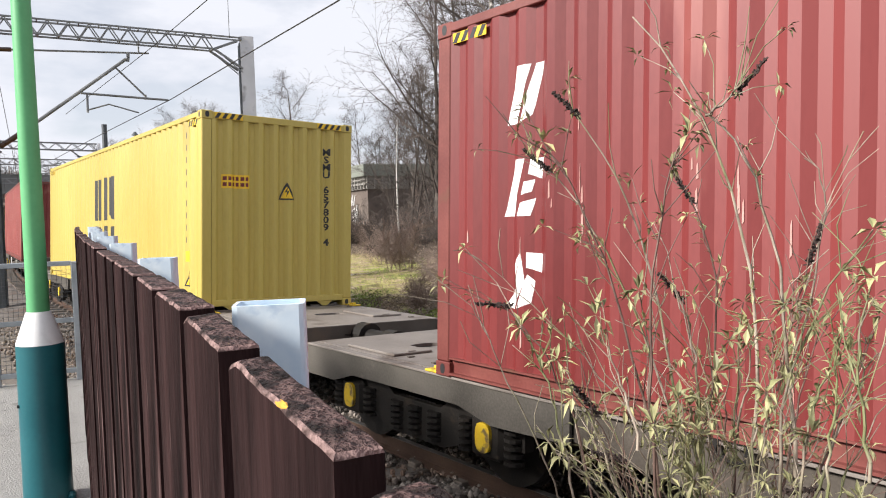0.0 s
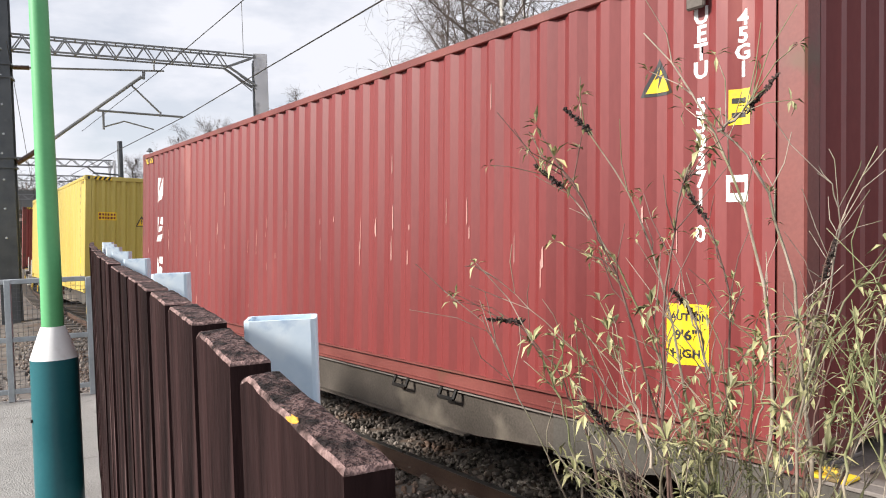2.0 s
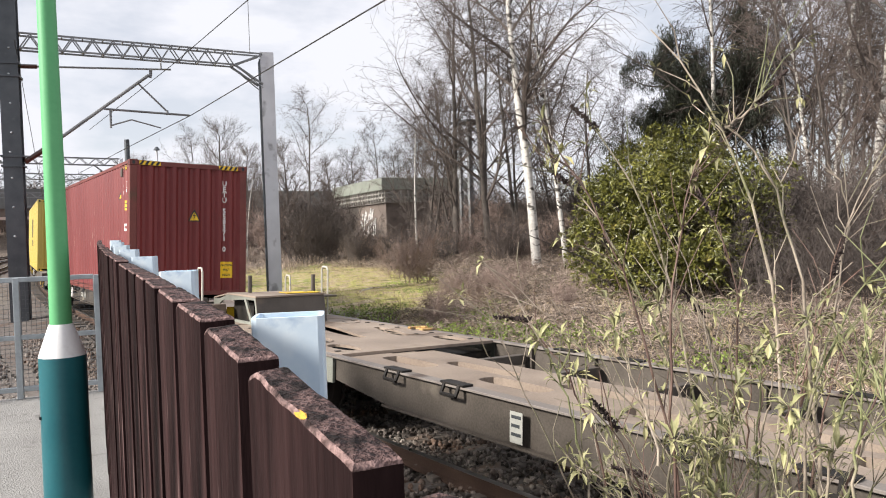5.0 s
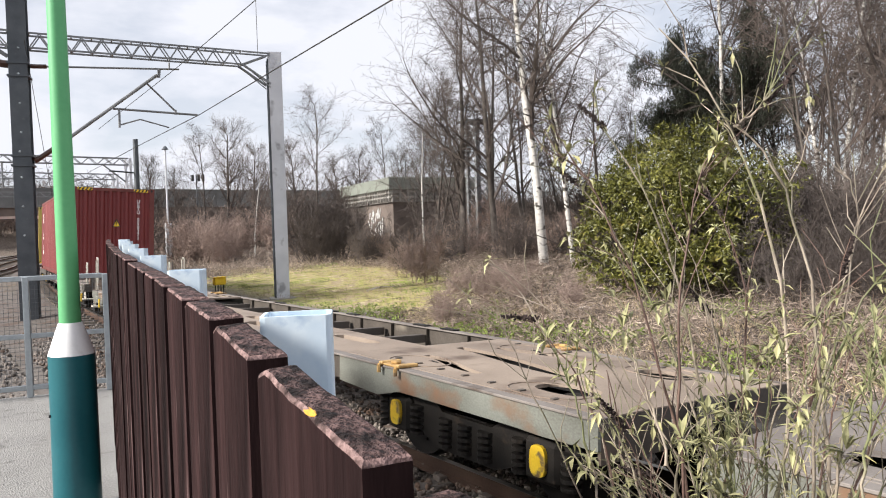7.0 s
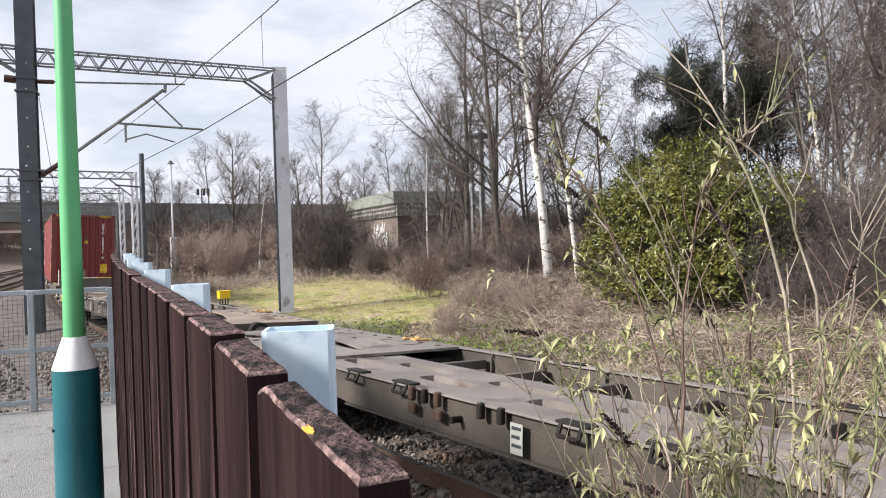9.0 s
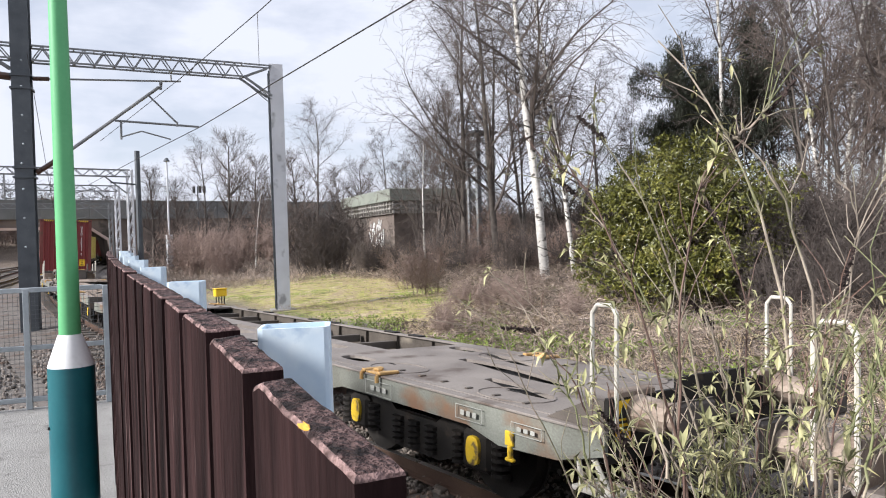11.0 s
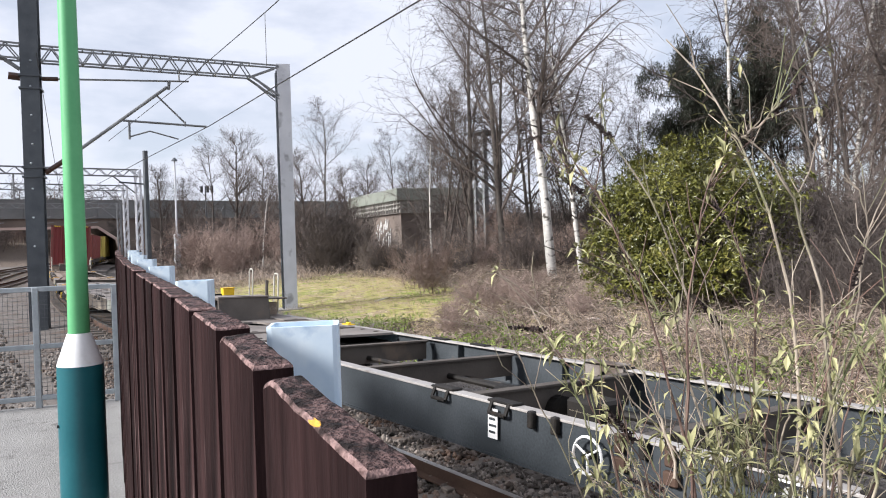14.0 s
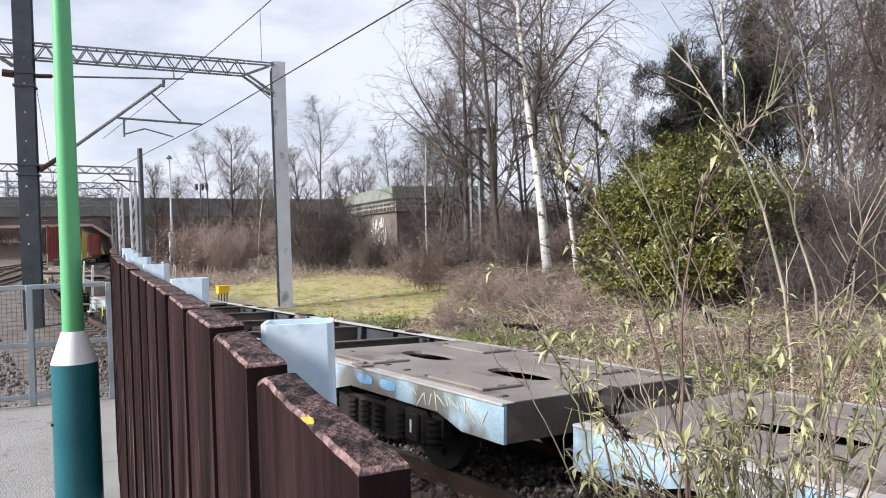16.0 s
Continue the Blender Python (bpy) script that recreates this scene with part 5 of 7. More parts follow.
def build_bogie(parent, y, cover):
    bg = part("bogie", bmesh.new(), M_BOGIE, parent, "oily black two-axle bogie", Matrix.Translation((0, y, 0)))
    bm = bmesh.new()
    for sx in (-1, 1):
        outline = [(-1.38, -0.50), (-1.38, -0.30), (-1.2, -0.20), (-0.55, -0.20), (-0.35, -0.34), (0.35, -0.34), (0.55, -0.20), (1.2, -0.20), (1.38, -0.30), (1.38, -0.50),
                   (0.75, -0.56), (0.4, -0.68), (-0.4, -0.68), (-0.75, -0.56)]
        side_plate(bm, outline, sx * 1.0 - 0.05, sx * 1.0 + 0.05)
    box(bm, -1.0, 1.0, -0.22, 0.22, -0.55, -0.33)
    me = mesh_of("bogie", bm, M_BOGIE)
    old = bg.data
    bg.data = me
    bpy.data.meshes.remove(old)
    for sx in (-1, 1):
        for yy in (-0.28, 0.0, 0.28):
            bm = bmesh.new()
            for k in range(5):
                bmesh.ops.create_cone(bm, cap_ends=True, segments=10, radius1=0.085, radius2=0.085, depth=0.03, matrix=Matrix.Translation((sx * 1.04, yy, -0.62 + 0.055 * k)))
            part("spring", bm, M_BOGIE, bg)
        for yy in (-1.0, 1.0):
            bm = bmesh.new()
            box(bm, sx * 1.06 - 0.06, sx * 1.06 + 0.06, yy - 0.19, yy + 0.19, AXLE_Z - 0.17, AXLE_Z + 0.17, 0.04)
            part("axle_box", bm, M_BOGIE, bg)
            bm = bmesh.new()
            if cover:
                side_plate(bm, oval(yy, AXLE_Z + 0.01, 0.085, 0.12, 14, 3.0), sx * 1.13 - 0.02, sx * 1.13 + 0.02)
                part("axle_cover", bm, M_YBOX, bg, "dirty yellow axle cover")
            else:
                box(bm, sx * 1.135 - 0.018, sx * 1.135 + 0.018, yy - 0.11, yy + 0.11, AXLE_Z - 0.13, AXLE_Z + 0.13, 0.016)
                part("axle_cover", bm, M_BOGIE, bg)
                bm = bmesh.new()
                box(bm, sx * 1.155 - 0.003, sx * 1.155 + 0.003, yy - 0.016, yy + 0.016, AXLE_Z - 0.05, AXLE_Z + 0.07)
                part("chalk_mark", bm, M_WHITE, bg)
            for k in (-1, 1):
                bm = bmesh.new()
                for q in range(5):
                    bmesh.ops.create_cone(bm, cap_ends=True, segments=10, radius1=0.08, radius2=0.08, depth=0.028, matrix=Matrix.Translation((sx * 1.06, yy + k * 0.27, AXLE_Z - 0.14 + 0.06 * q)))
                part("spring", bm, M_BOGIE, bg)
    for yy in (-1.0, 1.0):
        bm = bmesh.new()
        rod(bm, (-1.0, 0, 0), (1.0, 0, 0), 0.075, seg=12)
        for sx in (-0.755, 0.755):
            rod(bm, (sx - 0.06, 0, 0), (sx + 0.06, 0, 0), WHEEL_R, seg=28)
            rod(bm, (sx - 0.07 * (1 if sx > 0 else -1), 0, 0), (sx - 0.045 * (1 if sx > 0 else -1), 0, 0), WHEEL_R + 0.028, seg=28)
        for k in range(6):
            a = math.pi * k / 3
            for sx in (-0.755, 0.755):
                rod(bm, (sx - 0.08, 0.26 * math.cos(a), 0.26 * math.sin(a)), (sx + 0.08, 0.26 * math.cos(a), 0.26 * math.sin(a)), 0.05, seg=6)
        ws = part("wheelset", bm, M_BOGIE, bg, "", Matrix.Translation((0, yy, AXLE_Z)))
    return bg


def placard(parent, y, z, w, h, lines, mat=None):
    """A small painted plate on the left beam, with bars for its print."""
    x = -1.222 - 0.004
    m = Matrix.Translation((x, y, z)) @ FACE_LEFT
    p = mark(parent, "placard", rect(-w / 2, w / 2, -h / 2, h / 2), m, mat or M_WHITE, "small painted placard")
    for k in range(lines):
        zz = h * (0.5 - (k + 0.8) / (lines + 0.6))
        mark(p, "print_bar", rect(-w * 0.38, w * (0.38 - 0.1 * (k % 2)), zz, zz + h * 0.32 / lines), m @ Matrix.Translation((0, 0, 0.002)), M_BEAM_BLUE)
    return p


def hollow_placard(parent, y, z, w, h):
    m = Matrix.Translation((-1.226, y, z)) @ FACE_LEFT
    bm = bmesh.new()
    t = 0.006
    for r in (rect(-w / 2, w / 2, -h / 2, -h / 2 + t), rect(-w / 2, w / 2, h / 2 - t, h / 2), rect(-w / 2, -w / 2 + t, -h / 2, h / 2), rect(w / 2 - t, w / 2, -h / 2, h / 2)):
        prism(bm, r, m)
    p = part("painted_frame", bm, M_FRAMEPAINT, parent, "thin faded painted frame")
    for k in range(3):
        mark(p, "print_bar", rect(-w * 0.3 + k * w * 0.22, -w * 0.16 + k * w * 0.22, -h * 0.2, h * 0.15), m, M_FRAMEPAINT)


def loop_rail(parent, x, y, h, along):
    bm = bmesh.new()
    w = 0.11
    o = (0, w) if along else (w, 0)
    pts = [(x - o[0], y - o[1], 0.0), (x - o[0], y - o[1], h - 0.06), (x - o[0] * 0.6, y - o[1] * 0.6, h), (x + o[0] * 0.6, y + o[1] * 0.6, h), (x + o[0], y + o[1], h - 0.06), (x + o[0], y + o[1], 0.0)]
    pipe(bm, pts, 0.016, 8)
    part("hand_rail", bm, M_RAILPAINT, parent, "off-white looped hand rail")


M_RAILPAINT = material("off_white_rail_paint", (0.42, 0.39, 0.33), (0.58, 0.55, 0.48), 8, 0.55, 0, 0.1, 60, (0.28, 0.20, 0.14), 9, 0.6)


def s_slot(cx, cy, length, width, bend):
    """Outline of a slot that swings from one side to the other along y."""
    n = 8
    one, two = [], []
    for k in range(n + 1):
        t = k / n
        x, y = cx + bend * math.sin((t - 0.5) * math.pi), cy + length * (t - 0.5)
        w = width * (0.45 + 0.55 * math.sin(math.pi * t))
        one.append((x + w / 2, y))
        two.append((x - w / 2, y))
    return one + two[::-1]


def build_wagon(length, style, outer, out_bogie, in_bogie, label):
    """Half of a twin container flat. outer: +1 when its buffered end leads (points along +y), else -1."""
    w = thing("flat_wagon", label, "rail wagon", group="wagons of the train")
    hl, s = length / 2, outer
    zone_out, zone_in = 4.6, 3.7
    beam_mat = {"grey": M_BEAM, "pale": M_BEAM_PALE, "blue": M_BEAM_BLUE}[style]

    def at(e):
        """y of a place e metres in from the buffered end."""
        return s * (hl - e)

    open_mid = style == "blue"
    deck_mat = M_DECK_TAN if style == "pale" and s > 0 else M_DECK
    mid_depth = -0.40 if open_mid else -0.33
    # side beams, in three lengths
    lip = 0.35 if style == "blue" else 0.0
    cuts = [("outer_beam", lip, zone_out, [(lip, 0.0), (zone_out, 0.0), (zone_out, -0.27), (zone_out - 0.5, -0.29), (zone_out - 0.9, -0.20), (1.5, -0.20), (1.1, -0.29)] + ([(lip + 0.02, -0.27)] if lip else [(0.45, -0.26), (0.0, -0.14)])),
            ("middle_beam", zone_out, length - zone_in, [(zone_out, 0.0), (length - zone_in, 0.0), (length - zone_in, -0.24), (length - zone_in - 0.9, mid_depth), (zone_out + 0.9, mid_depth), (zone_out, -0.24)]),
            ("inner_beam", length - zone_in, length, [(length - zone_in, 0.0), (length, 0.0), (length, -0.20 if style == "pale" else -0.30), (length - 0.55, -0.21 if style == "pale" else -0.30), (length - 0.9, -0.20), (length - 2.5, -0.20), (length - 2.9, -0.29), (length - zone_in, -0.26)])]
    for name, e0, e1, outline in cuts:
        mid = name == "middle_beam"
        for sx in (-1, 1):
            bm = bmesh.new()
            pts = [(at(e), z - 0.022) for e, z in outline]
            x0 = sx * 1.17
            if mid and style != "blue":
                x0 = sx * 1.13
            x_lo, x_hi = sorted((x0, x0 + sx * 0.03))
            side_plate(bm, pts, x_lo, x_hi)
            y0, y1 = sorted((at(e0), at(e1)))
            x_lo, x_hi = sorted((sx * 1.09, sx * 1.215))
            fl = bmesh.new()
            box(fl, x_lo, x_hi, y0 + 0.003, y1 - 0.003, -0.0215, 0.0, 0.004)
            part("beam_flange", fl, M_FLANGE if style == "blue" else M_DECK, w, "dusty pale top flange" if style == "blue" else "")
            if mid:
                box(bm, x_lo, x_hi - 0.02, y0 + 1.0, y1 - 1.0, mid_depth - 0.04, mid_depth - 0.02)
                n = 9
                for k in range(n):
                    yy = y0 + 0.7 + (y1 - y0 - 1.4) * k / (n - 1)
                    x_a, x_b = sorted((sx * 1.08, sx * 1.128 if style != "blue" else sx * 1.168))
                    box(bm, x_a, x_b, yy - 0.012, yy + 0.012, mid_depth + 0.02, -0.03)
            mat = M_BEAM_DARK if mid and style != "blue" else beam_mat
            if style == "blue" and not mid:
                mat = M_GRAFF
            part(name, bm, mat, w, "blue graffiti over grey beam" if mat is M_GRAFF else "")
    # deck plates over the bogies, with slots
    for name, e0, e1, solid in (("outer_deck", 0.0, zone_out, True), ("inner_deck", length - zone_in, length, False)):
        y0, y1 = sorted((at(e0), at(e1)))
        ym = (y0 + y1) / 2
        bm = bmesh.new()
        holes = []
        if style == "pale":
            holes = [s_slot(0.05, ym, 2.2, 0.26, 0.14), s_slot(-0.55, ym + s * 0.7, 1.1, 0.22, 0.1), s_slot(0.60, ym - s * 0.7, 1.1, 0.22, 0.1), oval(-0.78, at(e0) - s * (e1 - e0 - 0.5), 0.13, 0.3), oval(0.78, at(e0) - s * (e1 - e0 - 0.5), 0.13, 0.3)]
            if not solid:
                holes = [s_slot(0.0, ym + s * 0.35, 2.3, 0.24, 0.16), oval(-0.62, ym - s * 1.0, 0.2, 0.30), oval(0.62, ym - s * 1.0, 0.2, 0.30), s_slot(0.62, ym + s * 0.6, 1.3, 0.2, -0.1), s_slot(-0.62, ym + s * 0.6, 1.2, 0.16, 0.12)]
        else:
            holes = [oval(-0.12, ym - 0.82, 0.20, 0.42), oval(-0.12, ym + 0.78, 0.21, 0.44)]
            if solid and s > 0 and style == "blue":
                holes = [oval(-0.12, at(2.03), 0.20, 0.42), oval(-0.12, at(3.45), 0.25, 0.62)]
            if style == "grey":
                holes = [oval(0.2, ym - 0.6, 0.22, 0.12), oval(-0.3, ym + 0.9, 0.2, 0.12)]
        slab(bm, rect(-1.088, 1.088, y0 + 0.002, y1 - 0.002), holes, -0.03, 0.004)
        dk = part(name, bm, deck_mat, w, "dusty steel deck plate with slots")
        lids = [(-0.80, ym - 0.95), (-0.80, ym + 0.9), (0.72, ym - 0.9), (0.72, ym + 0.95)]
        for lx, ly in lids:
            bm = bmesh.new()
            if style == "pale":
                slab(bm, oval(lx, ly, 0.26, 0.40, 18, 2.2), [oval(lx, ly, 0.245, 0.385, 18, 2.2)], 0.0045, 0.012)
            else:
                box(bm, lx - 0.23, lx + 0.23, ly - 0.42, ly + 0.42, 0.0045, 0.030, 0.006)
                box(bm, lx - 0.05, lx + 0.05, ly - 0.40, ly - 0.36, 0.005, 0.04, 0.004)
            part("hatch", bm, deck_mat, dk)
        bm = bmesh.new()
        for k in range(8):
            box(bm, -1.05 + 0.02 * k, -0.98 + 0.02 * k, y0 + 0.2 + k * 0.4, y0 + 0.24 + k * 0.4, 0.0045, 0.016, 0.002)
            box(bm, 0.9, 0.97, y0 + 0.25 + k * 0.42, y0 + 0.29 + k * 0.42, 0.0045, 0.016, 0.002)
        tagged(part("deck_studs", bm, M_STEEL, dk), kind="stuff")
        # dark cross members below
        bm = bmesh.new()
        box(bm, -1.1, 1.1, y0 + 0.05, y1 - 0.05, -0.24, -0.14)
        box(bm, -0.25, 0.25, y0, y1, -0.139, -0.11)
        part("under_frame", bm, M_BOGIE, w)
    # middle
    m0, m1 = sorted((at(zone_out), at(length - zone_in)))
    if open_mid:
        n = 5
        for k in range(n):
            yy = m0 + (m1 - m0) * (k + 0.5) / n
            bm = bmesh.new()
            box(bm, -1.075, 1.075, yy - 0.06, yy + 0.06, -0.05, -0.026, 0.003)
            box(bm, -1.075, 1.075, yy - 0.008, yy + 0.008, -0.30, -0.051)
            part("cross_beam", bm, M_STEEL, w, "brown steel cross beam")
        bm = bmesh.new()
        rod(bm, (0.1, m0 + 0.3, -0.22), (0.1, m1 - 0.3, -0.22), 0.035)
        rod(bm, (0.35, m0 + 0.3, -0.26), (0.35, m1 - 2.3, -0.26), 0.025)
        part("brake_pipe", bm, M_BOGIE, w)
        bm = bmesh.new()
        rod(bm, (0.0, m0 + 4.6, -0.3), (0.0, m0 + 5.5, -0.3), 0.16, seg=14)
        box(bm, -0.18, 0.18, m0 + 4.0, m0 + 4.4, -0.3, -0.1, 0.03)
        part("brake_cylinder", bm, M_BOGIE, w)
        bm = bmesh.new()
        yy = (m0 + m1) / 2 + 0.35
        side_plate(bm, rect(yy - 0.28, yy + 0.28, -0.33, 0.03), 1.055, 1.075, [oval(yy, -0.16, 0.05, 0.11, 12)])
        box(bm, 1.0, 1.2, yy - 0.28, yy + 0.28, 0.0305, 0.05, 0.01)
        part("saddle_plate", bm, M_DECK, w, "bent steel plate with an oval hole")
    else:
        for k, (x0, x1) in enumerate(((-1.02, -0.46), (-0.43, -0.13), (-0.10, 0.14))):
            bm = bmesh.new()
            holes = []
            yy = m0 + 1.3
            while yy < m1 - 1.0 and k < 2:
                # openings swing from one plank to the next, as on the decks
                cx = (x0 + x1) / 2 + (0.10 if k == 0 else 0.0)
                holes.append(oval(cx, yy + (0.75 if k == 0 else 0.0), (x1 - x0) * (0.24 if k == 0 else 0.38), 0.52 if k else 0.42, 12, 4))
                yy += 1.62
            slab(bm, rect(x0, x1, m0 + 0.002, m1 - 0.002), holes, -0.10, -0.03 - 0.008 * k)
            part("centre_plank", bm, deck_mat, w)
        n = 8
        for k in range(n):
            yy = m0 + (m1 - m0) * (k + 0.5) / n
            bm = bmesh.new()
            box(bm, -1.075, 1.075, yy - 0.05, yy + 0.05, -0.22, -0.105, 0.004)
            part("cross_beam", bm, M_STEEL, w)
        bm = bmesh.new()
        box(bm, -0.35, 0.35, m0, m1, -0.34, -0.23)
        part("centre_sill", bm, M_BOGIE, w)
    # rings and swivel pedestals along the left and right edges
    for sx in (-1, 1):
        for yy in (m0 + 1.2, m0 + 1.9, (m0 + m1) / 2 - 0.6, (m0 + m1) / 2 + 0.2, m1 - 2.1, m1 - 1.2):
            bm = bmesh.new()
            box(bm, sx * 1.16 - 0.06, sx * 1.16 + 0.06, yy - 0.16, yy + 0.16, 0.0005, 0.02, 0.006)
            pipe(bm, [(sx * 1.21, yy - 0.1, 0.01), (sx * 1.25, yy - 0.1, -0.08), (sx * 1.25, yy + 0.1, -0.08), (sx * 1.21, yy + 0.1, 0.01)], 0.018, 6)
            part("lashing_ring", bm, M_BOGIE, w)
        locks = (2.70, zone_out - 0.8, length - 2.20) if style == "grey" else (3.05, length - 2.65) if style == "pale" else (2.45, 3.05, length - 2.35)
        for e in locks:
            bm = bmesh.new()
            box(bm, sx * 1.14 - 0.08, sx * 1.14 + 0.08, at(e) - 0.11, at(e) + 0.11, 0.0005, 0.022, 0.006)
            if style == "pale":
                for dy in (-0.15, 0.15):
                    box(bm, sx * 1.10 - 0.13, sx * 1.10 + 0.10, at(e) + dy - 0.035, at(e) + dy + 0.035, 0.0045, 0.035, 0.008)
                    pipe(bm, [(sx * 1.20, at(e) + dy, 0.02), (sx * 1.245, at(e) + dy, 0.0), (sx * 1.245, at(e) + dy, -0.07)], 0.02, 6)
            box(bm, sx * 1.14 - 0.03, sx * 1.14 + 0.03, at(e) - 0.05, at(e) + 0.05, 0.022, 0.05, 0.008)
            mat = M_LOCK if style == "pale" else M_YBOX if e == 3.05 or style == "grey" and e != zone_out - 0.8 else M_DECK
            part("container_lock", bm, mat, w, "worn container lock")
    # ends
    bm = bmesh.new()
    y0, y1 = sorted((at(length) - s * 0.0, at(length - 0.03)))
    box(bm, -1.17, 1.17, y0, y1, -0.32, -0.005)
    part("inner_headstock", bm, M_STEEL, w)
    bm = bmesh.new()
    rod(bm, (0.0, at(length), -0.14), (0.0, at(length + 0.8), -0.14), 0.10, seg=14)
    rod(bm, (0.0, at(length), -0.14), (0.0, at(length + 0.2), -0.14), 0.17, seg=14)
    part("draw_bar", bm, M_BOGIE, w)
    bm = bmesh.new()
    y0, y1 = sorted((at(0), at(0.04)))
    hz = 0.30 if style != "grey" else 0.0
    plain = style == "pale" and s < 0
    box(bm, -1.17, 1.17, y0, y1, -0.22, -0.003, 0.004)
    if plain:
        for a, b in ((-1.165, -0.425), (0.425, 1.165)):
            box(bm, a, b, y0, y1, -0.002, 0.22, 0.004)
    box(bm, -0.42, 0.42, y0, y1, -0.003, hz + 0.003, 0.002)
    part("outer_headstock", bm, M_BOGIE if plain else M_STEEL, w)
    for sx in (-0.875, 0.875):
        bm = bmesh.new()
        rod(bm, (sx, at(0), 0.10), (sx, at(-0.30), 0.10), 0.13, 0.11, 16)
        rod(bm, (sx, at(-0.30), 0.10), (sx, at(-0.44), 0.10), 0.085, seg=16)
        y0, y1 = sorted((at(-0.44), at(-0.48)))
        head = bmesh.new()
        box(head, sx - 0.22, sx + 0.22, y0, y1, -0.06, 0.26, 0.03)
        y0, y1 = sorted((at(0), at(0.10)))
        box(bm, sx - 0.2, sx + 0.2, y0, y1, -0.05, 0.26, 0.01)
        buf = part("buffer", bm, M_BUFFER, w, "rusty sprung buffer")
        part("buffer_head", head, M_STEEL, buf, "worn dark buffer head")
    bm = bmesh.new()
    pipe(bm, [(0, at(0), 0.05), (0, at(-0.25), 0.03), (0, at(-0.35), -0.12), (0, at(-0.48), -0.15)], 0.045, 8)
    part("coupling", bm, M_BOGIE, w)
    bm = bmesh.new()
    pipe(bm, [(0.3, at(0), 0.0), (0.32, at(-0.2), -0.25), (0.25, at(-0.42), -0.28)], 0.025, 8)
    part("brake_hose", bm, M_BOGIE, w)
    bm = bmesh.new()
    pipe(bm, [(-0.3, at(0), 0.0), (-0.34, at(-0.2), -0.22), (-0.25, at(-0.42), -0.26)], 0.025, 8)
    part("brake_hose", bm, M_BOGIE, w)
    for sx in (-1, 1):
        loop_rail(w, sx * 1.10, at(0.31 if style == "grey" else -0.03 if style == "blue" else 0.10), 0.58 if style == "grey" else 0.84, True)
        bm = bmesh.new()
        box(bm, sx * 1.08 - 0.14, sx * 1.08 + 0.14, at(0.12) - 0.17, at(0.12) + 0.17, -0.44, -0.405, 0.006)
        pipe(bm, [(sx * 1.16, at(0.12) - 0.12, -0.41), (sx * 1.16, at(0.2) - 0.08, -0.22), (sx * 1.12, at(0.3), -0.16)], 0.02, 6)
        pipe(bm, [(sx * 1.16, at(0.12) + 0.12, -0.41), (sx * 1.16, at(0.2) + 0.08, -0.22), (sx * 1.12, at(0.3), -0.16)], 0.02, 6)
        part("step", bm, M_RAILPAINT, w, "pale foot step")
        bm = bmesh.new()
        yy = at(2.05) if style != "pale" else at(0.95)
        box(bm, sx * 1.212 - 0.012, sx * 1.212 + 0.012, yy - 0.045, yy + 0.045, -0.28, -0.17, 0.004)
        box(bm, sx * 1.205 - 0.02, sx * 1.205 + 0.02, yy - 0.02, yy + 0.02, -0.38, -0.28, 0.008)
        box(bm, sx * 1.205 - 0.02, sx * 1.205 + 0.02, yy - 0.05, yy + 0.05, -0.405, -0.375, 0.01)
        part("rope_hook", bm, M_YBOX, w, "dirty yellow towing hook")
    if style == "blue" or style == "pale" and s > 0:
        # raised end with big openings in its side frames
        # the platform side stands wider and reaches further along the deck than the other
        h, e0 = 0.42, -0.40 if style == "pale" else 0.02
        ends = ((-0.68, 1.445), (0.56, 1.15)) if style == "pale" else ((-0.52, 1.32), (0.48, 1.12))
        (xl, el), (xr, er) = ends
        e1, hw = er, xr
        for x, e in ends:
            bm = bmesh.new()
            outline = [(at(e0), 0.005), (at(e), 0.005), (at(e - 0.12), h), (at(e0 + 0.62), h), (at(e0 + 0.25), 0.33), (at(e0), 0.33)]
            hole = [(at(e0 + 0.22), 0.04), (at(e0 + 0.17), 0.13), (at(e0 + 0.24), 0.24), (at(e0 + 0.38), 0.31), (at(e - 0.68), 0.365), (at(e - 0.56), 0.37), (at(e - 0.32), 0.05)]
            hole2 = [(at(e - 0.245), 0.06), (at(e - 0.485), 0.38), (at(e - 0.17), 0.38), (at(e - 0.075), 0.06)]
            side_plate(bm, outline, x - 0.015, x + 0.015, [hole, hole2])
            part("end_frame_side", bm, beam_mat if style == "pale" else M_STEEL, w)
        bm = bmesh.new()
        slab(bm, [(xl - 0.03, at(e0 + 0.62)), (xl - 0.03, at(el - 0.08)), (xr + 0.03, at(er - 0.08)), (xr + 0.03, at(e0 + 0.62))], [], h, h + 0.025)
        bar(bm, ((xl + xr) / 2, at(e0), 0.34), ((xl + xr) / 2, at(e0 + 0.62), h + 0.01), xr - xl + 0.02, 0.02)
        part("end_platform", bm, deck_mat, w, "raised steel platform")
        # near-black box between the side frames, added for the shade in the openings
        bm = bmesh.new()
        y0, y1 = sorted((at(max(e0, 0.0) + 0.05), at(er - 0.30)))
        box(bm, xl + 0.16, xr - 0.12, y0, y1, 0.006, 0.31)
        part("end_core", bm, M_BOGIE, w, "dark box standing in for shade inside the raised end")
        bm = bmesh.new()
        vs = [bm.verts.new((x, at(e) + s * d, z)) for d in (0.0, 0.02) for x, e, z in ((xl - 0.02, el - 0.10, h), (xr + 0.02, er - 0.10, h), (xr + 0.02, er + 0.02, 0.006), (xl - 0.02, el + 0.02, 0.006))]
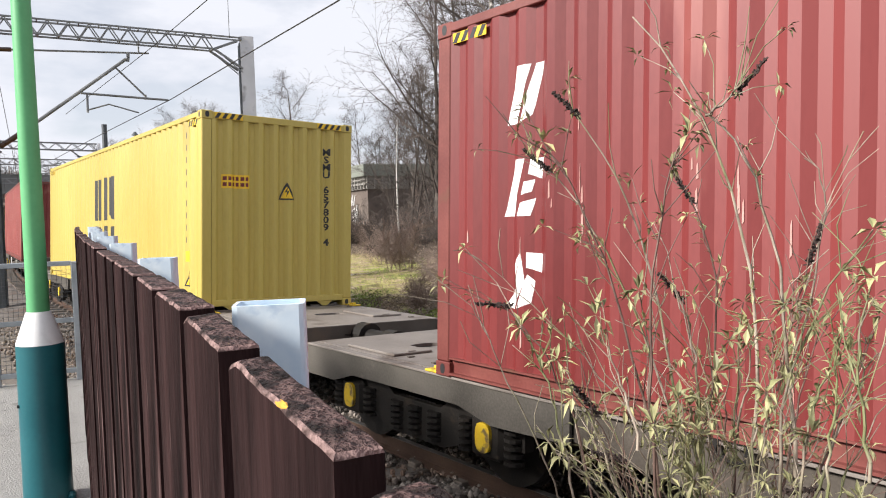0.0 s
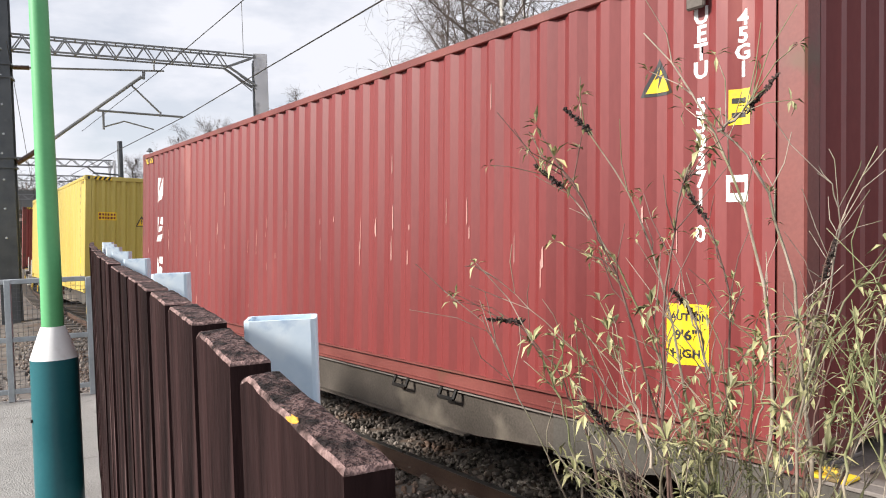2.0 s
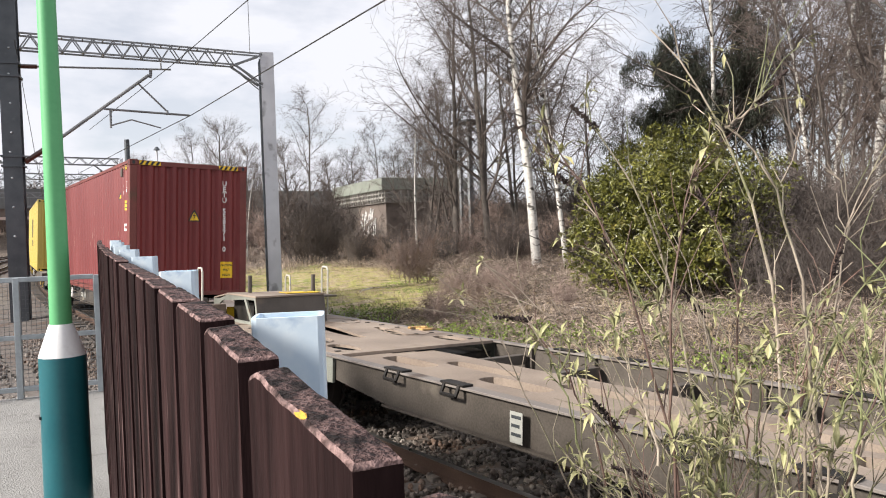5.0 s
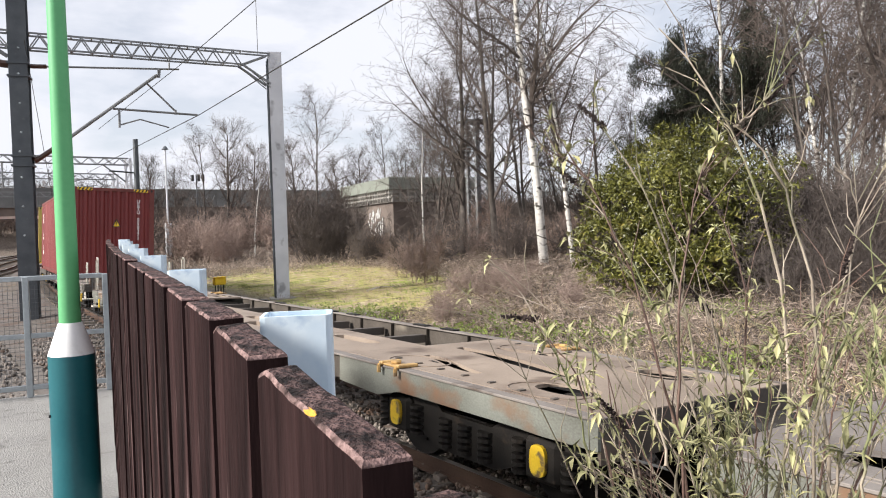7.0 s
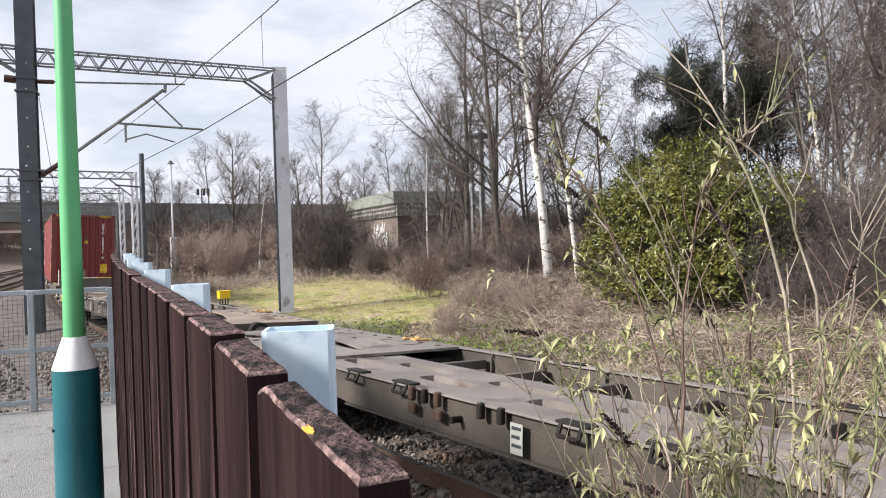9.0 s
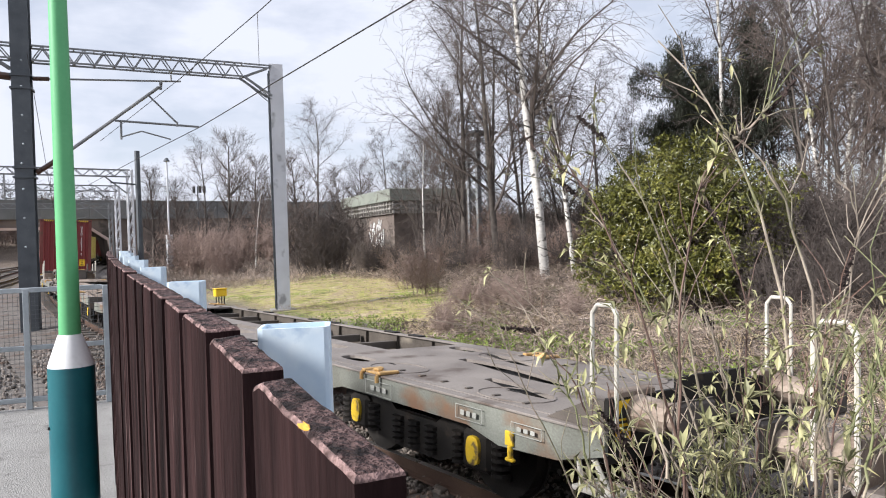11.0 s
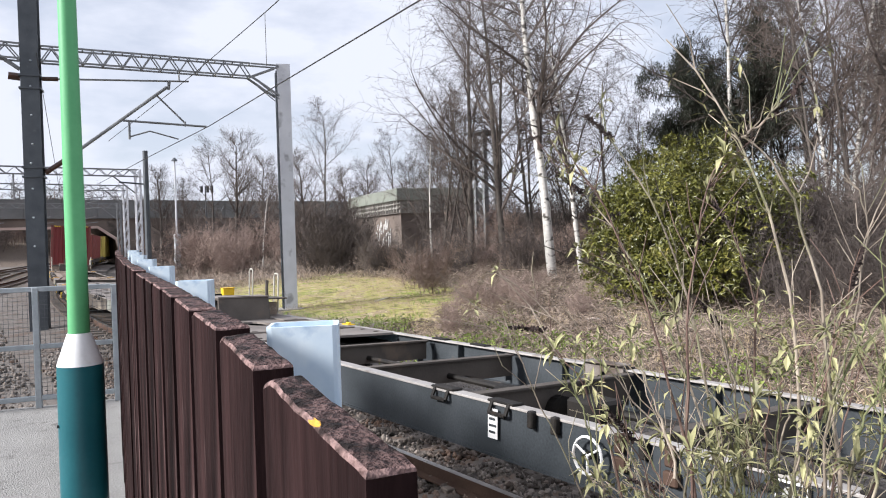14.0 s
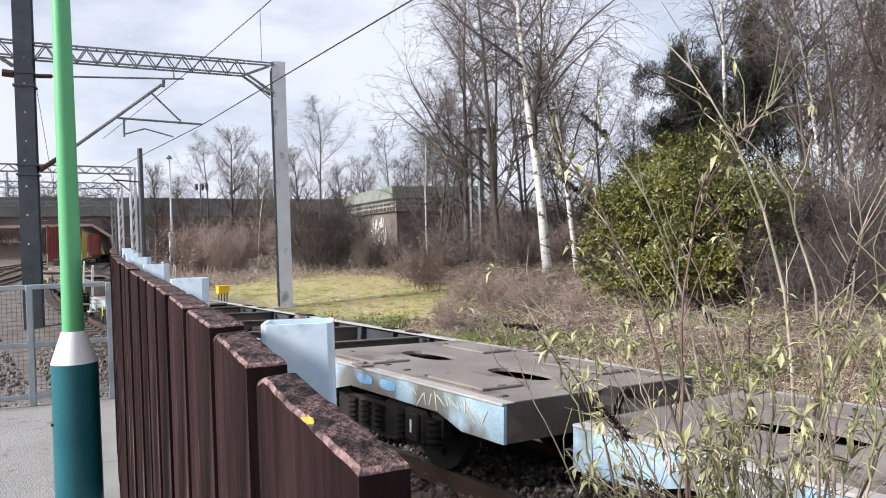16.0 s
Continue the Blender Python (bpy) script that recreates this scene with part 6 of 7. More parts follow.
        for f in ((0, 1, 2, 3), (7, 6, 5, 4), (0, 4, 5, 1), (1, 5, 6, 2), (2, 6, 7, 3), (3, 7, 4, 0)):
            bm.faces.new([vs[i] for i in f])
        bmesh.ops.recalc_face_normals(bm, faces=bm.faces)
        part("end_slope", bm, M_STEEL, w, "sloping dark steel plate")
        if style == "pale":
            bm = bmesh.new()
            y0, y1 = sorted((at(e1 - 0.42), at(e1 - 0.12)))
            box(bm, -0.05, hw - 0.02, y0, y1, h + 0.0305, h + 0.042, 0.004)
            part("warning_plate", bm, M_YBOX, w, "dirty yellow plate on the raised end")
        # flat steel tables beside the raised end
        bm = bmesh.new()
        y0, y1 = sorted((at(0.0), at(0.55)))
        box(bm, hw + 0.06, 1.10, y0, y1, 0.34, 0.37, 0.006)
        box(bm, hw + 0.10, hw + 0.14, y0 + 0.03, y1 - 0.03, 0.0045, 0.34)
        part("side_table", bm, M_STEEL, w, "dark steel table on a bracket")
        for sx in (-0.40, 0.72):
            for e in (0.4,):
                bm = bmesh.new()
                rod(bm, (sx, at(e), 0.3), (sx, at(e), 0.72), 0.035, seg=8)
                part("stanchion", bm, M_STEEL, w)
    else:
        bm = bmesh.new()
        gx, gh = (1.12, 0.20) if plain else (0.80, 0.30)
        side_plate(bm, [(at(0.045), 0.003), (at(0.045), gh), (at(0.15), gh), (at(0.6), 0.003)], -gx - 0.04, -gx)
        side_plate(bm, [(at(0.045), 0.003), (at(0.045), gh), (at(0.15), gh), (at(0.6), 0.003)], gx, gx + 0.04)
        part("end_gusset", bm, M_STEEL, w)
    # hand wheel and rigging on the left beam
    yw = at(length * 0.59) if style == "grey" else at(length * 0.615)
    bm = bmesh.new()
    ring = [(-1.27, yw + 0.13 * math.cos(2 * math.pi * k / 16), -0.19 + 0.13 * math.sin(2 * math.pi * k / 16)) for k in range(17)]
    pipe(bm, ring, 0.011, 6)
    for k in range(3):
        a = 2 * math.pi * k / 3 + 0.5
        rod(bm, (-1.27, yw, -0.19), (-1.27, yw + 0.13 * math.cos(a), -0.19 + 0.13 * math.sin(a)), 0.009, seg=6)
    if style == "pale":
        bm.free()
    else:
        part("hand_wheel", bm, M_WHITE, w, "white brake hand wheel")
    bm = bmesh.new()
    rod(bm, (-1.27, yw, -0.19), (-1.15, yw, -0.19), 0.03)
    part("wheel_spindle", bm, M_BOGIE, w)
    for k, dy in enumerate((-0.65, -0.45, -0.25, 0.35, 0.6)):
        bm = bmesh.new()
        box(bm, -1.26, -1.20, yw + dy * s - 0.03, yw + dy * s + 0.03, -0.12, 0.01, 0.01)
        if k in (0, 2):
            box(bm, -1.25, -1.20, yw + dy * s - 0.06, yw + dy * s + 0.05, -0.24, -0.15, 0.01)
        part("rigging_bracket", bm, M_BOGIE if k not in (0, 2) else M_RAIL, w)
    build_bogie(w, at(out_bogie), style != "blue")
    build_bogie(w, at(length - in_bogie), style != "blue")
    # placards
    if style == "grey":
        m = Matrix.Translation((-1.1645, at(length * 0.515), -0.20)) @ FACE_LEFT
        for k, g in enumerate((-0.34, -0.18, 0.02, 0.20)):
            if k == 0:
                for zz in (-0.05, 0.02):
                    mark(w, "paint_mark", rect(g - 0.06, g + 0.06, zz, zz + 0.035), m, M_FRAMEPAINT, "faded grey painted mark")
            else:
                mark(w, "paint_mark", [(g - 0.07, -0.07), (g + 0.07, -0.07), (g + 0.07 - 0.05 * (k < 3), 0.07), (g - 0.07 + 0.05 * (k < 3), 0.07)], m, M_FRAMEPAINT, "faded grey painted mark")
        hollow_placard(w, at(length * 0.49), -0.19, 0.16, 0.18)
        placard(w, at(1.05), -0.18, 0.46, 0.10, 2, M_BEAM_BLUE)
        placard(w, at(0.55), -0.13, 0.22, 0.10, 3, M_FRAMEPAINT)
    elif style == "pale":
        hollow_placard(w, at(0.75), -0.13, 0.34, 0.09)
        hollow_placard(w, at(1.45), -0.12, 0.36, 0.12)
        hollow_placard(w, at(2.9), -0.13, 0.5, 0.14)
        placard(w, at(length * 0.43 if s > 0 else length * 0.57), -0.20, 0.14, 0.24, 3, M_FRAMEPAINT)
        m = Matrix.Translation((-1.03 if s < 0 else -0.55, at(-0.006), -0.04)) @ (FACE_NEAR if s < 0 else FACE_NEAR @ Matrix.Rotation(math.pi, 4, "Y"))
        board = mark(w, "danger_plate", rect(-0.075, 0.075, -0.03, 0.24), m, M_SIGN, "yellow electrical danger plate")
        m = m @ Matrix.Translation((0, 0, 0.003))
        mark(board, "symbol", [(-0.05, 0.12), (0.05, 0.12), (0.0, 0.215)], m, M_BLACK)
        for zz in (0.0, 0.045, 0.085):
            mark(board, "print_bar", rect(-0.055, 0.055, zz, zz + 0.018), m, M_BLACK)
    else:
        placard(w, at(3.95), -0.13, 0.34, 0.15, 2, M_GRAFF_B)
        hollow_placard(w, at(4.80), -0.14, 0.54, 0.20)
        placard(w, at(4.86), -0.12, 0.30, 0.10, 2, M_GRAFF_B)
        placard(w, at(5.30), -0.14, 0.34, 0.11, 1)
        placard(w, at(length * 0.555), -0.17, 0.12, 0.24, 4)
        sign = placard(w, at(length * 0.695), -0.16, 0.19, 0.28, 0)
        m = Matrix.Translation((-1.228, at(length * 0.695), -0.16)) @ FACE_LEFT
        mark(sign, "panel", rect(-0.08, 0.08, -0.125, 0.125), m, M_BLACK, "black field of the sign")
        m = m @ Matrix.Translation((0, 0, 0.002))
        mark(sign, "emblem", oval(0, 0.05, 0.05, 0.06), m, M_FRAMEPAINT)
        for e in (-0.035, 0.015):
            mark(sign, "emblem", rect(e, e + 0.02, -0.11, -0.012), m, M_FRAMEPAINT)
        rng = random.Random(3)
        bm = bmesh.new()
        for k in range(16):
            e = 0.35 + 0.11 * k
            m = Matrix.Translation((-1.2035, at(e), -0.12)) @ FACE_LEFT
            w0, h0 = rng.uniform(0.006, 0.022), rng.uniform(0.025, 0.05)
            prism(bm, rect(-w0, w0, -h0, h0), m)
        tagged(part("paint_tag", bm, M_RAILPAINT, w, "white painted tag"), kind="stuff")
        bm = bmesh.new()
        for k in range(14):
            e = length - 1.35 + 0.085 * k
            m = Matrix.Translation((-1.2035, at(e), -0.13 + rng.uniform(-0.04, 0.04))) @ FACE_LEFT @ Matrix.Rotation(rng.uniform(-1.2, 1.2), 4, "Z")
            h0 = rng.uniform(0.04, 0.09)
            prism(bm, [(-0.009, -h0), (0.005, -h0), (0.010, h0), (-0.004, h0)], m)
        tagged(part("paint_tag", bm, M_RAILPAINT, w, "white painted tag"), kind="stuff")
        for e in (length - 2.2, length - 1.75, length - 3.3, 3.2, 2.5):
            bm = bmesh.new()
            prism(bm, oval(0, 0, 0.16, 0.05, 12), Matrix.Translation((-1.2033, at(e), -0.11)) @ FACE_LEFT)
            part("paint_blot", bm, M_GRAFF_B, w, "bright blue paint blot")
    return w


M_BUFFER = material("rusty_buffer_steel", (0.16, 0.11, 0.08), (0.30, 0.24, 0.19), 5, 0.5, 0.3, 0.2, 60, (0.48, 0.44, 0.38), 4, 0.6)

# places along the train, in metres ahead of the rear end of the red container
TRAIN = []


def in_train(ob, rear, length):
    ob.matrix_basis = track_pose(travel(0) + rear, length)
    TRAIN.append((ob, rear, length))
    return ob


red_box = in_train(build_container("faded red corrugated shipping container with white blocks", M_RED, M_RED_RAIL, "red"), -0.055, BOX_L)
yellow_box = in_train(build_container("yellow corrugated shipping container with black marks", M_YELLOW, M_YELLOW, "yellow"), 17.52, BOX_L)
maroon_box = in_train(build_container("dark maroon corrugated shipping container", M_BROWN_BOX, M_RED_RAIL, "plain"), 36.9, BOX_L)
in_train(copy_thing(yellow_box, Matrix.Identity(4)), 54.4, BOX_L)
in_train(copy_thing(maroon_box, Matrix.Identity(4)), 73.6, BOX_L)
grey_rear = in_train(build_wagon(17.23, "grey", -1, 2.23, 1.75, "grimy grey-brown container flat wagon with white hand wheel"), -2.83, 17.23)
grey_lead = in_train(build_wagon(17.0, "grey", 1, 2.0, 1.75, "grimy grey-brown container flat wagon"), 15.2, 17.0)
in_train(copy_thing(grey_rear, Matrix.Identity(4)), 33.37, 17.23)
in_train(copy_thing(grey_lead, Matrix.Identity(4)), 51.4, 17.0)
in_train(copy_thing(grey_rear, Matrix.Identity(4)), 69.57, 17.23)
in_train(build_wagon(17.48, "pale", 1, 2.5, 1.65, "empty olive container flat wagon with a raised end"), -21.48, 17.48)
in_train(build_wagon(17.30, "pale", -1, 2.5, 2.1, "empty pale green container flat wagon with rusty streaks"), -39.56, 17.30)
in_train(build_wagon(17.70, "blue", 1, 2.6, 2.4, "empty open-framed container wagon with blue graffiti"), -58.70, 17.70)
in_train(build_wagon(17.70, "blue", -1, 2.6, 2.4, "empty open-framed container wagon with faded graffiti"), -77.10, 17.70)

# ---------------------------------------------------------------- trees and undergrowth


class Sticks:
    """Collects tapered three- to six-sided sticks into one mesh."""

    def __init__(self):
        self.v, self.f = [], []

    def add(self, a, b, r0, r1, n=3):
        d = b - a
        if d.length < 1e-5:
            return
        u = d.orthogonal().normalized()
        w = d.cross(u).normalized()
        o = len(self.v)
        for p, r in ((a, r0), (b, r1)):
            for k in range(n):
                t = 2 * math.pi * k / n
                self.v.append(p + u * (r * math.cos(t)) + w * (r * math.sin(t)))
        for k in range(n):
            self.f.append((o + k, o + (k + 1) % n, o + n + (k + 1) % n, o + n + k))

    def mesh(self, name, mat):
        return raw(name, self.v, self.f, mat)


def rand_dir(rng):
    while True:
        v = Vector((rng.uniform(-1, 1), rng.uniform(-1, 1), rng.uniform(-1, 1)))
        if 0.05 < v.length < 1:
            return v.normalized()


def limb(st, rng, p, d, length, r, segs, wander, lift, sides=3):
    """A wandering limb; returns its joints as (place, direction, radius)."""
    joints = []
    step = length / segs
    for k in range(segs):
        d = (d + rand_dir(rng) * wander + Vector((0, 0, lift))).normalized()
        q = p + d * step
        r1 = max(r * (1 - 0.75 * (k + 1) / segs), 0.005)
        r0 = max(r * (1 - 0.75 * k / segs), 0.005)
        st.add(p, q, r0, r1, sides)
        joints.append((q.copy(), d.copy(), r1))
        p = q
    return joints


def tree_meshes(seed, height, trunk_r, first, spread, droop, twig, n_limbs, fork=False, sub_n=5, lean=0.0):
    """Trunk and crown of a bare tree standing at the origin."""
    rng = random.Random(seed)
    trunk, crown = Sticks(), Sticks()
    stems = [(Vector((0, 0, -0.3)), Vector((lean, 0.04, 1)).normalized(), height, trunk_r)]
    if fork:
        stems.append((Vector((0.1, 0, 0.2)), Vector((0.16, -0.1, 1)).normalized(), height * 0.86, trunk_r * 0.75))
    for p0, d0, h, tr in stems:
        joints = limb(trunk, rng, p0, d0, h, tr, 14, 0.045, 0.03, 7)
        for i in range(n_limbs):
            t = first + (1 - first) * (i + rng.random()) / n_limbs
            k = min(len(joints) - 1, int(t * len(joints)))
            p, d, r = joints[k]
            out = Vector((rng.uniform(-1, 1), rng.uniform(-1, 1), 0)).normalized()
            ld = (out * spread + Vector((0, 0, 1)) * rng.uniform(0.5, 1.1)).normalized()
            ll = h * (0.42 * (1 - t) + 0.14) * rng.uniform(0.75, 1.2)
            lj = limb(crown, rng, p, ld, ll, max(r * 0.55, 0.014), 7, 0.16, 0.05 - droop * 0.5, 4)
            for q, qd, qr in lj:
                for _ in range(sub_n if q is not lj[-1][0] else sub_n + 2):
                    sd = (qd * 0.7 + rand_dir(rng) * 0.8 + Vector((0, 0, 0.15 - droop))).normalized()
                    sj = limb(crown, rng, q, sd, ll * rng.uniform(0.22, 0.42), max(qr * 0.5, 0.009), 4, 0.2, 0.02 - droop, 3)
                    for a, ad, ar in sj:
                        for _ in range(twig):
                            td = (ad * 0.8 + rand_dir(rng) * 0.7 + Vector((0, 0, -droop))).normalized()
                            limb(crown, rng, a, td, rng.uniform(0.25, 0.7), 0.007, 2, 0.2, -droop * 0.8, 3)
    return trunk, crown


def make_tree(name, label, seed, bark, twig_mat, cat="tree", **kw):
    trunk, crown = tree_meshes(seed, **kw)
    t = thing(name, label, cat)
    part("trunk", smooth(trunk.mesh("trunk", bark), 60), None, t)
    part("crown", crown.mesh("crown", twig_mat), None, t)
    return t


def shrub_thing(seed, h, stems, mat, label):
    rng = random.Random(seed)
    st = Sticks()
    for i in range(stems):
        p = Vector((rng.gauss(0, 0.35), rng.gauss(0, 0.35), -0.15))
        d = Vector((rng.gauss(0, 0.35), rng.gauss(0, 0.35), 1)).normalized()
        lj = limb(st, rng, p, d, h * rng.uniform(0.6, 1.1), 0.022, 7, 0.14, 0.03, 3)
        for q, qd, qr in lj[1:]:
            for _ in range(4):
                sd = (qd + rand_dir(rng) * 0.9).normalized()
                sj = limb(st, rng, q, sd, h * rng.uniform(0.12, 0.3), 0.01, 3, 0.2, 0.0, 3)
                for a, ad, ar in sj:
                    for _ in range(2):
                        limb(st, rng, a, (ad + rand_dir(rng)).normalized(), rng.uniform(0.12, 0.35), 0.006, 1, 0.2, 0, 3)
    t = thing("bare_shrub", label, "shrub", group="scrub on the bank")
    part("crown", st.mesh("crown", mat), None, t)
    return t


def polar(az, dist):
    x, y = dist * math.sin(radians(az)), dist * math.cos(radians(az))
    return x, y


def plant(src, az, dist, scale, turn, first=[]):
    x, y = polar(az, dist)
    m = Matrix.Translation((x, y, terrain(x, y) - 0.05)) @ Matrix.Rotation(turn, 4, "Z") @ Matrix.Diagonal((scale, scale, scale, 1))
    if src.name not in first:
        first.append(src.name)
        src.matrix_basis = m
        return src
    ob = copy_thing(src, Matrix.Identity(4))
    ob.matrix_basis = m
    return ob


def make_woods():
    rng = random.Random(21)
    red = shrub_thing(31, 2.6, 15, M_RUST_TWIG, "leafless reddish-brown scrub on the bank")
    dark = shrub_thing(32, 3.0, 17, M_TWIG, "leafless dark scrub on the bank")
    birch = make_tree("birch_tree", "tall leafless silver birch with white trunk", 3, M_BIRCH, M_TWIG, height=16, trunk_r=0.22, first=0.30, spread=0.75, droop=0.16, twig=1, n_limbs=20, lean=-0.03, sub_n=3)
    birch2 = make_tree("birch_tree", "slender leafless birch with a crooked white trunk", 14, M_BIRCH, M_TWIG, height=14, trunk_r=0.13, first=0.25, spread=0.6, droop=0.12, twig=1, n_limbs=20, lean=0.10, sub_n=3)
    ash = make_tree("bare_tree", "tall leafless tree with dark upright branches", 5, M_BARK, M_TWIG, height=15, trunk_r=0.15, first=0.22, spread=0.66, droop=0.02, twig=2, n_limbs=14, sub_n=3)
    ash2 = make_tree("bare_tree", "leafless forked tree with dark fine twigs", 6, M_BARK, M_TWIG, height=13, trunk_r=0.13, first=0.18, spread=0.75, droop=0.03, twig=2, n_limbs=11, fork=True, sub_n=3)
    oak = make_tree("bare_tree", "spreading leafless tree with a rounded crown", 9, M_BARK, M_TWIG, height=11.5, trunk_r=0.2, first=0.16, spread=0.85, droop=-0.03, twig=1, n_limbs=26, sub_n=4)
    thin = make_tree("bare_tree", "thin leafless woodland tree with reddish twigs", 12, M_BARK, M_TWIG, height=14, trunk_r=0.10, first=0.12, spread=0.55, droop=0.02, twig=1, n_limbs=13, sub_n=2)
    tall = make_tree("bare_tree", "tall leafless tree with wide ascending limbs and fine hanging twigs", 23, M_BARK, M_TWIG, height=15.5, trunk_r=0.19, first=0.16, spread=0.80, droop=0.05, twig=2, n_limbs=15, sub_n=3)
    rustic = make_tree("bare_tree", "leafless brown woodland tree thick with fine twigs", 27, M_BARK, M_WOOD_TWIG, height=13, trunk_r=0.08, first=0.10, spread=0.7, droop=0.02, twig=1, n_limbs=15, sub_n=3)
    # the birches at the foot of the bank
    plant(birch, 45.0, 30.6, 1.0, 0.6)
    plant(birch2, 47.2, 32.0, 0.95, 2.4)
    plant(birch2, 35.8, 36.0, 0.5, 1.2)
    plant(birch2, 57.6, 33.0, 1.05, 4.0)
    plant(birch, 63.5, 36.0, 0.85, 1.0)
    plant(birch2, 65.5, 33.0, 0.95, 5.1)
    plant(birch, 68.0, 30.0, 0.85, 3.3)
    for az, dist, s, turn in ((60.9, 34, 0.8, 0.3), (62.3, 37, 0.9, 1.9), (64.6, 31, 0.8, 2.7), (66.4, 35, 0.9, 4.4), (69.0, 33, 0.8, 5.6)):
        plant(birch2, az, dist, s, turn)
    plant(birch2, 22.6, 66.0, 0.55, 0.2)
    plant(birch2, 24.5, 62.0, 0.5, 3.2)
    # behind them
    for az, dist, s in ((41.2, 42, 0.95), (43.6, 43, 1.0), (46.4, 45, 0.85), (49.0, 44, 0.70), (51.0, 47, 0.66)):
        plant(rng.choice((ash, ash2)), az + rng.uniform(-0.3, 0.3), dist, s, rng.uniform(0, 6.2))
    for az, dist, s in ((36.6, 41, 0.74), (38.6, 43, 0.8), (35.0, 54, 0.6)):
        plant(rng.choice((ash2, thin)), az, dist, s, rng.uniform(0, 6.2))
    for az, dist, s in ((20.7, 86, 1.13), (27.4, 78, 1.0), (25.8, 82, 0.9), (22.6, 92, 0.95), (19.0, 88, 0.85), (15.4, 84, 0.85), (30.9, 84, 0.82), (32.6, 88, 0.85), (34.2, 82, 0.78), (29.0, 90, 0.78), (17.0, 94, 0.8), (36.0, 80, 0.8)):
        plant(rng.choice((oak, oak, ash)), az, dist, s, rng.uniform(0, 6.2))
    for k in range(40):
        plant(rng.choice((red, dark)), -9 + 24 * (k + rng.random()) / 40, rng.uniform(156, 178), rng.uniform(2.2, 3.8), rng.uniform(0, 6.2))
    for k in range(13):
        plant(rng.choice((thin, rustic, rustic)), 63.8 + 9.5 * (k + rng.random()) / 13, rng.uniform(27, 46), rng.uniform(0.65, 1.0), rng.uniform(0, 6.2))
    for az, dist, s in ((38.6, 40, 0.95), (41.2, 38, 1.0)):
        plant(tall, az, dist, s, rng.uniform(0, 6.2))
    # scrub
    for k in range(46):
        az = rng.uniform(34, 48) if k < 22 else rng.uniform(50, 70)
        dist = rng.uniform(28, 44) if az < 42.5 else rng.uniform(33, 42)
        if 46 < az < 62 and dist < 24:
            continue
        plant(rng.choice((red, red, dark)), az, dist, rng.uniform(0.4, 0.85), rng.uniform(0, 6.2))
    for k in range(26):
        az = rng.uniform(16.5, 31)
        plant(rng.choice((red, red, dark)), az, rng.uniform(52, 92), rng.uniform(0.9, 1.7), rng.uniform(0, 6.2))
    for k in range(26):
        plant(rng.choice((dark, dark, red)), 37 + 17 * (k + rng.random()) / 26, rng.uniform(46, 58), rng.uniform(0.9, 1.5), rng.uniform(0, 6.2))
    for k in range(5):
        plant(dark, 26.9 + 0.42 * k, 47 + (k % 3) * 2, rng.uniform(1.1, 1.6), rng.uniform(0, 6.2))
    for az, dist, s in ((61.0, 21.0, 0.85), (62.5, 23.5, 1.0), (64.0, 20.5, 0.8), (65.5, 23.0, 1.0), (60.4, 24.5, 1.0), (59.0, 20.2, 0.5), (63.2, 26.5, 1.2), (66.5, 26, 1.2), (61.8, 27.5, 1.2), (67.5, 21.5, 0.9), (65.0, 18.5, 0.6), (62.0, 18.8, 0.5), (68.0, 18.0, 0.6), (51.0, 24.5, 0.8), (50.2, 22.5, 0.5)):
        plant(dark, az, dist, s, rng.uniform(0, 6.2))
    for k in range(16):
        plant(rng.choice((dark, dark, red)), rng.uniform(60.5, 73), rng.uniform(21, 32), rng.uniform(0.7, 1.15), rng.uniform(0, 6.2))
    # thicket before the flat-roofed building
    for k in range(10):
        plant(rng.choice((red, red, dark)), rng.uniform(28.5, 38.5), rng.uniform(38, 45), rng.uniform(0.5, 0.95), rng.uniform(0, 6.2))
    for az, dist, s in ((37.2, 17.8, 0.42), (38.4, 23, 0.4), (41.5, 24, 0.38), (44.2, 27, 0.3), (40.3, 21.5, 0.35), (47.0, 19, 0.35), (42.8, 20.5, 0.4)):
        plant(red, az, dist, s, rng.uniform(0, 6.2))


make_woods()


class Leaves:
    """Collects folded leaf blades into one mesh."""

    def __init__(self):
        self.v, self.f = [], []

    def add(self, p, d, up, length, width, fold=0.25, curl=0.15):
        side = d.cross(up)
        if side.length < 1e-4:
            side = d.orthogonal()
        side.normalize()
        nrm = side.cross(d).normalized()
        o = len(self.v)
        mid = p + d * (length * 0.5) - nrm * (width * fold)
        tip = p + d * length - nrm * (length * curl)
        self.v += [p, mid + side * (width / 2) + nrm * (width * fold * 2), mid, mid - side * (width / 2) + nrm * (width * fold * 2), tip]
        self.f += [(o, o + 2, o + 1), (o, o + 3, o + 2), (o + 1, o + 2, o + 4), (o + 2, o + 3, o + 4)]

    def mesh(self, name, mat):
        return raw(name, self.v, self.f, mat)


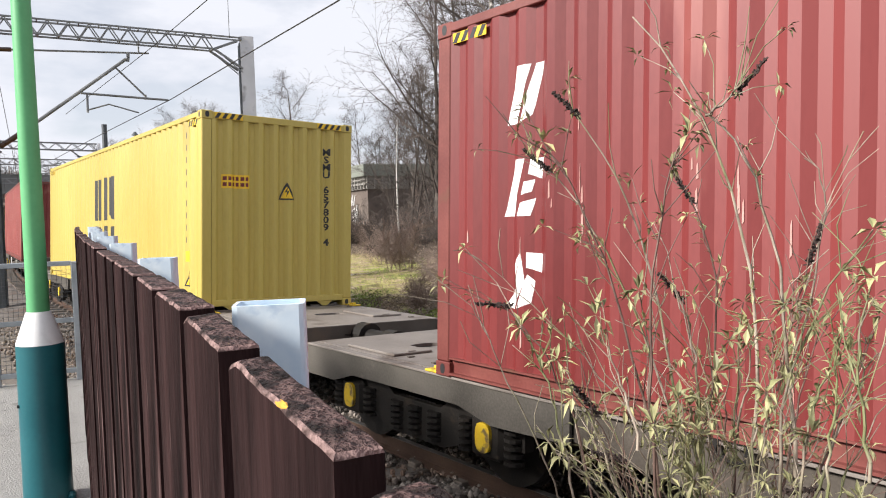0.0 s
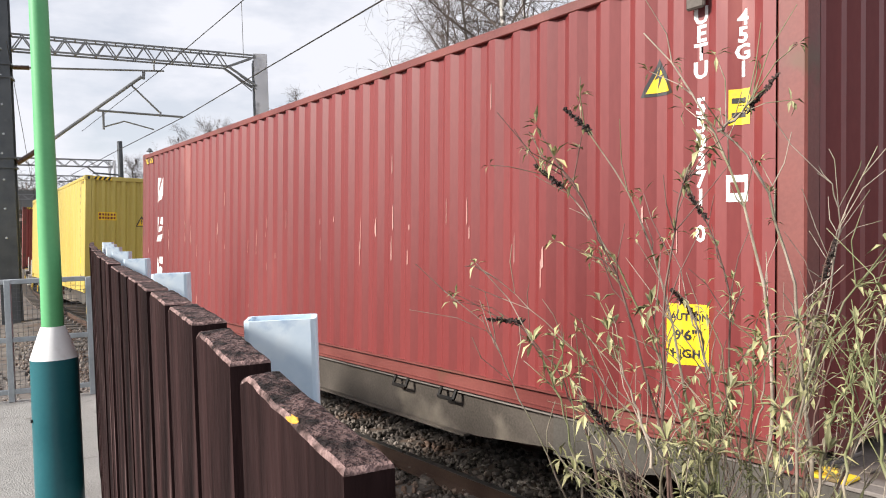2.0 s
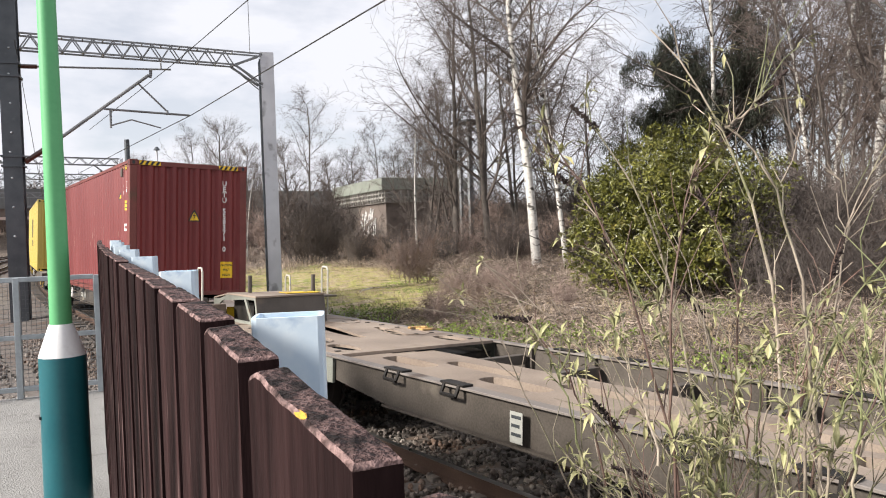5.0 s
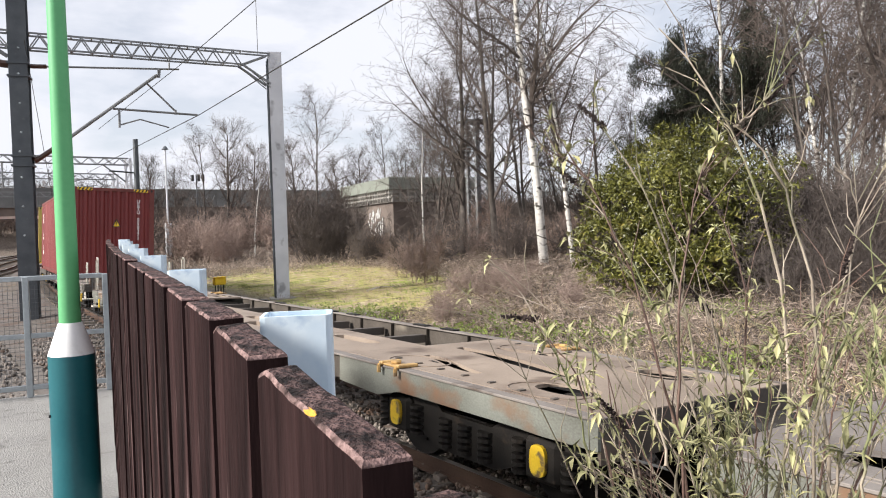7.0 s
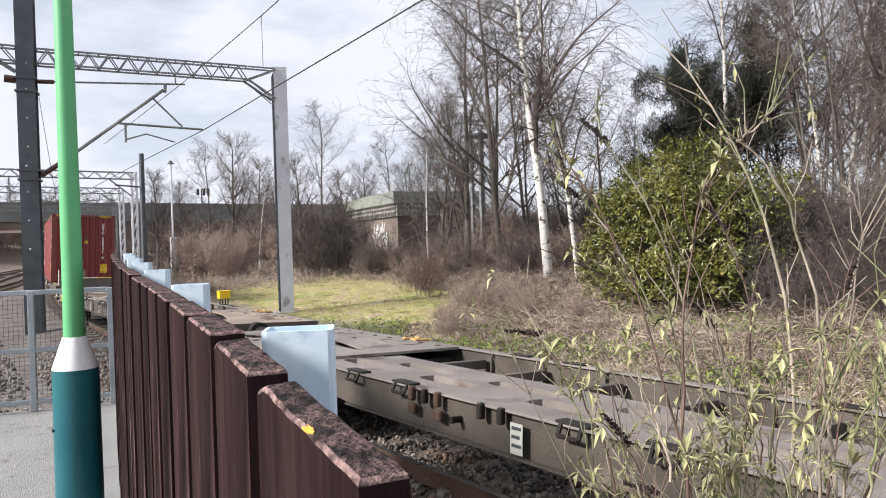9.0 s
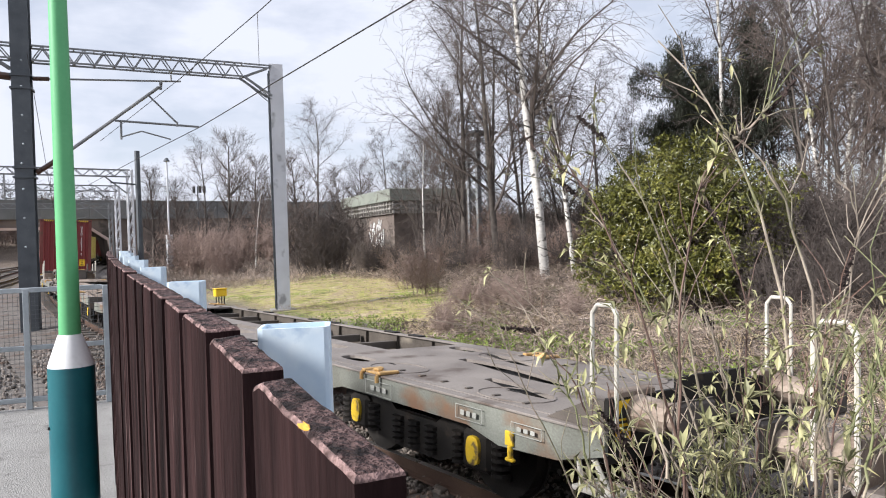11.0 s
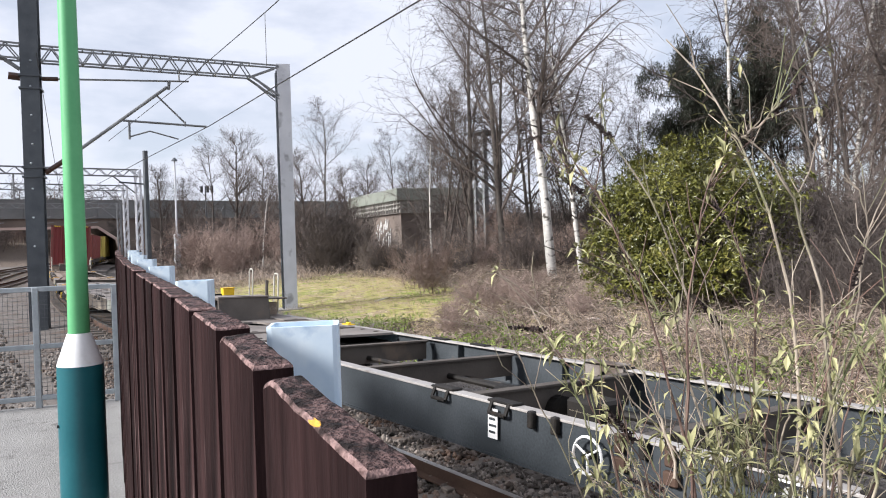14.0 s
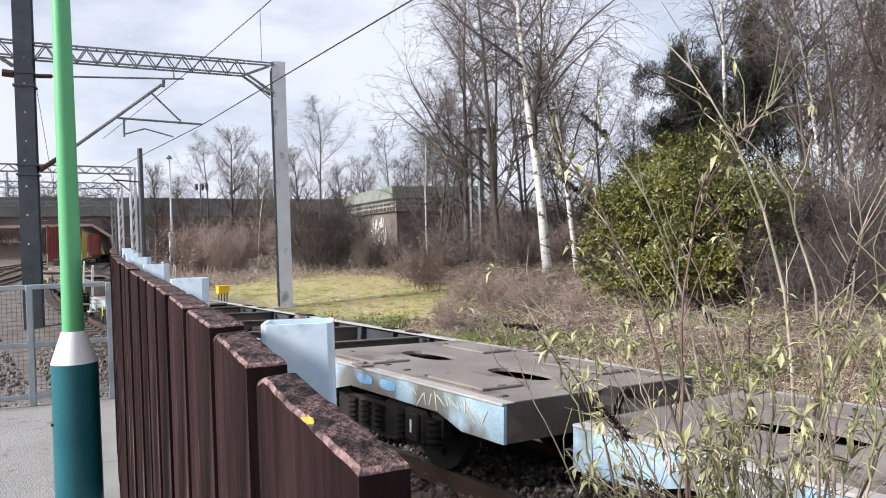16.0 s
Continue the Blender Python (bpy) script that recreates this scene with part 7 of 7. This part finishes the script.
def make_rhododendron():
    rng = random.Random(17)
    x, y = polar(55.2, 21.8)
    z = terrain(x, y)
    bush = thing("evergreen_bush", "large rounded glossy evergreen bush on the bank", "bush", Matrix.Translation((x, y, z)))
    st, lv = Sticks(), Leaves()
    lobes = [(Vector((rng.gauss(0, 1.5), rng.gauss(0, 1.5), rng.uniform(0.6, 3.5))), rng.uniform(0.8, 1.4)) for _ in range(38)]
    lobes += [(Vector((0.2, 0.0, 3.2)), 1.35), (Vector((0, 0, 1.9)), 2.0), (Vector((-1.2, 0.9, 2.1)), 1.4), (Vector((1.3, -1.0, 2.5)), 1.4), (Vector((-1.6, 1.2, 1.1)), 1.2)]
    lobes += [(Vector((2.2 * math.cos(0.7 * k), 2.2 * math.sin(0.7 * k), rng.uniform(0.2, 0.7))), rng.uniform(0.7, 1.0)) for k in range(9)]
    for c, r in lobes:
        limb(st, rng, Vector((rng.gauss(0, 0.3), rng.gauss(0, 0.3), -0.2)), (c + Vector((0, 0, 0.4))).normalized(), c.length, 0.05, 6, 0.12, 0.02, 4)
        for k in range(int(210 * r * r)):
            n = rand_dir(rng)
            if n.z < -0.45:
                n.z = -n.z
            p = c + n * r * rng.uniform(0.82, 1.06)
            lean = 0.22 * max(0.0, p.z - 1.2)
            edge = ((p.x - 0.57 * lean) ** 2 + (p.y + 0.82 * lean) ** 2) / 3.3 ** 2 + ((p.z - 1.4) / 3.75) ** 2
            if p.z < -0.2 or edge > 1 + 0.12 * noise.noise(p * 0.9):
                continue
            if noise.noise(p * 1.5) > 0.22 and rng.random() < 0.85:
                continue
            # a rosette of leaves at the end of each shoot
            for q in range(5):
                d = (n * 0.5 + rand_dir(rng) * 0.9).normalized()
                lv.add(p, d, n, rng.uniform(0.10, 0.17), rng.uniform(0.04, 0.06), 0.12, 0.2)
    part("stem", st.mesh("stem", M_BARK), None, bush)
    part("foliage", lv.mesh("foliage", M_RHODO), None, bush, "glossy yellow-green leaves")


make_rhododendron()


def make_pine(az, dist, height, width, seed):
    rng = random.Random(seed)
    x, y = polar(az, dist)
    t = thing("pine_tree", "dark evergreen pine with a broad irregular crown", "tree", Matrix.Translation((x, y, terrain(x, y))))
    st, lv = Sticks(), Leaves()
    trunk = limb(st, rng, Vector((0, 0, -0.2)), Vector((0.02, 0, 1)), height, 0.24, 10, 0.04, 0.02, 7)
    for i in range(36):
        k = rng.randint(4, 9)
        p, d, r = trunk[k]
        out = Vector((rng.uniform(-1, 1), rng.uniform(-1, 1), rng.uniform(-0.05, 0.5))).normalized()
        reach = width * (1.05 - 0.09 * (k - 4)) * rng.uniform(0.5, 1.0)
        lj = limb(st, rng, p, out, reach, 0.06, 6, 0.18, 0.06, 4)
        for q, qd, qr in lj[2:]:
            for _ in range(4):
                c = q + rand_dir(rng) * 0.42
                st.add(q, c, 0.02, 0.008)
                for _ in range(80):
                    nd = (rand_dir(rng) + Vector((0, 0, 0.35))).normalized()
                    lv.add(c + rand_dir(rng) * 0.22, nd, Vector((0, 0, 1)), rng.uniform(0.16, 0.30), 0.028, 0.1, 0.0)
    part("trunk", st.mesh("trunk", M_BARK), None, t)
    part("foliage", lv.mesh("foliage", M_PINE), None, t)


make_pine(55.0, 37.0, 9.0, 3.7, 2)
make_pine(58.3, 33.5, 8.9, 3.7, 7)


def make_undergrowth():
    rng = random.Random(40)
    st = Sticks()
    n = 0
    while n < 21000:
        az, dist = rng.uniform(30, 72), 9 + 31 * rng.random() ** 1.0
        x, y = polar(az, dist)
        d = x - track_x(y)
        # leaves the mossy clearing open
        if d < 3.4 or (((x - 14.6) * 0.945 - (y - 27.5) * 0.326) / 4.4) ** 2 + (((x - 14.6) * 0.326 + (y - 27.5) * 0.945) / 11.5) ** 2 < 1:
            continue
        if 50 < az < 63 and 16.5 < dist < 22.5 and rng.random() < 0.7:
            continue
        if noise.noise(Vector((x * 0.6, y * 0.6, 9))) < -0.12 and rng.random() < 0.75:
            continue
        n += 1
        tall = min(0.72, 0.24 + 0.06 * max(0, d - 3.4)) * rng.uniform(0.35, 1.15)
        p = Vector((x, y, terrain(x, y) - 0.03))
        a = rng.uniform(0, 6.28)
        dd = Vector((math.cos(a) * 0.8, math.sin(a) * 0.8, rng.uniform(0.5, 1.3))).normalized()
        for k in range(4):
            q = p + dd * (tall * 0.42)
            st.add(p, q, 0.007, 0.006)
            if k in (1, 2):
                st.add(q, q + (dd + rand_dir(rng)).normalized() * tall * 0.35, 0.005, 0.003)
            p = q
            dd = (dd + Vector((0, 0, -0.45)) + rand_dir(rng) * 0.25).normalized()
    for k in range(4200):
        az, dist = rng.uniform(13, 37), rng.uniform(40, 104)
        x, y = polar(az, dist)
        if x - track_x(y) < 3.6:
            continue
        p = Vector((x, y, terrain(x, y) - 0.03))
        tall = rng.uniform(0.3, 1.0)
        for q in range(4):
            d = (rand_dir(rng) + Vector((0, 0, 0.9))).normalized()
            limb(st, rng, p + rand_dir(rng) * 0.15, d, tall * rng.uniform(0.6, 1.2), 0.014, 3, 0.3, -0.12, 3)
    tagged(new("brambles", st.mesh("brambles", M_BRAMBLE)), "tangle of dead bramble stems on the bank", "brambles", kind="stuff")
    blades = {"dry_grass": (Leaves(), M_GRASSBLADE, "tufts of pale dead grass on the bank"), "weeds": (Leaves(), M_GREENBLADE, "low green weeds and moss on the bank")}
    for k in range(24000):
        az, dist = rng.uniform(18, 70), 8 + 40 * rng.random() ** 0.75
        x, y = polar(az, dist)
        d = x - track_x(y)
        if d < 2.9:
            continue
        p = Vector((x, y, terrain(x, y) - 0.01))
        patch = noise.noise(Vector((x * 0.35, y * 0.35, 3)))
        near_edge = d < 6.5 and dist < 22
        kind = "weeds" if (patch > 0.18 if not near_edge else patch > -0.05) else "dry_grass"
        lv = blades[kind][0]
        if kind == "dry_grass" and rng.random() < 0.45:
            continue
        if kind == "weeds" and near_edge:
            for q in range(4):
                lv.add(p + Vector((rng.uniform(-0.15, 0.15), rng.uniform(-0.15, 0.15), rng.uniform(0.02, 0.30))), (rand_dir(rng) + Vector((0, 0, 0.3))).normalized(), Vector((0, 0, 1)), rng.uniform(0.06, 0.13), rng.uniform(0.03, 0.06))
            continue
        h = rng.uniform(0.05, 0.13) if kind == "weeds" else rng.uniform(0.10, 0.38)
        for q in range(4):
            o = Vector((rng.uniform(-0.12, 0.12), rng.uniform(-0.12, 0.12), 0))
            lv.add(p + o, Vector((rng.gauss(0, 0.5), rng.gauss(0, 0.5), 1)).normalized(), Vector((1, 0, 0)), h, 0.014 if kind != "weeds" else 0.03, 0.1, 0.3)
    for name, (lv, mat, label) in blades.items():
        tagged(new(name, lv.mesh(name, mat)), label, "grass", kind="stuff")
    # a few fallen branches
    for az, dist, turn in ((31.0, 26.5, 0.4), (44.8, 21.5, 0.2), (47.5, 18.6, -0.3)):
        x, y = polar(az, dist)
        z = terrain(x, y)
        s2 = Sticks()
        limb(s2, rng, Vector((0, 0, 0.08)), Vector((math.cos(turn), math.sin(turn), 0.05)), 1.7, 0.05, 6, 0.1, 0, 5)
        log = tagged(new("fallen_branch", s2.mesh("fallen_branch", M_BIRCH)), "pale fallen branch lying in dead grass", "branch")
        log.matrix_basis = Matrix.Translation((x, y, z))


make_undergrowth()

# ---------------------------------------------------------------- the shrub beside the fence
# long canes: bearing and height of foot, middle and tip, distance, kind
CANES = [
    (61.5, 0.73, 61.4, 1.36, 54.1, 1.91, 1.95, "pale"),
    (64.6, 0.74, 63.3, 1.35, 59.1, 1.65, 1.95, "pale"),
    (59.1, 1.65, 60.3, 1.68, 62.9, 1.76, 1.95, "spike"),
    (57.2, 0.70, 54.2, 1.35, 48.1, 1.73, 2.00, "spike"),
    (57.8, 0.64, 51.6, 1.30, 45.6, 1.60, 2.15, "spike"),
    (55.4, 0.74, 51.4, 1.30, 46.9, 1.60, 1.85, "leaf"),
    (55.0, 0.76, 55.1, 1.28, 57.7, 1.59, 1.80, "leaf"),
    (57.4, 0.66, 59.6, 1.16, 56.8, 1.51, 2.10, "spike"),
    (64.6, 0.69, 65.2, 1.16, 68.9, 1.60, 2.10, "bare"),
    (63.7, 0.90, 66.6, 1.35, 65.3, 1.55, 2.20, "bare"),
    (63.6, 0.79, 65.1, 1.10, 69.5, 1.36, 1.80, "leaf"),
]
# shorter side shoots
SHOOTS = [
    (55.8, 0.79, 48.5, 1.10, 41.2, 1.32, 1.85, "bare"),
    (48.6, 0.77, 46.9, 1.01, 44.8, 1.15, 1.75, "leaf"),
    (47.3, 0.71, 43.4, 1.02, 41.1, 1.20, 1.90, "bare"),
    (63.7, 0.95, 64.8, 1.16, 66.2, 1.36, 2.00, "spike"),
    (66.8, 0.84, 67.2, 1.03, 67.7, 1.20, 1.70, "leaf"),
    (69.5, 0.88, 68.8, 1.10, 69.4, 1.28, 1.60, "leaf"),
    (65.0, 0.81, 66.0, 1.00, 68.2, 1.10, 1.75, "leaf"),
    (49.2, 0.80, 45.9, 1.07, 41.9, 1.17, 2.05, "spike"),
    (58.3, 0.85, 57.6, 1.10, 55.7, 1.24, 2.00, "spike"),
    (53.8, 0.86, 52.3, 1.04, 50.7, 1.17, 1.75, "leaf"),
    (54.4, 0.74, 54.7, 0.99, 54.1, 1.22, 1.85, "leaf"),
]


def make_buddleia():
    rng = random.Random(77)
    root = Vector((1.72, 1.02, -1.2))
    shrub = thing("flowering_shrub", "straggly shrub with pale canes, dead flower spikes and sparse leaves", "shrub", Matrix.Translation(root))

    def tuft(p, d, size, count):
        lv = Leaves()
        for k in range(count):
            dd = (d * 0.35 + rand_dir(rng)).normalized()
            lv.add(Vector((0, 0, 0)) + dd * 0.004, dd, Vector((0, 0, 1)), size * rng.uniform(0.6, 1.2), size * rng.uniform(0.20, 0.32), 0.12, rng.uniform(0.1, 0.5))
        part("leaf_tuft", lv.mesh("leaf_tuft", M_LEAF), None, shrub, "", Matrix.Translation(p - root))

    def spike(a, b):
        st = Sticks()
        st.add(Vector((0, 0, 0)), b - a, 0.0025, 0.001, 4)
        n = 70
        for k in range(n):
            t = (k + rng.random()) / n
            c = (b - a) * t
            o = rand_dir(rng) * (0.011 * (1 - 0.6 * t))
            st.add(c, c + o, 0.0035, 0.002, 4)
            st.add(c + o * 0.7, c + o * 1.1 + rand_dir(rng) * 0.003, 0.003, 0.0022, 4)
        part("flower_spike", st.mesh("flower_spike", M_SEED), None, shrub, "dark dead flower spike", Matrix.Translation(a - root))

    def cane(a, b, c, r, kind, twigs=5):
        r *= 0.92
        a, b, c = Vector(a), Vector(b), Vector(c)
        st = Sticks()
        pts, n = [], 12
        ctrl = b * 2 - (a + c) / 2
        for k in range(n + 1):
            t = k / n
            p = a * (1 - t) ** 2 + ctrl * (2 * t * (1 - t)) + c * t * t
            pts.append(p + rand_dir(rng) * 0.006)
        if a.z < 0.85 and r > 0.0017:
            low = Vector((root.x + rng.gauss(0, 0.12), root.y + rng.gauss(0, 0.12), root.z - 0.05))
            pts = [low, low.lerp(pts[0], 0.5) + rand_dir(rng) * 0.03] + pts
        m = len(pts) - 1
        for k in range(m):
            r0 = r * (1.25 - 0.85 * k / m)
            st.add(pts[k] - root, pts[k + 1] - root, r0, r * (1.25 - 0.85 * (k + 1) / m), 6)
        for k in range(twigs):
            i = rng.randint(max(2, m - 10), m - 1)
            d = ((pts[i] - pts[i - 1]).normalized() + rand_dir(rng) * 0.8 + Vector((0, 0, 0.25))).normalized()
            mid = pts[i] + d * rng.uniform(0.02, 0.14)
            q = mid + (d + rand_dir(rng) * 0.45).normalized() * rng.uniform(0.02, 0.13)
            st.add(pts[i] - root, mid - root, r * 0.42, 0.0013, 4)
            st.add(mid - root, q - root, 0.0013, 0.0009, 4)
            if kind != "bare" and rng.random() < 0.30:
                tuft(mid, d, rng.uniform(0.022, 0.040), rng.randint(3, 6))
            if kind != "bare" and rng.random() < 0.42:
                tuft(q, d, rng.uniform(0.024, 0.046), rng.randint(4, 7))
            if kind != "bare" and rng.random() < 0.22:
                tuft(pts[i], d, rng.uniform(0.022, 0.038), rng.randint(3, 5))
        mat = M_CANE if kind in ("pale", "bare") or rng.random() < 0.65 else M_CANE_DARK
        part("cane", smooth(st.mesh("cane", mat), 60), None, shrub)
        if kind == "spike":
            d = (pts[-1] - pts[-2]).normalized()
            spike(pts[-1] - d * 0.09, pts[-1] + d * 0.012)
        elif kind == "leaf":
            tuft(pts[-1], (pts[-1] - pts[-2]).normalized(), 0.052, 9)
            tuft(pts[-3], (pts[-1] - pts[-2]).normalized(), 0.036, 6)

    for k in range(20):
        az, dist = rng.uniform(58, 71), rng.uniform(1.6, 2.2)
        x, y = polar(az, dist)
        p = Vector((x, y, rng.uniform(0.62, 1.2)))
        base = Vector((x + (root.x - x) * 0.25, y + (root.y - y) * 0.25, p.z - rng.uniform(0.12, 0.3)))
        cane(base, base.lerp(p, 0.5) + rand_dir(rng) * 0.02, p, 0.0022, "leaf", twigs=2)
    for rows, r, twigs in ((CANES, 0.0039, 10), (SHOOTS, 0.0032, 7)):
        for a0, z0, a1, z1, a2, z2, dist, kind in rows:
            pts = [Vector((*polar(a, dist), z)) for a, z in ((a0, z0), (a1, z1), (a2, z2))]
            cane(*pts, r * (1.25 if kind == "pale" else 0.8 if kind == "bare" else 1.0), kind, twigs=twigs)
    for k in range(44):
        az, dist = rng.uniform(47, 74), rng.uniform(1.65, 2.35)
        x, y = polar(az, dist)
        top = rng.uniform(0.60, 1.04) + 0.12 * (az > 55)
        base = Vector((root.x + (x - root.x) * 0.45, root.y + (y - root.y) * 0.45, 0.45))
        mid = base.lerp(Vector((x, y, top)), 0.5) + Vector((0, 0, 0.05))
        cane(base, mid, (x, y, top), rng.uniform(0.0018, 0.0042), rng.choice(("leaf", "leaf", "bare", "spike" if rng.random() < 0.2 else "leaf")), twigs=5)


make_buddleia()

# ---------------------------------------------------------------- motion of the train


def motions():
    times = [i * 0.5 for i in range(33)]
    spin = [i * 0.125 for i in range(129)]
    for ob, rear, length in TRAIN:
        walk(ob, [(t, track_pose(travel(t) + rear, length)) for t in times])
        if -60 < rear < 20:
            for child in ob.children_recursive:
                if child.name.startswith("wheelset"):
                    rest = child.matrix_basis.copy()
                    walk(child, [(t, rest @ Matrix.Rotation(-(travel(t) - travel(0)) / WHEEL_R, 4, "X")) for t in spin])


motions()
